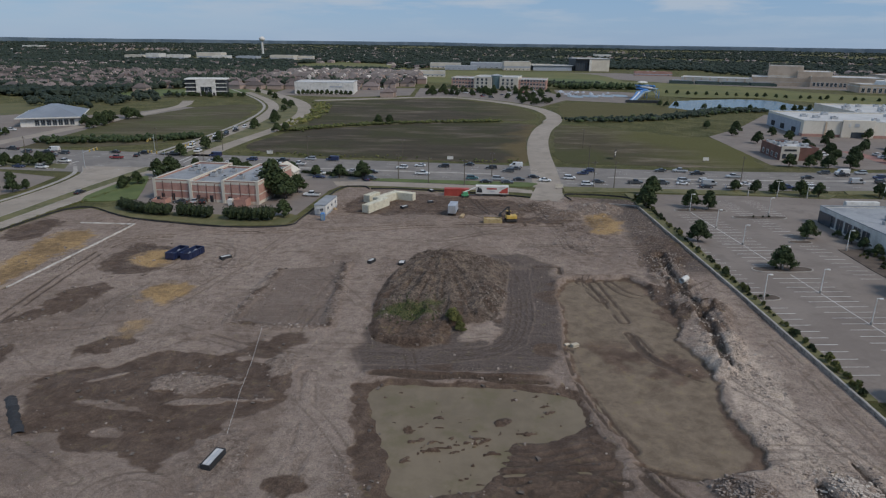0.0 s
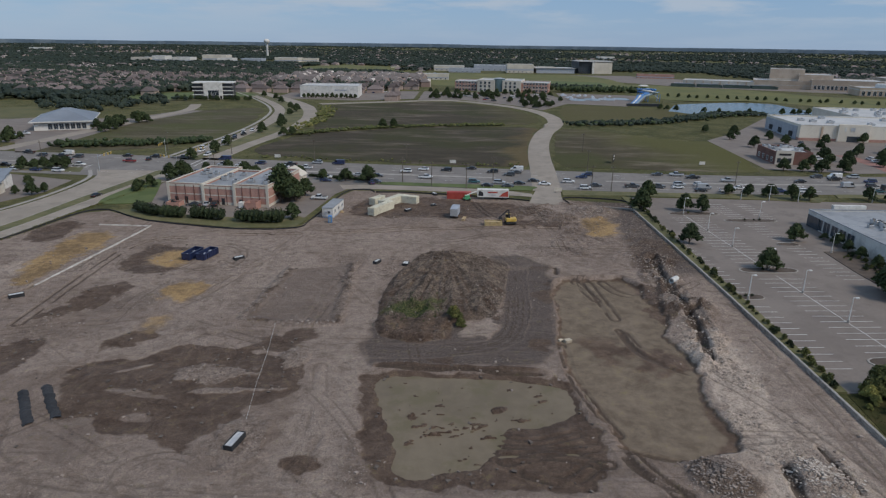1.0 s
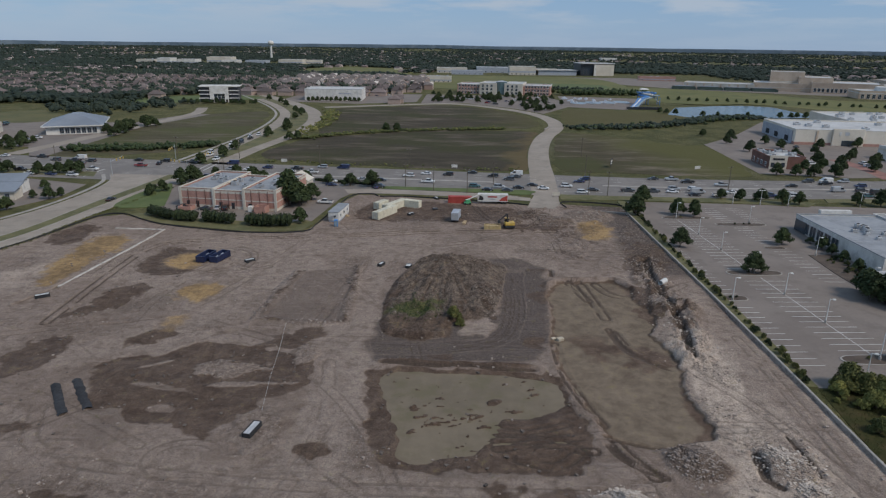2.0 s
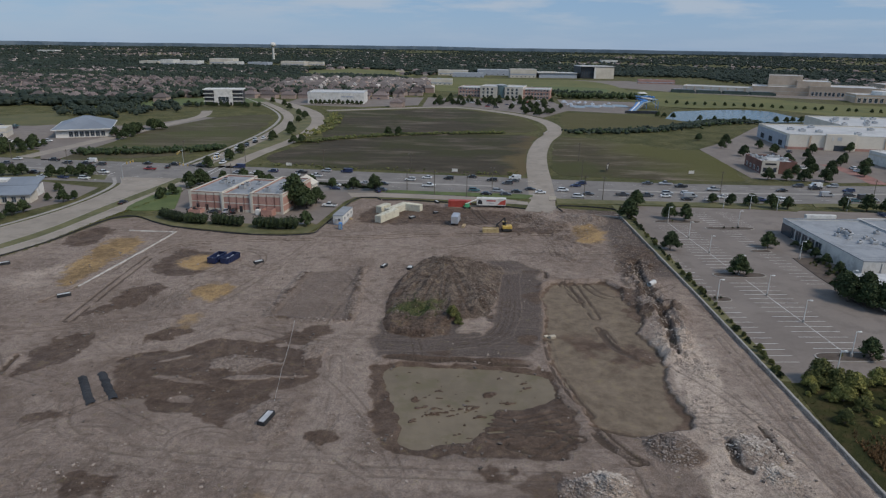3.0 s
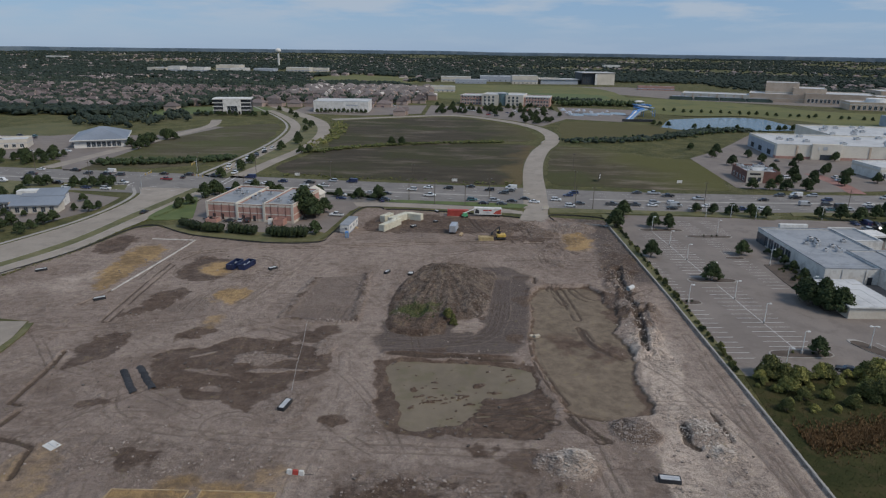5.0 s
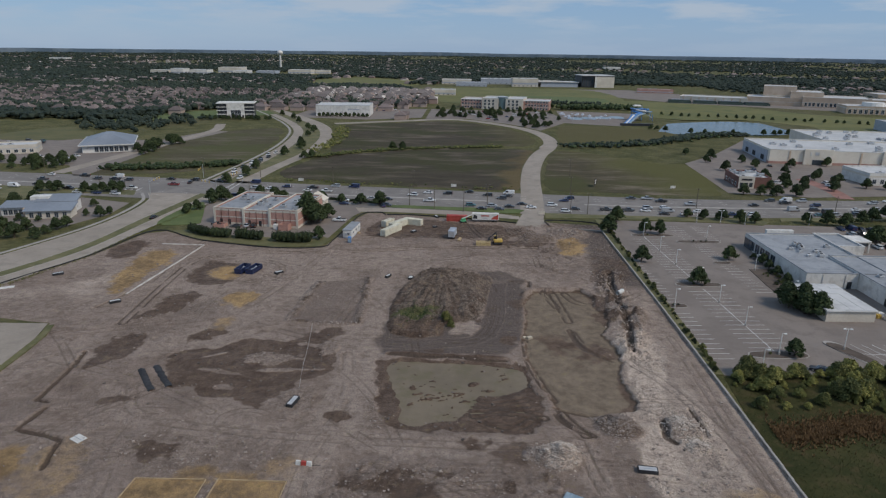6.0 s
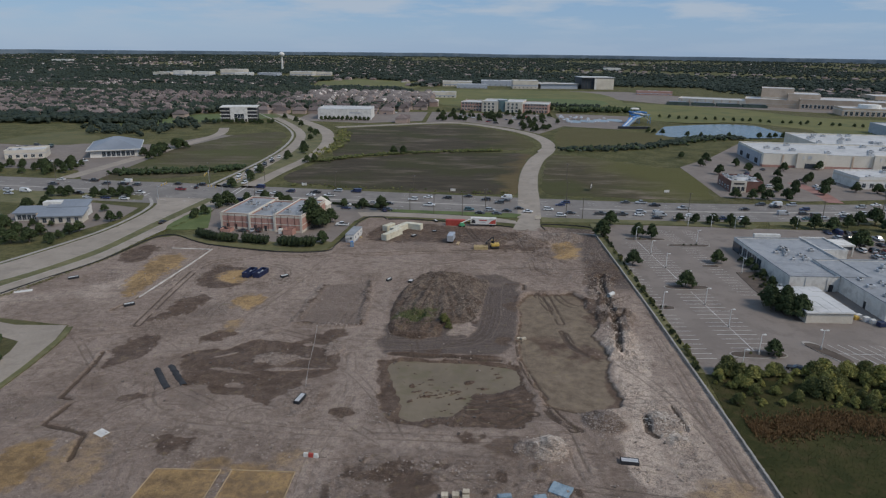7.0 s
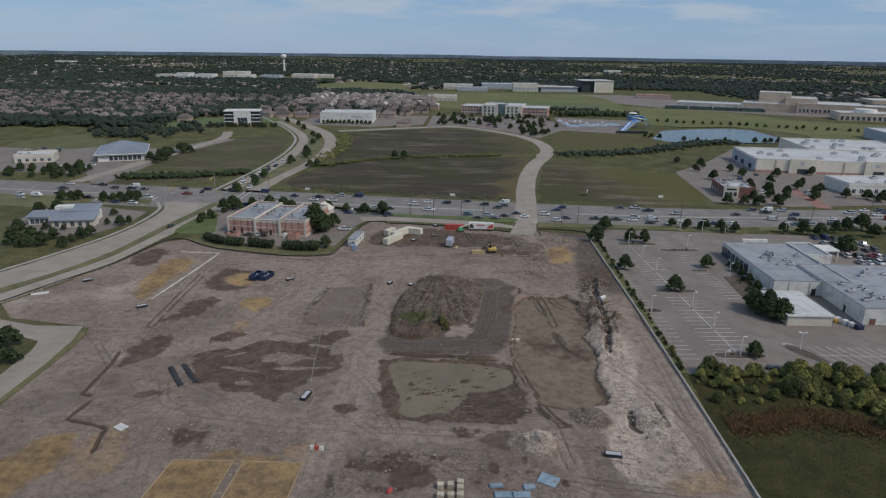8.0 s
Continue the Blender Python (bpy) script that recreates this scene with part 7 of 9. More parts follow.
for x, y, s in ((77.3, 150, 1.0), (84.0, 101, 0.85), (65.2, 171.5, 0.98), (61.2, 207, 1.25), (68.5, 226, 1.0), (76.2, 209, 1.0), (81.5, 207.5, 0.95), (97, 176, 0.9),
                (98.2, 136.0, 1.2), (100.6, 131, 1.35), (97.0, 132.0, 1.1), (102.8, 127.0, 1.1), (99.6, 128.0, 1.05)):
    plant(OAKS, x, y, s, 0.15)
for x, y, s in ((106.5, 153, 0.75), (107, 161, 0.6), (106.8, 166.5, 0.6), (107, 172, 0.7), (106.5, 178, 0.5), (101.7, 236, 0.9), (108, 233, 1.0), (115.4, 232, 1.0), (122, 229, 1.05), (127.8, 227.5, 0.9), (150.3, 229.5, 1.1),
                (158.6, 228.3, 1.15), (164.5, 225, 1.2), (161, 198, 1.5), (166, 206, 1.3), (175, 232, 1.0), (182, 236, 1.3), (190.3, 238, 1.5), (188.3, 225, 1.3), (200, 232, 1.2), (205, 222, 1.3)):
    plant(SMALL, x, y, s, 0.15)
for x, y in ((162.4, 386.7), (164, 356.6), (187, 389.5), (188, 371), (212, 373.5), (238, 380), (146.8, 287), (155.6, 287), (163, 285), (173, 286), (166, 300), (172, 318), (176, 330), (184, 322), (190, 312),
             (205, 330), (214, 322), (222, 309), (232, 306), (242, 308), (236, 300), (250, 304), (212, 340), (198, 352), (178, 306), (183, 298), (206, 312), (200, 300), (262, 310)):
    plant(SMALL, x, y, 1.15, 0.05, 1)
for x, y in ((-207, 260.5), (-203, 261.5), (-199.5, 262.5), (-184.4, 260), (-180, 261), (-176.4, 262), (-172, 263), (-168.4, 264)):
    plant(SMALL, x, y, 1.05, 0.05, 2)
for x, y, s in ((-158.4, 216, 0.65), (-151.5, 214.6, 0.9), (-150.2, 220, 0.7), (-157.9, 182, 0.8), (-158.1, 188, 0.8), (-157, 193.6, 0.95), (-155.7, 198, 0.9), (-172, 180, 1.1), (-166, 182, 1.1), (-168, 192, 1.1), (-176, 190, 1.2), (-180, 184, 1.2),
                (-186, 196, 1.2), (-190, 202, 1.1), (-188, 232, 1.2), (-194, 236, 1.2), (-199, 230, 1.2), (-176, 232, 0.8), (-164, 232, 0.8), (-180, 205, 0.7), (-172, 205, 0.6)):
    plant(SMALL, x, y, s, 0.05, 3)
for x, y, s in ((-115, 244.5, 1.2), (-113.8, 253, 1.3), (-110, 249, 1.1), (-104.7, 256, 1.1), (-95.5, 256, 1.1), (-87.6, 253, 1.25), (-84, 255, 1.0), (-64.3, 249, 1.1), (-55.1, 250, 0.95), (-45.5, 247.5, 1.1), (-36.3, 246, 1.25), (-118, 224, 0.8), (-116, 230, 0.9)):
    plant(SMALL, x, y, s, 0.05, 4)
for x, y, s in ((-61.5, 211.5, 1.75), (-57.5, 213, 1.4), (-55.6, 221, 1.0), (-59.5, 218, 1.2), (-52.3, 189.5, 0.95)):
    plant(OAKS, x, y, s, 0.1, 5)
# street trees in the northern median and the side of the fields
for k in range(0, len(N_M1) - 12, 3):
    a, b = N_M1[k], N_M2[k]
    if (k // 3) % 4 != 3:
        f = 0.35 + 0.3 * ((k // 3) % 2)
        plant(SMALL, a[0] + f * (b[0] - a[0]), a[1] + f * (b[1] - a[1]), 1.15, 0.1, 6)
for x, y in ((-50, 417), (-43, 418.5), (-103, 372), (-99, 376), (-120, 430), (160, 420), (172, 405)):
    plant(SMALL, x, y, 1.2, 0, 7)
# rows round the office lots and along the lake
rs = random.Random(77)
for k in range(120):
    x, y = -36 + 135 * rs.random(), 560 + 185 * rs.random()
    if inside_by(np.array([x]), np.array([y]), [(-40, 628), (5, 636), (48, 592), (68, 550), (106, 626), (98, 735), (-40, 742)])[0] > 1:
        plant(SMALL, x, y, 1.05, 0, 8)
for k in range(26):
    plant(SMALL, 228 + 9.0 * k + rs.uniform(-2, 2), 712 - 3.2 * k + rs.uniform(-5, 5), 0.8, 0, 9)
for k in range(12):
    plant(SMALL, -152 + 4.6 * k, 634 + rs.uniform(-2, 1), 0.9, 0, 10)
for k in range(16):
    plant(SMALL, -258 + 4.4 * k, 586 + rs.uniform(-5, 6) + 0.2 * k, 0.95, 0, 11)
for k in range(14):
    plant(SMALL, -222 + 14 * rs.random(), 372 + 70 * rs.random(), 1.35, 0, 12)
for k in range(26):
    plant(SMALL, -282 + 44 * rs.random(), 314 + 34 * rs.random(), rs.uniform(0.8, 1.3), 0, 13)
for x, y in ((205, 547), (216, 543), (240, 541), (268, 543), (276, 541), (283, 545), (290, 544), (186, 560), (180, 566), (176, 571)):
    plant(SMALL, x, y, 1.0, 0, 14)


# hedges round the brick building's lot
def hedge(x0, y0, x1, y1, h=1.9, wid=1.6, seed=0):
    n = max(3, int(math.hypot(x1 - x0, y1 - y0) / 1.5))
    rr = random.Random(seed)
    lobes = [(0 + (x1 - x0) * (k + 0.5) / n, (y1 - y0) * (k + 0.5) / n, h * 0.5, 1.2, wid * 0.6, h * rr.uniform(0.48, 0.62)) for k in range(n)]
    t = thing("hedge", "long clipped dark green hedge beside the lot", "hedge", pose(x0, y0, 0.1), "hedges by the brick building")
    part("leaves", crown_mesh(lobes, 210 * n, 0.26, seed, 0.9), M_LEAF_DARK, t)


for k, (a, b, c, d, h) in enumerate(((-105, 196, -95, 190, 3.0), (-94, 190, -86, 188.6, 3.2), (-84, 189, -73, 186.5, 3.3), (-69, 186, -60, 184.6, 3.4), (-60, 184.4, -54, 185.2, 3.8), (-122, 236, -118, 222, 1.6), (-62, 256, -36, 249.5, 0.9))):
    hedge(a, b, c, d, h * (1.12 if k < 5 else 1), 4.6 if k < 5 else 2.4, 300 + k)

# shrubs of the planted strip beside the wall
for k in range(100):
    y = 91 + k * 1.36 + rs.uniform(-0.8, 0.8)
    if rs.random() < 0.9:
        plant(BUSH, 62.0 + rs.uniform(-0.5, 0.5), y, rs.choice((0.35, 0.45, 0.55, 0.7, 0.95)), 0.25, 15)
for u, v in ((-2, 0.2), (2.5, -0.2), (-1.5, 48.6), (2, 48.4), (-14.5, 31), (-13, 31.2), (17, 95.5), (20, 95.4), (22, 95.6), (2, 104)):
    x, y = lot(u, v)
    plant(BUSH, x, y, 0.45, 0.2, 16)
for k in range(26):
    plant(BUSH, 105.5 + rs.uniform(-3.5, 2), 132 + 32 * rs.random(), rs.uniform(0.4, 0.8), 0.15, 17)

# the overgrown lot south of the parking lot
M_ROUGH = surface("rough_grass", (0.030, 0.034, 0.013), (0.052, 0.050, 0.020), 0.95, 0.1, 1.3, 0.5, 0.1, stain=(0.066, 0.053, 0.026))
M_ROUGH.node_tree.nodes["Principled BSDF"].inputs["Specular IOR Level"].default_value = 0.08
structure("wild_lot", prism([(61.2, 12), (175, 12), (175, 93), (90, 90.5), (62.8, 89.5), (61.2, 70)], -0.2, 0.05), M_ROUGH,
          "overgrown dark grassy lot", "field")
for k in range(170):
    x, y = 63.2 + 60 * rs.random(), 91 - 15 * rs.random() ** 1.4
    plant(WILD, x, y, rs.choice((0.2, 0.28, 0.36, 0.45, 0.55, 0.72, 0.9)) * (1.0 if y > 80 else 0.75), 0, 18)
for k in range(14):
    plant(WILD, 92 + 30 * rs.random(), 66 + 14 * rs.random(), rs.uniform(0.5, 0.9), 0, 19)


def tufts(name, label, xs, ys, zs, size, material, seed, category="grass"):
    r = np.random.RandomState(seed)
    n = len(xs)
    a = r.uniform(0, 6.28, (n, 5))
    lean = r.uniform(0.2, 0.9, (n, 5))
    hgt = size * r.uniform(0.5, 1.3, (n, 5))
    cx, cy, cz = (np.repeat(np.asarray(v, float)[:, None], 5, 1) for v in (xs, ys, zs))
    wid = 0.16 * hgt
    p0 = np.stack([cx - wid * np.sin(a), cy + wid * np.cos(a), cz - 0.05], -1)
    p1 = np.stack([cx + wid * np.sin(a), cy - wid * np.cos(a), cz - 0.05], -1)
    p2 = np.stack([cx + lean * hgt * np.cos(a), cy + lean * hgt * np.sin(a), cz + hgt], -1)
    V = np.stack([p0, p1, p2], 2).reshape(-1, 3)
    return tagged(part(name, raw_mesh(name, V, np.arange(len(V)).reshape(-1, 3)), material), label, category, kind="stuff")


r = np.random.RandomState(5)
tx, ty = r.uniform(61.4, 120, 9000), r.uniform(36, 90, 9000)
tufts("rough_grass", "tall uneven grass of the overgrown lot", tx, ty, np.full(9000, 0.05), 0.22, leaf_material("rough_blades", (0.052, 0.058, 0.022), (0.090, 0.088, 0.035)), 6)
k = 5200
bx = r.uniform(64, 112, k)
by = 69 - 0.02 * (bx - 64) * 2 + 2.2 * np.sin(bx / 6) + r.normal(0, 2.3, k)
tufts("dead_weeds", "band of dead reddish brown weeds", bx, by, np.full(k, 0.05), 0.6, leaf_material("dead_weed_leaves", (0.090, 0.055, 0.028), (0.150, 0.092, 0.045)), 8)
mx, my = r.normal(-9.5, 2.8, 300), r.normal(119, 2.8, 300)
tufts("green_weeds", "bright green weeds on the spoil mound", mx, my, ground_height(mx, my), 0.34, M_WEED, 9)
for x, y, k in ((-1.2, 114.6, 0.62), (0.2, 112.6, 0.45)):
    plant([WILD[1]], x, y, k, float(ground_height(x, y)[0]) - 0.3, 20)
ex, ey = np.full(1800, 0.0), r.uniform(0, 1, 1800)
k = (ey * (len(B_OUT) - 1)).astype(int)
vx = np.array([B_OUT[i][0] for i in k]) + r.uniform(0.4, 2.4, 1800)
vy = np.array([B_OUT[i][1] for i in k]) + r.uniform(-2, 2, 1800)
tufts("verge_grass", "rough grass along the avenue", vx, vy, np.full(1800, 0.0), 0.4, M_LEAF_SHRUB, 10)
for x, y, s in ((-110.6, 84, 1.1), (-111.5, 75, 0.9), (-117, 93, 1.2), (-122, 91, 1.3)):
    plant(SMALL, x, y, s, 0, 21)


# ---------------------------------------------------------------- brush and woods, too many to count
ICO = bmesh.new()
bmesh.ops.create_icosphere(ICO, subdivisions=1, radius=1.0)
ico_v = np.array([v.co for v in ICO.verts])
ico_f = np.array([[v.index for v in f.verts] for f in ICO.faces])
ICO.free()


def woods(name, label, xs, ys, zs, radius, height, lobes, seed, material, category="trees"):
    """Crowns of several ragged lobes each, all in one mesh."""
    r = np.random.RandomState(seed)
    n, m = len(xs), len(ico_v)
    off = r.normal(0, 0.42, (n, lobes, 3)) * np.array([1, 1, 0.5])
    size = r.uniform(0.5, 0.8, (n, lobes, 1, 1)) if lobes > 1 else np.ones((n, 1, 1, 1))
    jig = r.uniform(0.68, 1.25, (n, lobes, m, 1))
    rad = (radius * r.uniform(0.7, 1.3, n))[:, None, None]
    hgt = (height * r.uniform(0.75, 1.25, n))[:, None, None]
    unit = off[:, :, None, :] + ico_v[None, None] * size * jig
    V = np.stack([np.asarray(xs)[:, None, None] + unit[..., 0] * rad, np.asarray(ys)[:, None, None] + unit[..., 1] * rad,
                  np.asarray(zs)[:, None, None] + hgt * (0.5 + 0.5 * unit[..., 2])], -1).reshape(-1, 3)
    F = (ico_f[None] + (np.arange(n * lobes) * m)[:, None, None]).reshape(-1, 3)
    return tagged(part(name, raw_mesh(name, V, F), material), label, category, kind="stuff")


def keep_off(x, y, outlines, margin=3.0):
    ok = np.ones(len(x), bool)
    for c in outlines:
        ok &= inside_by(x, y, c) < -margin
    return ok


# brush along the creek and the fields' edges
def along(line, n, spread, seed):
    r = np.random.RandomState(seed)
    t = r.uniform(0, len(line) - 1.001, n)
    i, f = t.astype(int), t % 1
    p = np.array(line)
    q = p[i] * (1 - f[:, None]) + p[i + 1] * f[:, None]
    return q[:, 0] + r.normal(0, spread, n), q[:, 1] + r.normal(0, spread, n)


CREEK = [(-99, 375), (-75, 398), (-49, 416), (0, 432), (30, 437)]
CREEK_E = [(80, 448), (110, 455), (143, 467), (172, 490), (195, 514), (215, 530), (250, 536)]
for k, (line, n, spread, rad, hgt, seed, mat) in enumerate(((CREEK, 420, 2.2, 1.2, 1.8, 1, M_LEAF_SHRUB), (CREEK_E, 560, 4.5, 1.7, 3.0, 2, M_LEAF_HAZE), (CREEK_E, 150, 6.5, 1.6, 2.6, 3, M_LEAF), ([(-208, 322), (-180, 326), (-150, 336), (-141, 345)], 260, 3.0, 1.6, 3.0, 4, M_LEAF),
                                                            ([(-100, 300), (-60, 296), (0, 288), (26, 290)], 90, 2.0, 0.7, 0.8, 5, M_LEAF_SHRUB), ([(-104, 400), (-98, 440), (-102, 500), (-115, 550)], 170, 3.0, 1.2, 1.8, 6, M_LEAF_SHRUB), ([(62, 836), (120, 840), (185, 832)], 160, 3, 2.5, 5, 7, M_LEAF_HAZE), ([(110, 760), (160, 775), (215, 770)], 120, 5, 3.2, 7, 8, M_LEAF))):
    x, y = along(line, n, spread, 700 + k)
    woods("brush", "thick green brush along a field's edge", x, y, np.zeros(n), rad, hgt, 2, 800 + k, mat, "brush")

r = np.random.RandomState(91)
KEEP = [[(-430, 325), (-215, 290), (-60, 285), (110, 270), (420, 290), (460, 420), (560, 560), (560, 900), (450, 1000), (330, 1180), (300, 1370), (-150, 1240), (-60, 1000), (-50, 770), (-180, 730), (-240, 740), (-300, 660),
         (-340, 560), (-390, 520)], FIELDS[8][3]]
n = 20000
y = 560 + 1000 * r.rand(n)
x = r.uniform(-0.8, 0.8, n) * (y + 80)
dens = fbm(x, y, 160, 3, 70)
ok = keep_off(x, y, KEEP) & (r.rand(n) < 0.78 * ease(0.25, 0.55, dens) + 0.20) & ~((x > -60) & (x < 480) & (y < 1380))
x, y = x[ok], y[ok]
woods("suburban_trees", "dense dark green trees among suburban houses", x, y, far_rise(x, y), 5.0, 7.0, 3, 92, M_LEAF_HAZE)
n = 9000
y = 640 + 520 * r.rand(n)
x = r.uniform(-0.85, -0.05, n) * (y + 80)
ok = keep_off(x, y, KEEP) & (r.rand(n) < 0.35 + 0.5 * ease(0.35, 0.6, fbm(x, y, 90, 3, 71)))
x, y = x[ok], y[ok]
woods("garden_trees", "dark garden trees between the suburban houses", x, y, far_rise(x, y), 3.4, 7.6, 2, 96, M_LEAF_HAZE)
n = 34000
y = 1350 + 3450 * r.rand(n) ** 1.15
x = r.uniform(-0.8, 0.8, n) * (y + 80)
dens = fbm(x, y, 500, 3, 75)
ok = keep_off(x, y, KEEP) & (r.rand(n) < ease(0.33, 0.50, dens) + 0.10) & ~((x > -800) & (x < -330) & (y > 1470) & (y < 1760))
x, y = x[ok], y[ok]
woods("distant_woods", "far dark tree cover reaching the skyline", x, y, far_rise(x, y), 6.2, 8.0, 2, 93, M_LEAF_HAZE)
x, y = along([(-520, 612), (-430, 606), (-350, 585), (-300, 566)], 330, 4, 94)
woods("hedgerow", "dark belt of trees before the suburb", x, y, np.zeros(330), 2.6, 4.4, 3, 95, M_LEAF_HAZE)
x, y = along([(-335, 700), (-290, 720), (-258, 740), (-300, 800), (-245, 860)], 240, 12, 96)
woods("roadside_trees", "dark trees beside the northern road", x, y, np.zeros(240), 4.2, 8.0, 3, 97, M_LEAF_HAZE)
x, y = along([(-335, 545), (-300, 500), (-262, 560), (-330, 620)], 130, 12, 98)
woods("lawn_trees", "scattered trees round the office lawns", x, y, np.zeros(130), 3.0, 5.6, 3, 99, M_LEAF_HAZE)

# ---------------------------------------------------------------- vehicles


def side_loft(profile, half, tuck=0.12):
    """A body from a side profile of (x, z), a little narrower at the top."""
    bm = bmesh.new()
    zs = [z for _, z in profile]
    lo, hi = min(zs), max(zs)
    L, R = ([bm.verts.new((x, s * (half - tuck * ((z - lo) / (hi - lo)) ** 2), z)) for x, z in profile] for s in (1, -1))
    bm.faces.new(L[::-1])
    bm.faces.new(R)
    n = len(profile)
    for k in range(n):
        bm.faces.new((L[k], L[(k + 1) % n], R[(k + 1) % n], R[k]))
    bmesh.ops.recalc_face_normals(bm, faces=bm.faces[:])
    bmesh.ops.bevel(bm, geom=bm.edges[:], offset=0.04, segments=1, affect="EDGES")
    return bm


def make_vehicle(name, label, kind, group):
    """Facing +x. Kinds: sedan, suv, pickup, van."""
    L, W = {"sedan": (4.7, 1.82), "suv": (4.8, 1.95), "pickup": (5.7, 2.0), "van": (5.6, 2.05)}[kind]
    f, r = L / 2, -L / 2
    v = thing(name, label, "car" if kind in ("sedan", "suv") else kind, pose(0, -400, 0), group)
    if kind == "sedan":
        prof = [(r, 0.35), (f, 0.32), (f, 0.62), (f - 0.3, 0.78), (f - 1.3, 0.92), (r + 0.9, 0.98), (r + 0.1, 0.92), (r, 0.7)]
        cab, roof = [(f - 1.35, 0.92), (f - 2.1, 1.40), (r + 1.5, 1.42), (r + 0.75, 0.98)], (r + 1.45, f - 2.12, 1.40)
    elif kind == "suv":
        prof = [(r, 0.4), (f, 0.38), (f, 0.8), (f - 0.25, 0.95), (f - 1.15, 1.05), (r + 0.1, 1.1), (r, 0.9)]
        cab, roof = [(f - 1.2, 1.05), (f - 1.85, 1.66), (r + 0.45, 1.7), (r + 0.12, 1.1)], (r + 0.42, f - 1.88, 1.67)
    elif kind == "pickup":
        prof = [(r, 0.5), (f, 0.45), (f, 0.95), (f - 0.2, 1.08), (f - 1.4, 1.15), (r + 2.1, 1.15), (r + 2.1, 1.12), (r, 1.12)]
        cab, roof = [(f - 1.45, 1.14), (f - 2.05, 1.80), (r + 2.3, 1.82), (r + 2.1, 1.14)], (r + 2.28, f - 2.08, 1.80)
    else:
        prof = [(r, 0.4), (f, 0.4), (f, 1.0), (f - 0.9, 1.25), (f - 1.5, 2.1), (r + 0.05, 2.2), (r, 1.0)]
        cab, roof = [(f - 0.95, 1.26), (f - 1.42, 1.95), (f - 2.4, 1.98), (f - 2.4, 1.26)], (r + 0.1, f - 1.6, 2.16)
    body = part("body", side_loft(prof, W / 2), M_PAINT, v)
    part("window_glass", side_loft(cab, W / 2 - (0.06 if kind != "van" else -0.02), 0.22 if kind != "van" else 0.0), M_CARGLASS, v)
    x0, x1, z = roof
    part("roof", boxes((x0, x1, -W / 2 + 0.26, W / 2 - 0.26, z - 0.02, z + 0.05), bevel=0.02), M_PAINT, v)
    if kind == "pickup":
        part("cargo_bed", boxes((r + 0.12, r + 2.0, -W / 2 + 0.18, W / 2 - 0.18, 1.08, 1.135)), M_RUBBER, v)
    tyre = ensure_mesh(tube((0, -0.11, 0), (0, 0.11, 0), 0.36, 0.36, 12), "tyre")
    rim = ensure_mesh(tube((0, -0.125, 0), (0, 0.125, 0), 0.21, 0.21, 8), "rim")
    for x in (f - 0.9, r + 0.95):
        for s in (1, -1):
            w = part("tyre", tyre, M_RUBBER, v)
            w.location = (x, s * (W / 2 - 0.1), 0.36)
            part("rim", rim, M_METAL, w)
    zl = prof[2][1]
    for s in (1, -1):
        y = s * (W / 2 - 0.32)
        part("headlight", boxes((f - 0.05, f + 0.03, y - 0.2, y + 0.2, zl - 0.14, zl)), M_WHITE, v)
        part("tail_light", boxes((r - 0.03, r + 0.05, y - 0.16, y + 0.16, zl - 0.02, zl + 0.16)), M_REDPAINT, v)
    return v


COLOURS = {"white": (0.72, 0.72, 0.71), "silver": (0.40, 0.42, 0.44), "black": (0.015, 0.015, 0.017), "dark grey": (0.06, 0.065, 0.07), "red": (0.28, 0.03, 0.03), "dark blue": (0.02, 0.035, 0.10), "teal": (0.05, 0.13, 0.14),
           "navy": (0.012, 0.022, 0.085)}
PROTO = {}
for kind in ("sedan", "suv", "pickup", "van"):
    PROTO[kind] = make_vehicle({"sedan": "sedan_car", "suv": "suv_car", "pickup": "pickup_truck", "van": "delivery_van"}[kind], "vehicle on the road", kind, "vehicles")


def drive(kind, colour, x, y, rz, where, z=0.06):
    src = PROTO[kind]
    m = pose(x, y, z, 0, 0, rz)
    if "set" in src:
        ob = copy_thing(src, m)
    else:
        src["set"] = 1
        ob = src
        ob.matrix_basis = m
    noun = {"sedan": "sedan car", "suv": "tall estate car", "pickup": "pickup truck", "van": "cargo van"}[kind]
    ob["label"] = f"{colour} {noun} {where}"
    for c in ob.children:
        if c.name.split(".")[0] in ("body", "roof"):
            c.color = (*COLOURS[colour], 1)
    return ob


rs = random.Random(8)
KINDS = ["sedan"] * 5 + ["suv"] * 5 + ["pickup"] * 2 + ["van"]
TONES = ["white"] * 5 + ["silver"] * 3 + ["black"] * 4 + ["dark grey"] * 3 + ["red", "dark blue", "teal"]
for lane, f, heading in ((0, 0.09, 0), (1, 0.23, 0), (2, 0.37, 0), (3, 0.63, 180), (4, 0.77, 180), (5, 0.91, 180)):
    x = -255 + 17 * rs.random()
    while x < 222:
        x += rs.choice((8, 10, 14, 20, 30, 44, 60))
        if -156 < x < -118 and rs.random() < 0.6:
            continue
        (ax, ay), (bx, by) = road_at(x, f), road_at(x + 3, f)
        drive(rs.choice(KINDS), rs.choice(TONES), ax, ay, heading + math.degrees(math.atan2(by - ay, bx - ax)), "in road traffic")
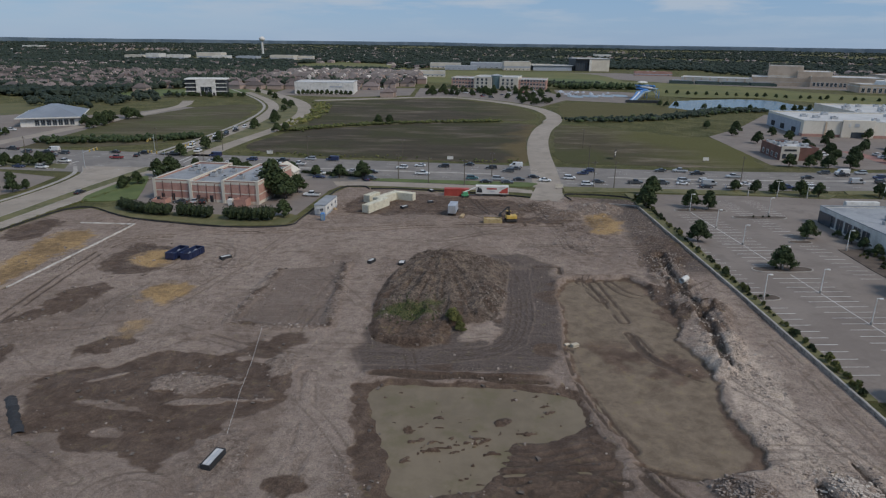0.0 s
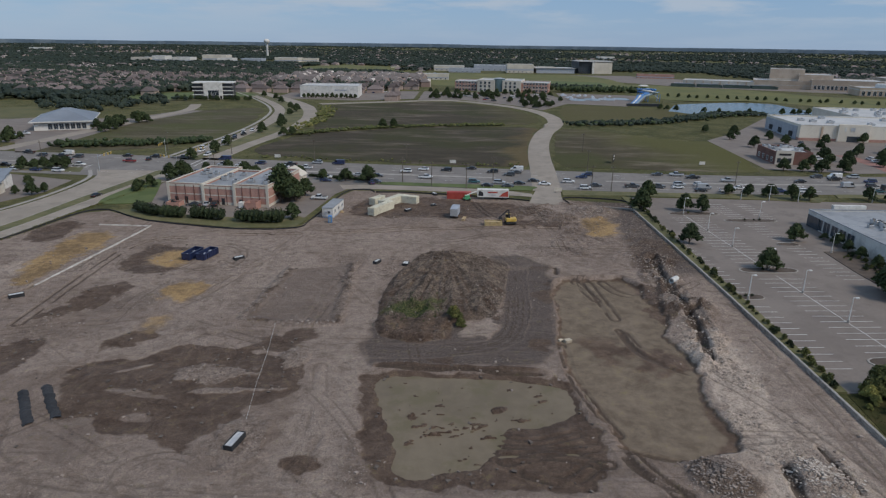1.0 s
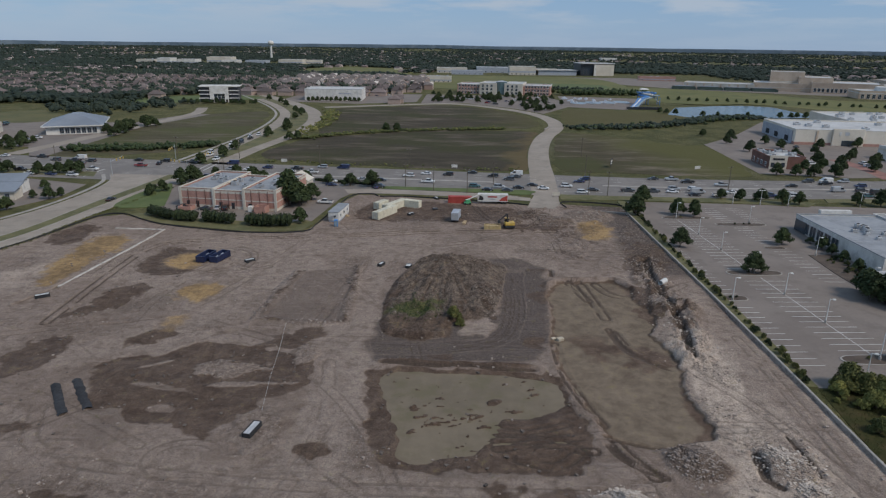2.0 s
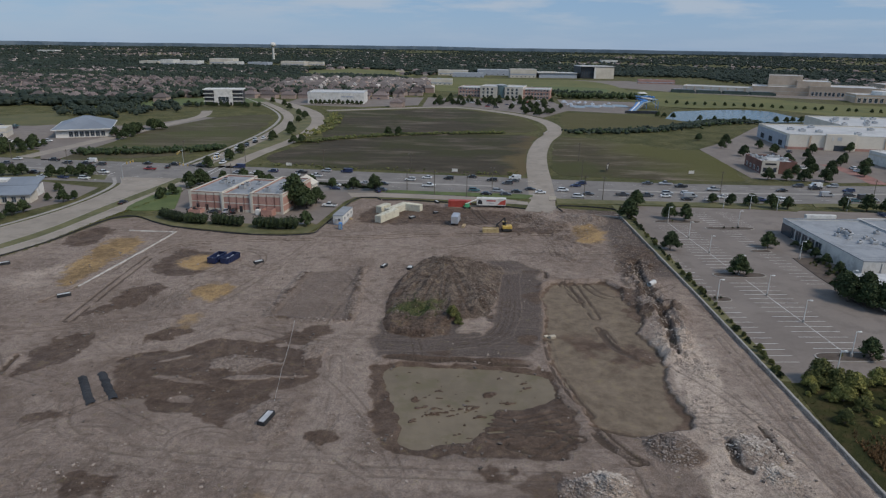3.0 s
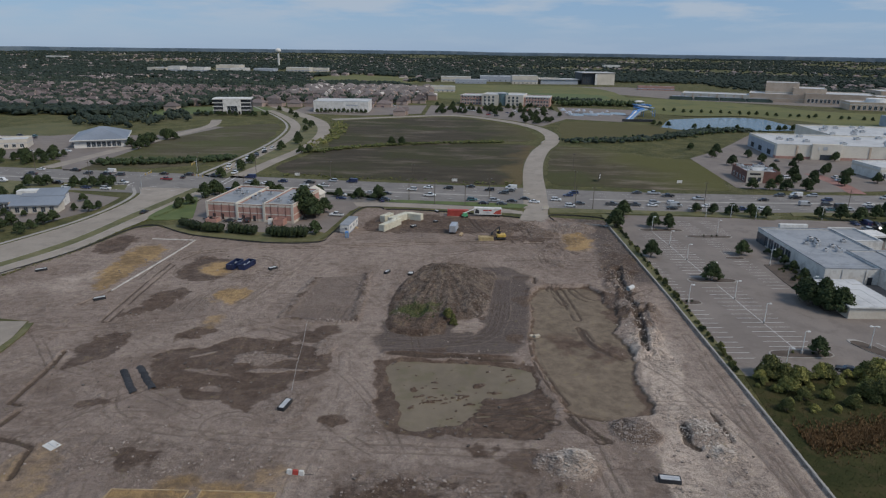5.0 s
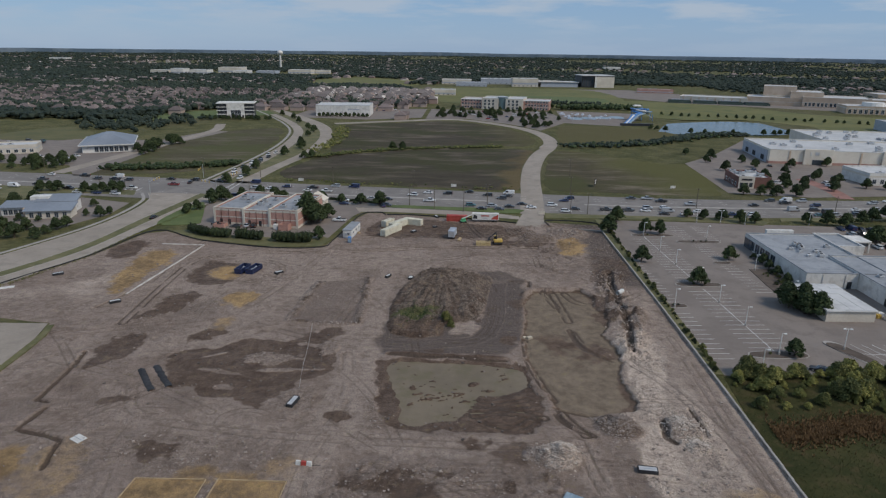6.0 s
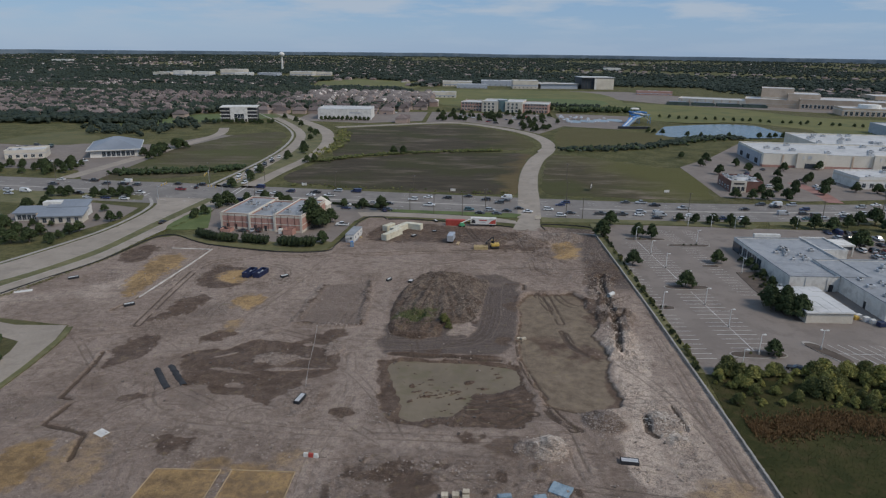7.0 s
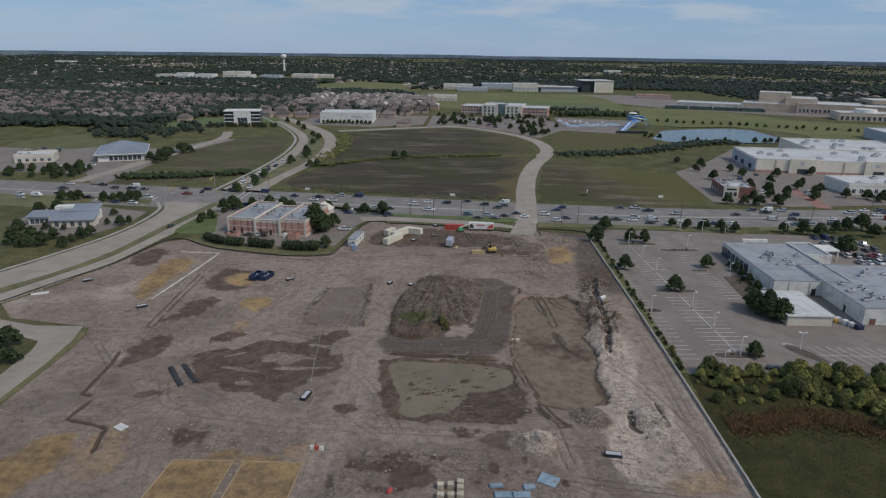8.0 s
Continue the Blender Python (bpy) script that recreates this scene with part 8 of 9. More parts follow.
for k in range(13):
    i = 1 + k
    a, b = N_L[i], N_M1[i]
    f = 0.35 if k % 2 else 0.7
    c, d = N_L[i + 1], N_M1[i + 1]
    p, q = (a[0] + f * (b[0] - a[0]), a[1] + f * (b[1] - a[1])), (c[0] + f * (d[0] - c[0]), c[1] + f * (d[1] - c[1]))
    drive(rs.choice(KINDS), rs.choice(TONES), p[0], p[1], 180 + math.degrees(math.atan2(q[1] - p[1], q[0] - p[0])), "queued at the junction")
for x, y, rz, kind, col in ((-143, 286, 100, "sedan", "black"), (-128, 214, 88, "sedan", "black"), (-121, 300, 262, "suv", "white")):
    drive(kind, col, x, y, rz, "near the junction")
for x, y, kind, col, rz in ((-89.3, 203.4, "sedan", "dark grey", 175), (-85.2, 204.6, "sedan", "silver", 100), (-82.2, 204.4, "suv", "black", 100), (-98, 206, "sedan", "black", 170), (-49.5, 216.2, "pickup", "white", 176), (-34.6, 243.6, "sedan", "dark blue", 110)):
    drive(kind, col, x, y, rz, "parked by the brick building")
for k in range(26):
    y = 186 + 8.6 * (k % 5)
    x = 160 + 4.0 * (k // 5) + rs.uniform(-0.4, 0.4)
    if rs.random() < 0.8:
        drive(rs.choice(KINDS), rs.choice(TONES), x, y, 90 + rs.choice((0, 180)), "in the far car park")
for x, y, kind, col in ((164.8, 194.7, "suv", "black"), (171, 195.1, "pickup", "red"), (175, 190, "van", "white"), (166, 190, "sedan", "black")):
    drive(kind, col, x, y, 8, "behind the grey building")
for k in range(44):
    x, y = -34 + 130 * rs.random(), 600 + 130 * rs.random()
    if inside_by(np.array([x]), np.array([y]), [(-40, 640), (5, 648), (48, 600), (68, 562), (102, 626), (94, 725), (-40, 735)])[0] > 3:
        drive(rs.choice(KINDS), rs.choice(TONES), x, round(y / 6) * 6, 0, "in the office car park")
for k in range(34):
    x, y = rs.choice(((rs.uniform(150, 215), rs.uniform(292, 380)), (rs.uniform(-330, -235), rs.uniform(340, 372)), (rs.uniform(-330, -300), rs.uniform(395, 430)), (rs.uniform(-170, -60), rs.uniform(690, 725))))
    if not (146 < x < 172 and 300 < y < 332) and not (205 < x and y > 385) and not (-306 < x < -272 and y < 392):
        drive(rs.choice(KINDS), rs.choice(TONES), x, y, rs.choice((0, 90)), "parked outside a store")
drive("sedan", "black", 86.2, 93.2, 150, "beside the wild trees")

# ---------------------------------------------------------------- lamps, poles and signs


def lot_lamp(double):
    t = thing("parking_lamp", "white pole lamp with a boxy head", "street lamp", pose(0, -500, 0), "parking lot lamps")
    part("footing", tube((0, 0, -0.2), (0, 0, 0.7), 0.28, 0.26, 10), M_KERB, t)
    part("pole", tube((0, 0, 0.6), (0, 0, 5.6), 0.10, 0.07, 8), M_POLEWHITE, t)
    for s in ((1, -1) if double else (1,)):
        arm = part("arm", boxes((min(0, s * 0.6), max(0, s * 0.6), -0.04, 0.04, 5.5, 5.6)), M_POLEWHITE, t)
        part("lamp_head", boxes((s * 0.75 - 0.32, s * 0.75 + 0.32, -0.2, 0.2, 5.42, 5.66), bevel=0.03), M_POLEWHITE, arm)
    return t


lamps = [lot_lamp(False), lot_lamp(True)]
spots = [(*lot(0, 0), 0, 0.2), (*lot(0, 17.2), 0, 0), (*lot(0, 33.5), 0, 0), (*lot(0, 48.7), 0, 0.2), (*lot(0, 68), 0, 0), (*lot(0, 84), 0, 0), (*lot(0, 103), 0, 0.2), (64.1, 130.1, 0, 0.2), (72.7, 92.7, 0, 0.1), (98.1, 105.1, 1, 0.2), (103, 227.6, 1, 0.2),
         (112.8, 226.6, 1, 0.2), (122.6, 225.4, 1, 0.2), (150.2, 227, 1, 0.1), (169.9, 233, 1, 0.1), (101.5, 165, 0, 0.2), (101.7, 139.5, 0, 0.2), (97.8, 200.7, 0, 0.2)]
seen = set()
for x, y, d, z in spots:
    m = pose(x, y, z, 0, 0, rs.uniform(-20, 20))
    if d in seen:
        copy_thing(lamps[d], m)
    else:
        seen.add(d)
        lamps[d].matrix_basis = m


def utility_pole(h=10.0):
    t = thing("utility_pole", "tall dark pole with a short crossarm", "utility pole", pose(0, -520, 0), "roadside poles")
    part("pole", tube((0, 0, -0.3), (0, 0, h), 0.17, 0.11, 8), M_WOODPOLE, t)
    arm = part("crossarm", boxes((-0.9, 0.9, -0.06, 0.06, h - 0.9, h - 0.75)), M_WOODPOLE, t)
    for x in (-0.8, 0, 0.8):
        part("insulator", tube((x, 0, h - 0.75), (x, 0, h - 0.55), 0.06, 0.04, 6), M_GREYBOX, arm)
    return t


poles = [(-22.7, 247.3), (-10.8, 241.0), (2.6, 237.5), (13.7, 254), (-24.2, 285.6), (56.2, 276), (58.1, 238), (50.5, 238), (-185.5, 275), (111.7, 254), (208.9, 263), (168.3, 241), (-67.4, 291), (-111.3, 306), (-145, 311), (-98, 248), (-230, 300), (64, 330)]
up = utility_pole()
up.matrix_basis = pose(*poles[0], 0)
for x, y in poles[1:]:
    copy_thing(up, pose(x, y, 0, 0, 0, rs.uniform(-10, 10)))


def traffic_signal():
    t = thing("traffic_signal", "dark mast-arm traffic signal at the junction", "traffic light", pose(0, -540, 0), "junction signals")
    part("mast", tube((0, 0, 0), (0, 0, 7.4), 0.16, 0.11, 8), M_METAL, t)
    arm = part("arm", tube((0, 0, 6.2), (0, 11, 6.8), 0.11, 0.06, 6), M_METAL, t)
    for y in (5, 8.2, 10.6):
        part("signal_head", boxes((-0.18, 0.18, y - 0.2, y + 0.2, 5.7, 6.8)), M_YELLOW, arm)
    return t


sg = traffic_signal()
sg.matrix_basis = pose(-151, 258.5, 0, 0, 0, 0)
for x, y, a in ((-142, 302, 190), (-116.5, 291, 170), (-118, 259, 60)):
    copy_thing(sg, pose(x, y, 0, 0, 0, a))

sign = thing("billboard_sign", "dark land sign with pale bars on posts", "sign", pose(73, 300, 0, 0, 0, 68))
for x in (-1.6, 1.6):
    part("post", boxes((x - 0.12, x + 0.12, -0.1, 0.1, -0.2, 3.6)), M_WOODPOLE, sign)
board = part("board", boxes((-2.6, 2.6, -0.22, -0.1, 1.2, 4.2)), M_DARK, sign)
part("print_bar", boxes((-2.1, 2.1, -0.235, -0.2, 2.9, 3.5), (-2.1, 1.0, -0.235, -0.2, 1.8, 2.3)), M_WHITE, board)
for x, y, rz, label in ((113.6, 296.5, 8, "small white land sign in the grass"), (37.2, 233.6, 4, "small cream sign beside the driveway"), (-86, 296, 0, "small white sign by the field"), (-3, 289, 0, "small white sign by the field")):
    s = thing("field_sign", label, "sign", pose(x, y, 0.1, 0, 0, rz))
    for k in (-1.1, 1.1):
        part("post", boxes((k - 0.08, k + 0.08, -0.06, 0.06, -0.2, 1.0)), M_WOODPOLE, s)
    part("board", boxes((-1.4, 1.4, -0.12, -0.05, 0.5, 1.9)), M_WHITE if y > 250 else M_CREAM, s)
for pts in (((57.5, 436), (61.5, 447)), ((78, 446), (81, 457))):
    structure("headwall", strip(list(pts), 0.6, -0.2, 1.1), M_KERB, "pale culvert headwall beside the lane", "wall")

# ---------------------------------------------------------------- things on the cleared site


def on_site(x, y, sink=0.08):
    return float(ground_height(x, y)[0]) - sink


def container(x, y, rz, length, colour, label):
    t = thing("shipping_container", label, "container", pose(x, y, on_site(x, y), 0, 0, rz), "storage containers")
    h, w = 2.6, 2.44
    part("shell", boxes((-length / 2 + 0.06, length / 2 - 0.06, -w / 2 + 0.06, w / 2 - 0.06, 0.12, h - 0.05)), colour, t)
    part("frame", boxes(*[(sx * (length / 2 - 0.08) - 0.08, sx * (length / 2 - 0.08) + 0.08, sy * (w / 2 - 0.08) - 0.08, sy * (w / 2 - 0.08) + 0.08, 0, h) for sx in (1, -1) for sy in (1, -1)],
                         (-length / 2, length / 2, -w / 2, -w / 2 + 0.12, 0, 0.16), (-length / 2, length / 2, w / 2 - 0.12, w / 2, 0, 0.16)), colour, t)
    bm = bmesh.new()
    n = int(length / 0.6)
    for k in range(n):
        xx = -length / 2 + 0.3 + k * (length - 0.6) / n
        for s in (1, -1):
            add_box(bm, xx, xx + 0.28, s * (w / 2 - 0.03) - 0.035, s * (w / 2 - 0.03) + 0.035, 0.2, h - 0.15)
        add_box(bm, xx, xx + 0.28, -w / 2 + 0.15, w / 2 - 0.15, h - 0.06, h - 0.01)
    part("corrugation", bm, colour, t)
    for s in (-0.6, 0.6):
        d = part("door_leaf", boxes((-length / 2 - 0.02, -length / 2 + 0.05, s - 0.55, s + 0.55, 0.2, h - 0.15)), colour, t)
        part("lock_bar", boxes((-length / 2 - 0.07, -length / 2 - 0.02, s - 0.04, s + 0.04, 0.2, h - 0.15)), M_METAL, d)
    return t


for x, y, rz, ln, lab in ((-25.8, 200.6, 64, 12.2, "long cream storage container on bare ground"), (-23.4, 210.8, 60, 12.2, "long cream storage container behind another"), (-28.4, 211.2, 62, 6.1, "short cream container in the cluster"),
                          (-17.3, 213.6, -22, 6.1, "short cream container standing apart")):
    container(x, y, rz, ln, M_CONTAINER, lab)
container(-0.2, 221.6, -1, 8.6, M_REDPAINT, "dark red container beside the frontage lane")

t = thing("office_trailer", "white site office trailer on blocks", "trailer", pose(-40.9, 196.9, on_site(-41, 197), 0, 0, -6))
part("shell", boxes((-1.75, 1.75, -6.2, 6.2, 0.7, 3.5), bevel=0.05), M_WHITE, t)
part("roof", boxes((-1.85, 1.85, -6.3, 6.3, 3.5, 3.66)), M_ROOFGREY, t)
part("skirt", boxes((-1.6, 1.6, -6.0, 6.0, 0, 0.7)), M_GREYBOX, t)
for y in (-4, 0, 4):
    window(t, 1.78, y, 1.7, 1.2, 1.0, 90, frame_mat=M_METAL)
window(t, 0.5, -6.23, 1.7, 1.0, 0.9, 0, frame_mat=M_METAL)
part("step", boxes((1.8, 2.9, 1.4, 2.6, 0, 0.35), (1.8, 2.4, 1.4, 2.6, 0.35, 0.7)), M_WOOD, t)
part("air_unit", boxes((-0.9, -0.1, -6.6, -6.25, 1.6, 2.5)), M_METAL, t)
t = thing("portable_toilet", "bright blue plastic portable toilet", "toilet", pose(-39.9, 186.2, on_site(-40, 186), 0, 0, 5))
part("cabin", boxes((-0.58, 0.58, -0.58, 0.58, 0.1, 2.1), bevel=0.05), M_BLUE, t)
part("roof", boxes((-0.62, 0.62, -0.62, 0.62, 2.1, 2.35, 0.15)), M_BLUE, t)
part("door", boxes((-0.42, 0.42, -0.63, -0.57, 0.2, 2.0)), M_BLUESTEEL, t)
part("base", boxes((-0.65, 0.65, -0.65, 0.65, 0, 0.12)), M_RUBBER, t)

t = thing("semi_trailer", "white box trailer with a red painted end", "trailer", pose(12, 221.6, on_site(12, 221.6), 0, 0, -1))
part("box", boxes((-5.6, 5.6, -1.25, 1.25, 0.95, 3.7), bevel=0.04), M_WHITE, t)
part("graphic", prism([(2.2, 0), (5.4, 0), (5.4, 2.1), (3.4, 1.2)], 0, 0.02), M_REDPAINT, t, "red painted shape").matrix_basis = pose(0, -1.26, 1.3, 90, 0, 0)
part("graphic", prism([(-5.3, 0.2), (-3.4, 0.1), (-3.6, 1.4), (-4.9, 2.0)], 0, 0.02), M_DARK, t, "dark painted shape").matrix_basis = pose(0, -1.26, 1.3, 90, 0, 0)
part("lettering_bar", boxes((-1.9, 1.6, -1.285, -1.25, 2.55, 3.05)), M_REDPAINT, t)
part("lettering_bar", boxes((-0.9, 0.9, -1.285, -1.25, 1.7, 1.95)), M_GREYBOX, t)
part("chassis", boxes((-5.4, 5.4, -0.5, 0.5, 0.7, 0.95)), M_DARK, t)
for x in (3.4, 4.6):
    for s in (1, -1):
        part("tyre", tube((x, s * 1.2 - 0.15, 0.5), (x, s * 1.2 + 0.15, 0.5), 0.5, 0.5, 12), M_RUBBER, t)
part("landing_leg", boxes((-3.6, -3.4, -0.8, -0.6, 0, 0.95), (-3.6, -3.4, 0.6, 0.8, 0, 0.95)), M_METAL, t)

t = thing("boom_lift", "green telescopic lift with a white raised boom", "machine", pose(2.6, 219.2, on_site(2.6, 219.2), 0, 0, 10))
part("base", boxes((-1.3, 1.3, -0.9, 0.9, 0.45, 1.1), bevel=0.08), M_GREENPAINT, t)
part("turret", boxes((-0.8, 1.0, -0.7, 0.7, 1.1, 1.9), bevel=0.08), M_GREENPAINT, t)
part("boom", tube((-0.6, 0, 1.7), (5.6, 0.6, 3.9), 0.24, 0.18, 6), M_WHITE, t, "white boom")
for x in (-0.9, 0.9):
    for s in (1, -1):
        part("tyre", tube((x, s * 0.95 - 0.14, 0.42), (x, s * 0.95 + 0.14, 0.42), 0.42, 0.42, 10), M_RUBBER, t)

t = thing("box_truck", "grey box truck seen from behind", "truck", pose(-1.4, 196.0, on_site(-1.4, 196), 0, 0, -8))
part("cargo_box", boxes((-1.2, 1.2, -3.2, 2.6, 0.9, 3.4), bevel=0.04), M_GREYBOX, t)
part("cab", boxes((-1.05, 1.05, 2.7, 4.5, 0.5, 2.3, 0.12), bevel=0.06), M_WHITE, t)
part("windscreen", boxes((-0.9, 0.9, 4.36, 4.46, 1.3, 2.0)), M_CARGLASS, t)
part("rear_door", boxes((-1.05, 1.05, -3.26, -3.2, 1.0, 3.2)), M_METAL, t)
part("chassis", boxes((-0.5, 0.5, -3, 4, 0.5, 0.9)), M_DARK, t)
for y in (-2.0, 3.4):
    for s in (1, -1):
        part("tyre", tube((s * 1.0 - 0.14, y, 0.45), (s * 1.0 + 0.14, y, 0.45), 0.45, 0.45, 10), M_RUBBER, t)
t = thing("timber_stack", "stack of pale yellow timber", "timber", pose(1.4, 192.6, on_site(1.4, 192.6), 0, 0, 78))
for k in range(6):
    part("board", boxes((-1.6, 1.6, -0.45 + 0.32 * (k % 3), -0.17 + 0.32 * (k % 3), 0.05 + 0.3 * (k // 3), 0.32 + 0.3 * (k // 3))), M_WOOD, t)



def rolloff_bin(x, y, rz, seed):
    """An open steel bin on skids, part full of scrap."""
    rr = random.Random(seed)
    b = thing("rolloff_bin", "navy blue open steel waste bin full of scrap", "waste bin", pose(x, y, on_site(x, y), 0, 0, rz), "navy waste bins")
    L, W, h = 3.1, 1.2, 1.7
    part("shell", wall_ring(bmesh.new(), -L, L, -W, W, 0.22, h, 0.09), M_NAVY, b)
    part("floor", boxes((-L + 0.05, L - 0.05, -W + 0.05, W - 0.05, 0.2, 0.34)), M_NAVY, b)
    part("top_rail", wall_ring(bmesh.new(), -L - 0.06, L + 0.06, -W - 0.06, W + 0.06, h, h + 0.14, 0.2), M_NAVY, b)
    for s in (1, -1):
        part("skid", boxes((-L, L, s * 0.6 - 0.09, s * 0.6 + 0.09, 0.0, 0.22)), M_NAVY, b)
        for k in range(7):
            part("rib", boxes((-L + 0.35 + 0.95 * k, -L + 0.5 + 0.95 * k, s * W - (0.0 if s > 0 else 0.09), s * W + (0.09 if s > 0 else 0.0), 0.22, h)), M_NAVY, b)
    part("tailgate", boxes((L, L + 0.08, -W + 0.05, W - 0.05, 0.3, h - 0.05)), M_NAVY, b)
    bm = bmesh.new()
    for k in range(16):
        cx, cy, cz, s = rr.uniform(-L + 0.7, L - 0.7), rr.uniform(-0.8, 0.8), rr.uniform(0.7, 1.35), rr.uniform(0.15, 0.4)
        add_box(bm, cx - s * 1.6, cx + s * 1.6, cy - s * 0.5, cy + s * 0.5, 0.34, cz, 0.05)
    part("scrap", bm, M_GREYBOX, b, "grey scrap and offcuts")


rolloff_bin(-68.6, 151.2, 80, 1)
rolloff_bin(-64.9, 151.4, 77, 2)
t = thing("skip_container", "faded tan open skip full of timber", "skip", pose(10.4, 187.2, on_site(10.4, 187.2), 0, 0, 1))
part("shell", wall_ring(bmesh.new(), -2.7, 2.7, -1.1, 1.1, 0.1, 1.6, 0.1), M_TANSTEEL, t)
part("floor", boxes((-2.65, 2.65, -1.05, 1.05, 0.05, 0.2)), M_TANSTEEL, t)
part("load", boxes((-2.5, 2.5, -0.95, 0.95, 0.2, 1.35, 0.1)), M_WOOD, t)
for k in range(5):
    part("rib", boxes((-2.3 + 1.1 * k, -2.2 + 1.1 * k, -1.17, -1.1, 0.1, 1.6)), M_TANSTEEL, t)

t = thing("excavator", "yellow tracked excavator with a dark boom", "excavator", pose(15.8, 188.6, on_site(15.8, 188.6), 0, 0, 8))
for s in (1, -1):
    tr = part("track", boxes((-1.7, 1.7, s * 1.0 - 0.28, s * 1.0 + 0.28, 0, 0.8), bevel=0.22), M_RUBBER, t)
part("undercarriage", boxes((-1.0, 1.0, -0.8, 0.8, 0.3, 0.9)), M_DARK, t)
part("house", boxes((-1.5, 1.5, -1.2, 1.2, 0.95, 1.9), bevel=0.1), M_YELLOW, t)
part("counterweight", boxes((0.9, 1.7, -1.15, 1.15, 0.95, 2.0), bevel=0.12), M_YELLOW, t)
cabin = part("cab", boxes((-1.3, -0.1, 0.1, 1.15, 1.9, 3.0), bevel=0.06), M_CARGLASS, t)
part("cab_roof", boxes((-1.35, -0.05, 0.05, 1.2, 3.0, 3.1)), M_YELLOW, cabin)
part("boom", boxes((-0.35, 0.1, -0.25, 0.25, 1.8, 4.6, 0.04)), M_DARK, t, "dark raised boom").rotation_euler = (0, radians(-8), 0)
part("stick", tube((-0.9, 0, 4.5), (-3.2, 0, 2.4), 0.2, 0.15, 6), M_DARK, t)
part("bucket", boxes((-3.7, -2.8, -0.5, 0.5, 1.6, 2.5, 0.15)), M_DARK, t)


def vault(x, y, rz, a, b, label, top):
    v = thing("concrete_vault", label, "vault", pose(x, y, on_site(x, y, 0.12), 0, 0, rz), "loose vaults on the site")
    part("box", wall_ring(bmesh.new(), -a / 2, a / 2, -b / 2, b / 2, 0, 0.85, 0.14), M_DARK, v)
    part("lid", boxes((-a / 2 + 0.16, a / 2 - 0.16, -b / 2 + 0.16, b / 2 - 0.16, 0.5, 0.8)), top, v, "pale lid")
    part("lid_slot", boxes((-a / 2 + 0.3, a / 2 - 0.3, -0.07, 0.07, 0.8, 0.83)), M_GREYBOX, v)


for x, y, rz, a, b in ((-31.2, 72.3, 78, 3.7, 1.35), (-56.4, 150.2, 42, 2.6, 1.3), (-20.8, 149, 66, 2.4, 1.0), (-13.5, 148.4, 84, 2.2, 1.5), (-95.4, 122.4, 38, 3.0, 1.3), (-125.5, 144, 40, 3.2, 1.3), (36.3, 53.8, -6, 3.4, 1.5), (-17.0, 201.8, 50, 2.4, 1.3), (-8.9, 209.9, 20, 1.8, 1.0), (-9.2, 226.6, -60, 2.6, 1.2)):
    vault(x, y, rz, a, b, "low dark-rimmed box with a pale lid", M_PIPE if y > 100 else M_LIDGREY)
for x, y, rz, a, b in ((-67.4, 57.4, -28, 2.6, 1.9), (-134, 131.3, 30, 5.0, 1.6)):
    t = thing("loose_panel", "pale flat panel lying on the dirt", "panel", pose(x, y, on_site(x, y, 0.0), 2, 1, rz))
    part("sheet", boxes((-a / 2, a / 2, -b / 2, b / 2, 0.02, 0.14), bevel=0.02), M_WHITE, t)
    part("rib", boxes((-a / 2, a / 2, -0.06, 0.06, 0.14, 0.2)), M_METAL, t)
t = thing("road_barrier", "red and white plastic road barrier", "barrier", pose(-24, 52.4, on_site(-24, 52.4), 0, 0, -6))
for k in range(3):
    part("segment", boxes((-1.5 + k, -0.52 + k, -0.3, 0.3, 0, 0.85, 0.1), bevel=0.04), M_WHITE if k != 1 else M_REDPAINT, t)
part("cable", tube((1.4, 0, 0.1), (3.0, 0.3, 0.05), 0.06, 0.06, 6), M_DARK, t)
t = thing("red_scrap", "crumpled red painted scrap metal", "scrap", pose(-7.6, 40.2, on_site(-7.6, 40.2), 0, 8, 70))
part("sheet", boxes((-0.8, 0.7, -0.4, 0.4, 0.05, 0.4, 0.12), (-0.4, 0.9, -0.25, 0.45, 0.36, 0.6, 0.15), bevel=0.05), M_REDPAINT, t)


def fabric_strip(x0, y0, x1, y1, seed):
    n = 22
    rr = random.Random(seed)
    line = [(x0 + (x1 - x0) * k / n + rr.uniform(-0.12, 0.12), y0 + (y1 - y0) * k / n + rr.uniform(-0.12, 0.12)) for k in range(n + 1)]
    bm = bmesh.new()
    L, R = offset_line(line, 0.75), offset_line(line, -0.75)
    rows = []
    for k in range(n + 1):
        z = float(ground_height(*line[k])[0])
        ring = []
        for j in range(5):
            f = j / 4
            ring.append(bm.verts.new((L[k][0] * (1 - f) + R[k][0] * f, L[k][1] * (1 - f) + R[k][1] * f, z + 0.06 + 0.32 * math.sin(math.pi * f) * rr.uniform(0.7, 1.2))))
        rows.append(ring)
    for a, b in zip(rows, rows[1:]):
        for j in range(4):
            bm.faces.new((a[j], a[j + 1], b[j + 1], b[j]))
    t = thing("fabric_roll", "long black fabric strip laid on the dirt", "fabric", pose(0, 0, 0), "fabric strips")
    part("fabric", bm, M_DARK, t)


fabric_strip(-68.9, 84.2, -62.2, 75.2, 1)
fabric_strip(-66.4, 86.2, -59.4, 77.2, 2)

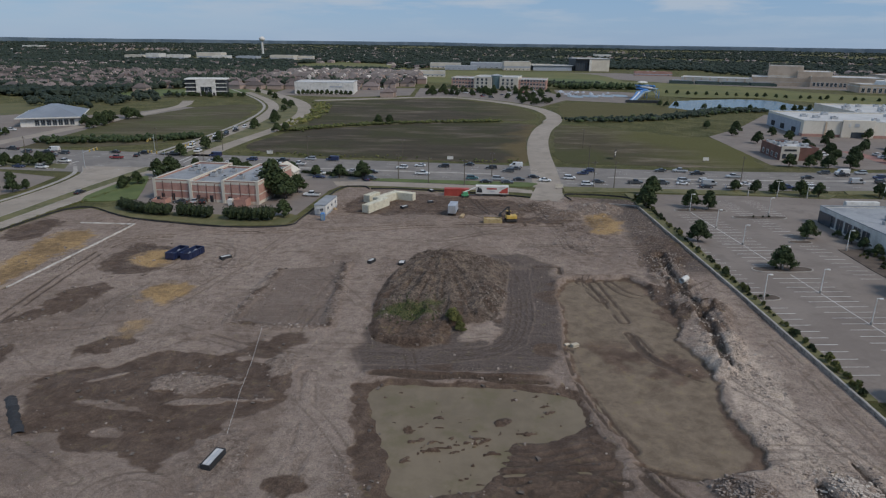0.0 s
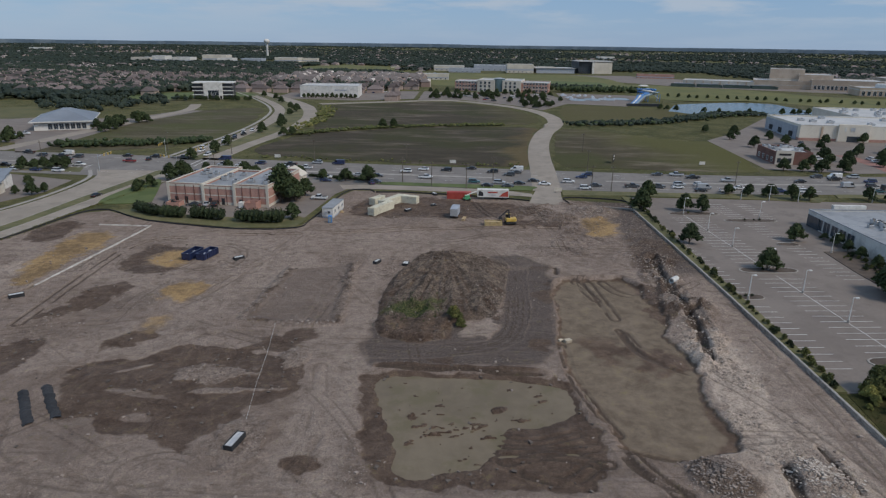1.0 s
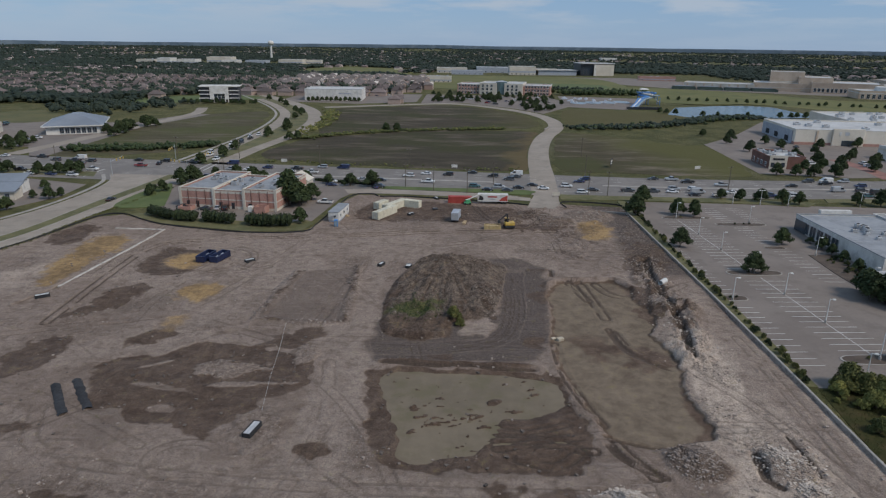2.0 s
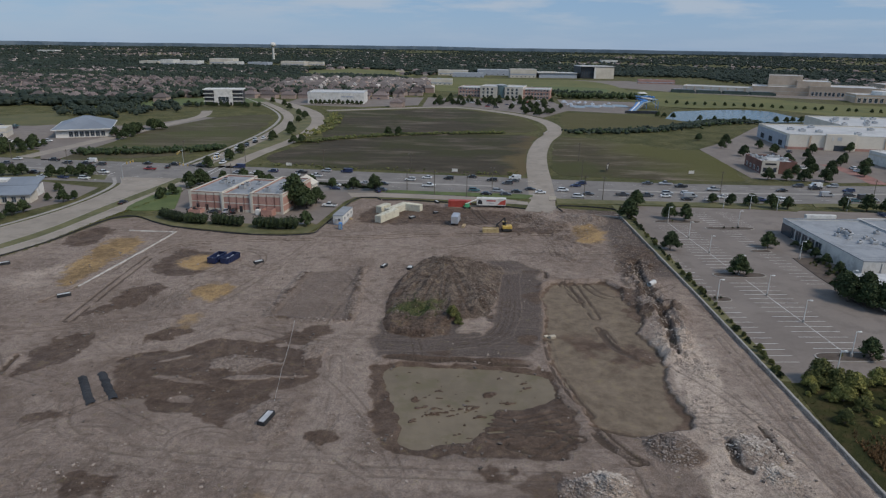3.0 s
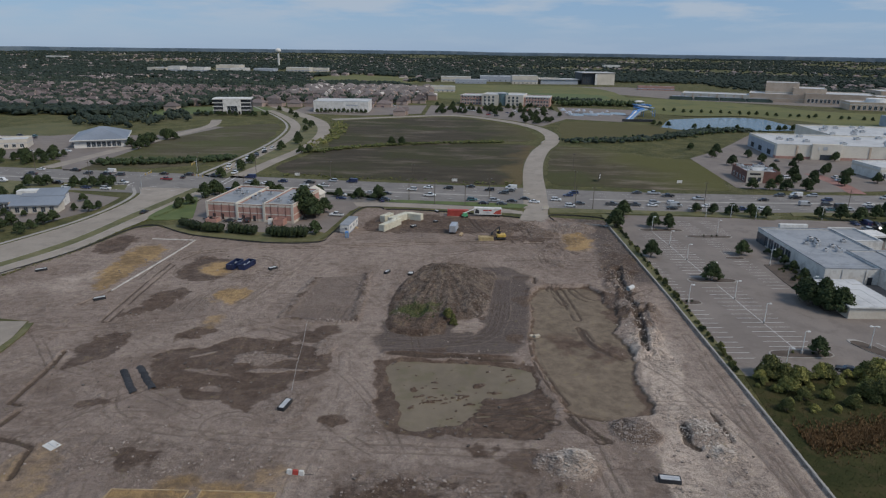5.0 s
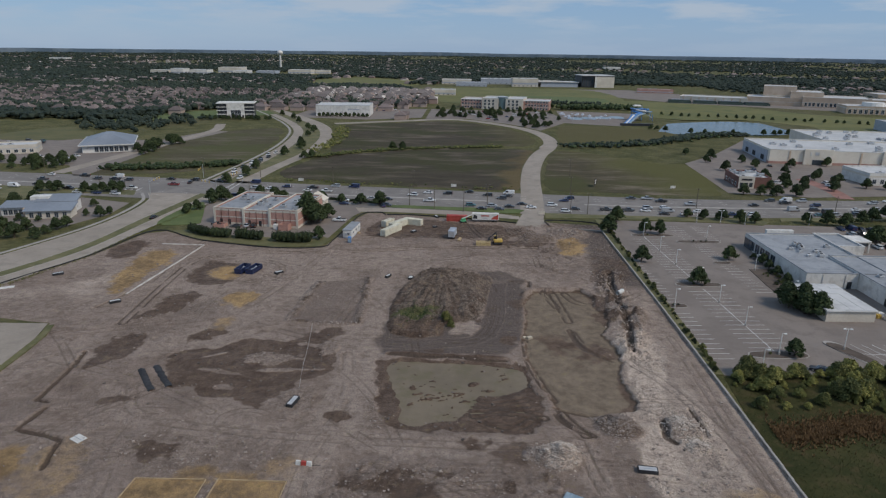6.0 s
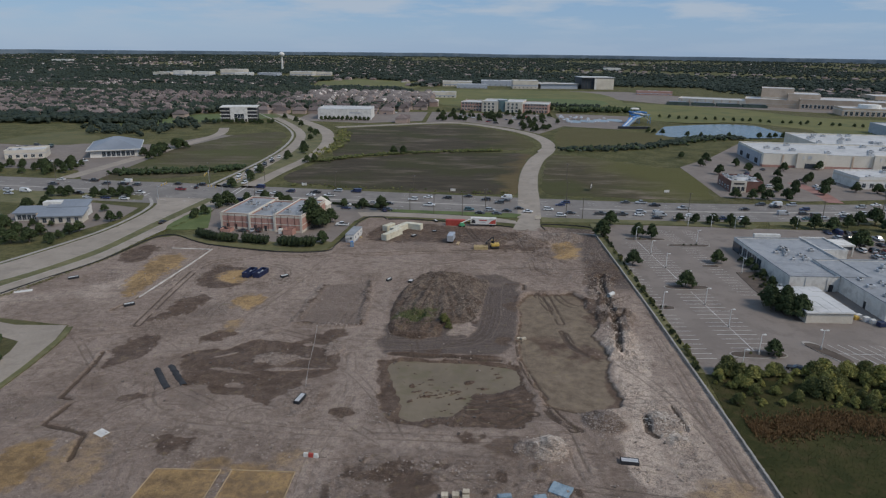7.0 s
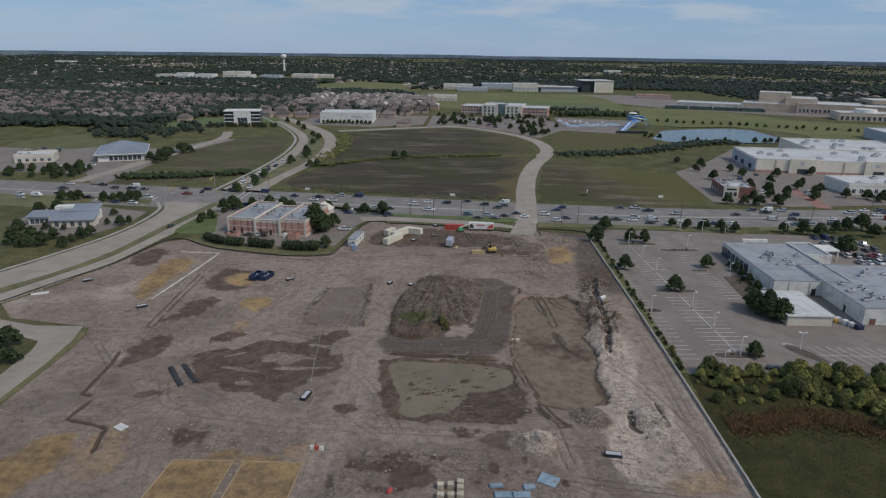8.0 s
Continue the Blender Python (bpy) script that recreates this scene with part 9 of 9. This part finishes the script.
for k, (x, y) in enumerate(((1.8, 42.0), (3.7, 42.2), (5.5, 43.0), (5.5, 41.4), (1.9, 39.2), (3.8, 39.3), (5.5, 39.5), (1.8, 36.8), (3.7, 36.9), (5.6, 37.0))):
    if k == 0:
        stack = thing("stone_pallet", "pallet of stacked cream cut stone", "stone pallet", pose(x, y, on_site(x, y)), "stone pallets")
        part("pallet", boxes(*[(-0.6, 0.6, -0.55 + 0.45 * j, -0.35 + 0.45 * j, 0, 0.14) for j in range(3)]), M_WOOD, stack)
        for i in range(2):
            for j in range(3):
                for q in range(3):
                    part("stone", boxes((-0.6 + 0.61 * i, -0.02 + 0.61 * i, -0.57 + 0.385 * j, -0.2 + 0.385 * j, 0.15 + 0.33 * q, 0.46 + 0.33 * q)), M_STONEWHITE, stack)
    else:
        copy_thing(stack, pose(x, y, on_site(x, y), 0, 0, rs.uniform(-8, 8)))
for x, y, rz, a, b, tilt in ((22.2, 45.0, -28, 4.0, 2.8, 6), (13.4, 40.4, 4, 3.4, 1.6, 0), (16.8, 40.4, 2, 3.4, 1.5, 2), (12.2, 42.8, 8, 2.6, 0.9, 0), (18.4, 42.9, 12, 2.4, 1.2, 4)):
    t = thing("steel_panel_stack", "stack of blue steel form panels", "steel panels", pose(x, y, on_site(x, y, 0.0), tilt, 0, rz), "blue form panels")
    for k in range(3):
        p = part("panel", boxes((-a / 2 + 0.08 * k, a / 2 - 0.05 * k, -b / 2, b / 2, 0.05 + 0.16 * k, 0.17 + 0.16 * k)), M_BLUESTEEL, t)
    for j in range(5):
        part("rib", boxes((-a / 2 + 0.2 + (a - 0.5) * j / 4, -a / 2 + 0.28 + (a - 0.5) * j / 4, -b / 2, b / 2, 0.49, 0.58)), M_BLUESTEEL, t)

t = thing("drain_pipe", "length of pale concrete drain pipe", "pipe", pose(50.6, 139.4, on_site(50.6, 139.4) + 0.5, 0, 0, 48))
bm = bmesh.new()
n = 16
rings = []
for x, rad in ((-1.4, 0.62), (1.4, 0.62), (1.4, 0.48), (-1.4, 0.48)):
    rings.append([bm.verts.new((x, rad * math.cos(2 * math.pi * k / n), rad * math.sin(2 * math.pi * k / n))) for k in range(n)])
for a, b in zip(rings, rings[1:] + rings[:1]):
    for k in range(n):
        bm.faces.new((a[k], a[(k + 1) % n], b[(k + 1) % n], b[k]))
bmesh.ops.recalc_face_normals(bm, faces=bm.faces[:])
part("barrel", bm, M_PIPE, t)
for x, y, s in ((19.3, 108.2, 0.5), (20.6, 107.8, 0.75)):
    t = thing("cut_stone", "pale squared stone lying in the mud", "stone", pose(x, y, on_site(x, y), 4, 3, 30), "pale stones")
    part("block", boxes((-s, s, -s * 0.6, s * 0.6, 0, s * 0.9), bevel=0.08), M_STONEWHITE, t)

# loose coping blocks on the site wall
wall = [o for o in bpy.data.objects if o.name == "site_wall"][0]
shape = ensure_mesh(boxes((-0.22, 0.22, -0.47, 0.47, 0, 0.16), bevel=0.02), "coping_block")
shape.materials.append(M_KERB)
for k in range(190):
    y = 22 + k * 0.985
    x = float(np.interp(y, [15, 80, 131, 209], [60.38, 60.48, 60.18, 58.88]))
    c = part("coping_block", shape, M_KERB, wall)
    c.matrix_basis = pose(x + rs.uniform(-0.03, 0.03), y, 0.54 + rs.uniform(-0.03, 0.0), rs.uniform(-1, 1), rs.uniform(-1, 1), rs.uniform(-3, 3))

# kerb left from the old lot, and the pads' form boards
structure("old_kerb", strip([(-107.8, 178.6), (-92.2, 178.2), (-93.2, 160), (-95.6, 129)], 0.6, -0.4, 0.26), M_OLDKERB, "pale leftover kerb on the cleared site", "kerb")
for pad, ends in ((SAND_PADS[0], "west"), (SAND_PADS[1], "east")):
    t = thing("form_boards", "yellow timber form boards round a sand pad", "formwork", pose(0, 0, 0), "pad formwork")
    for (ax, ay), (bx, by) in zip(pad, pad[1:] + pad[:1]):
        n = 6
        for k in range(n):
            p, q = (ax + (bx - ax) * k / n, ay + (by - ay) * k / n), (ax + (bx - ax) * (k + 1) / n, ay + (by - ay) * (k + 1) / n)
            part("board", strip([p, q], 0.11, -0.3, 0.12), M_WOOD, t)
bm = bmesh.new()
line = [(-31.5, 78.2), (-33.4, 89.9), (-34.6, 100), (-36.5, 112)]
rope = []
for (ax, ay), (bx, by) in zip(line, line[1:]):
    for k in range(14):
        f, g = k / 14, (k + 0.8) / 14
        p, q = (ax + (bx - ax) * f, ay + (by - ay) * f), (ax + (bx - ax) * g, ay + (by - ay) * g)
        z0, z1 = (float(ground_height(*w)[0]) + 0.07 for w in (p, q))
        add_tube(bm, (*p, z0), (*q, z1), 0.028, 0.028, 5)
t = thing("marker_rope", "thin white marker rope across the mud", "rope", pose(0, 0, 0))
part("strand", bm, M_PIPE, t)

# black silt fence along the site's north and west edges


def silt_fence(line, label):
    t = thing("silt_fence", label, "fence", pose(0, 0, 0), "silt fences")
    pts = smooth_line(line, 5)
    bm = bmesh.new()
    strip(pts, 0.06, -0.2, 0.5, bm)
    part("fabric", bm, M_DARK, t)
    for (x, y) in pts[::3]:
        part("stake", boxes((x - 0.04, x + 0.04, y - 0.04, y + 0.04, -0.2, 0.7)), M_WOODPOLE, t)


silt_fence([(-141.5, 122.5), (-135.3, 140), (-126.2, 163), (-121.5, 190), (-114, 195.6), (-96.6, 184.4), (-66.7, 177.0), (-49, 179.2), (-46.4, 189), (-43, 224), (-40, 231.8)], "low black silt fence round the site edge")
silt_fence([(-40, 231.8), (-34, 232.2), (-31.5, 228.5)], "short black silt fence by the lane")
silt_fence([(-31, 228.5), (-20, 228.8), (0, 226), (15, 222.6), (25, 219)], "low black silt fence by the frontage lane")
silt_fence([(38.6, 216), (38.8, 225), (58, 222), (59.5, 212)], "low black silt fence at the site corner")

# service yard beside the shed
t = thing("dumpster", "dark blue steel dumpster with a closed lid", "dumpster", pose(123.4, 121.6, 0.06, 0, 0, 12))
part("bin", boxes((-1.1, 1.1, -0.8, 0.8, 0.12, 1.35, 0.06), bevel=0.03), M_NAVY, t)
part("lid", boxes((-1.12, 1.12, -0.82, 0.82, 1.36, 1.46), bevel=0.03), M_NAVY, t)
for x in (-0.9, 0.9):
    for y in (-0.6, 0.6):
        part("caster", tube((x, y, 0.0), (x, y, 0.14), 0.1, 0.1, 8), M_RUBBER, t)
t = thing("yellow_pallet_stack", "short stack of yellow timber pallets", "pallets", pose(119.0, 126.2, 0.06, 0, 0, 8))
for k in range(5):
    for j in range(3):
        part("board", boxes((-0.6, 0.6, -0.5 + 0.36 * j, -0.26 + 0.36 * j, 0.24 * k + 0.12, 0.24 * k + 0.22)), M_YELLOW, t)
        part("bearer", boxes((-0.6 + 0.5 * j, -0.4 + 0.5 * j, -0.5, 0.46, 0.24 * k - 0.02, 0.24 * k + 0.12)), M_YELLOW, t)
for x, y, w, hgt in ((121.0, 125.0, 0.8, 1.5), (122.2, 123.6, 0.7, 1.3), (120.2, 127.6, 0.9, 1.2)):
    t = thing("utility_cabinet", "white metal utility cabinet behind the shed", "cabinet", pose(x, y, 0.06, 0, 0, 5), "yard cabinets")
    part("body", boxes((-w, w, -0.6, 0.6, 0.08, hgt), bevel=0.04), M_WHITE, t)
    part("plinth", boxes((-w - 0.1, w + 0.1, -0.7, 0.7, 0, 0.08)), M_KERB, t)
    part("door", boxes((-w + 0.1, w - 0.1, -0.64, -0.6, 0.2, hgt - 0.12)), M_GREYBOX, t)

# ---------------------------------------------------------------- loose rock and clods
n = 260000
r = np.random.RandomState(17)
x, y = r.uniform(-110, 60, n), r.uniform(26, 215, n)
z, onc, mudc, sandc, smoothc, rubc = (from_grid(q, x, y) for q in (zz, on, mud, sand, smoothm, rubble))
w = onc * (0.009 + 0.20 * np.clip(rubc, 0, 1) ** 1.5) * (1 - smoothc) * (1 - 0.85 * np.clip(mudc, 0, 1)) * (1 - sandc * 0.8)
pick = r.rand(n) < w
x, y, z = x[pick], y[pick], z[pick]


def stones(name, label, x, y, z, lo, hi, seed, material):
    r = np.random.RandomState(seed)
    n, m = len(x), 8
    cube = np.array([(-1, -1, -1), (1, -1, -1), (1, 1, -1), (-1, 1, -1), (-1, -1, 1), (1, -1, 1), (1, 1, 1), (-1, 1, 1)], float)
    f = np.array([(0, 3, 2, 1), (4, 5, 6, 7), (0, 1, 5, 4), (1, 2, 6, 5), (2, 3, 7, 6), (3, 0, 4, 7)])
    s = (lo + (hi - lo) * r.rand(n) ** 3)[:, None, None] * np.array([1.0, 0.8, 0.55]) * r.uniform(0.7, 1.3, (n, 1, 3))
    v = cube[None] * s * r.uniform(0.55, 1.0, (n, m, 1))
    a = r.uniform(0, 6.28, n)[:, None]
    V = np.stack([x[:, None] + v[..., 0] * np.cos(a) - v[..., 1] * np.sin(a), y[:, None] + v[..., 0] * np.sin(a) + v[..., 1] * np.cos(a), z[:, None] + v[..., 2] + s[..., 2] * 0.5], -1).reshape(-1, 3)
    F = (f[None] + (np.arange(n) * m)[:, None, None]).reshape(-1, 4)
    return tagged(part(name, raw_mesh(name, V, F), material), label, "rocks", kind="stuff")


stones("loose_rock", "pale broken rock scattered over the site", x, y, z, 0.05, 0.27, 3, M_ROCK)
r = np.random.RandomState(61)
x, y = r.uniform(-110, 59, 30000), r.uniform(28, 214, 30000)
z, onc, smoothc, ringc, spoilc = (from_grid(q, x, y) for q in (zz, on, smoothm, mud, spoil))
pick = r.rand(30000) < onc * (1 - smoothc) * (1 - 0.8 * np.clip(ringc, 0, 1)) * ease(0.50, 0.64, fbm(x, y, 15, 3, 46)) * 0.14 * (1 - spoilc)
stones("site_litter", "small pale debris strewn over the trodden ground", x[pick], y[pick], z[pick], 0.06, 0.32, 62, M_ROCK)
# coarse rubble on the heaps and the broken bank
r = np.random.RandomState(27)
cx, cy = [], []
for hx, hy, hr, hn in ((21.2, 57.2, 2.8, 1900), (47, 68, 3.4, 1000), (47.8, 62, 2.0, 800), (44.5, 205, 6, 300)):
    cx.append(r.normal(hx, hr * 0.6, hn)), cy.append(r.normal(hy, hr * 0.6, hn))
bx, by = along(BERM, 900, 2.6, 28)
cx.append(bx), cy.append(by)
x, y = np.concatenate(cx), np.concatenate(cy)
stones("heap_rubble", "coarse whitish rubble on heaps and banks", x, y, ground_height(x, y), 0.04, 0.24, 29, M_ROCKPALE)
cx, cy = [], []
for hx, hy, hr, hn in ((34.2, 67.2, 3.0, 1100), (17.8, 57.2, 2.4, 500), (44.5, 205, 6, 400), (26, 206, 5, 300), (30, 198, 6, 400), (52, 165, 5, 300)):
    cx.append(r.normal(hx, hr * 0.6, hn)), cy.append(r.normal(hy, hr * 0.6, hn))
x, y = np.concatenate(cx), np.concatenate(cy)
stones("brown_rubble", "coarse brown rubble on the dirt heaps", x, y, ground_height(x, y), 0.04, 0.22, 30, M_ROCK)
r = np.random.RandomState(18)
x, y = r.uniform(-100, 58, 26000), r.uniform(30, 212, 26000)
z, onc, mudc, smoothc = (from_grid(q, x, y) for q in (zz, on, mud, smoothm))
pick = r.rand(26000) < onc * 0.22 * np.clip(mudc, 0, 1) * (1 - 0.9 * smoothc)
stones("dark_clods", "dark clods of wet earth", x[pick], y[pick], z[pick], 0.06, 0.35, 4, M_ROCKDARK)
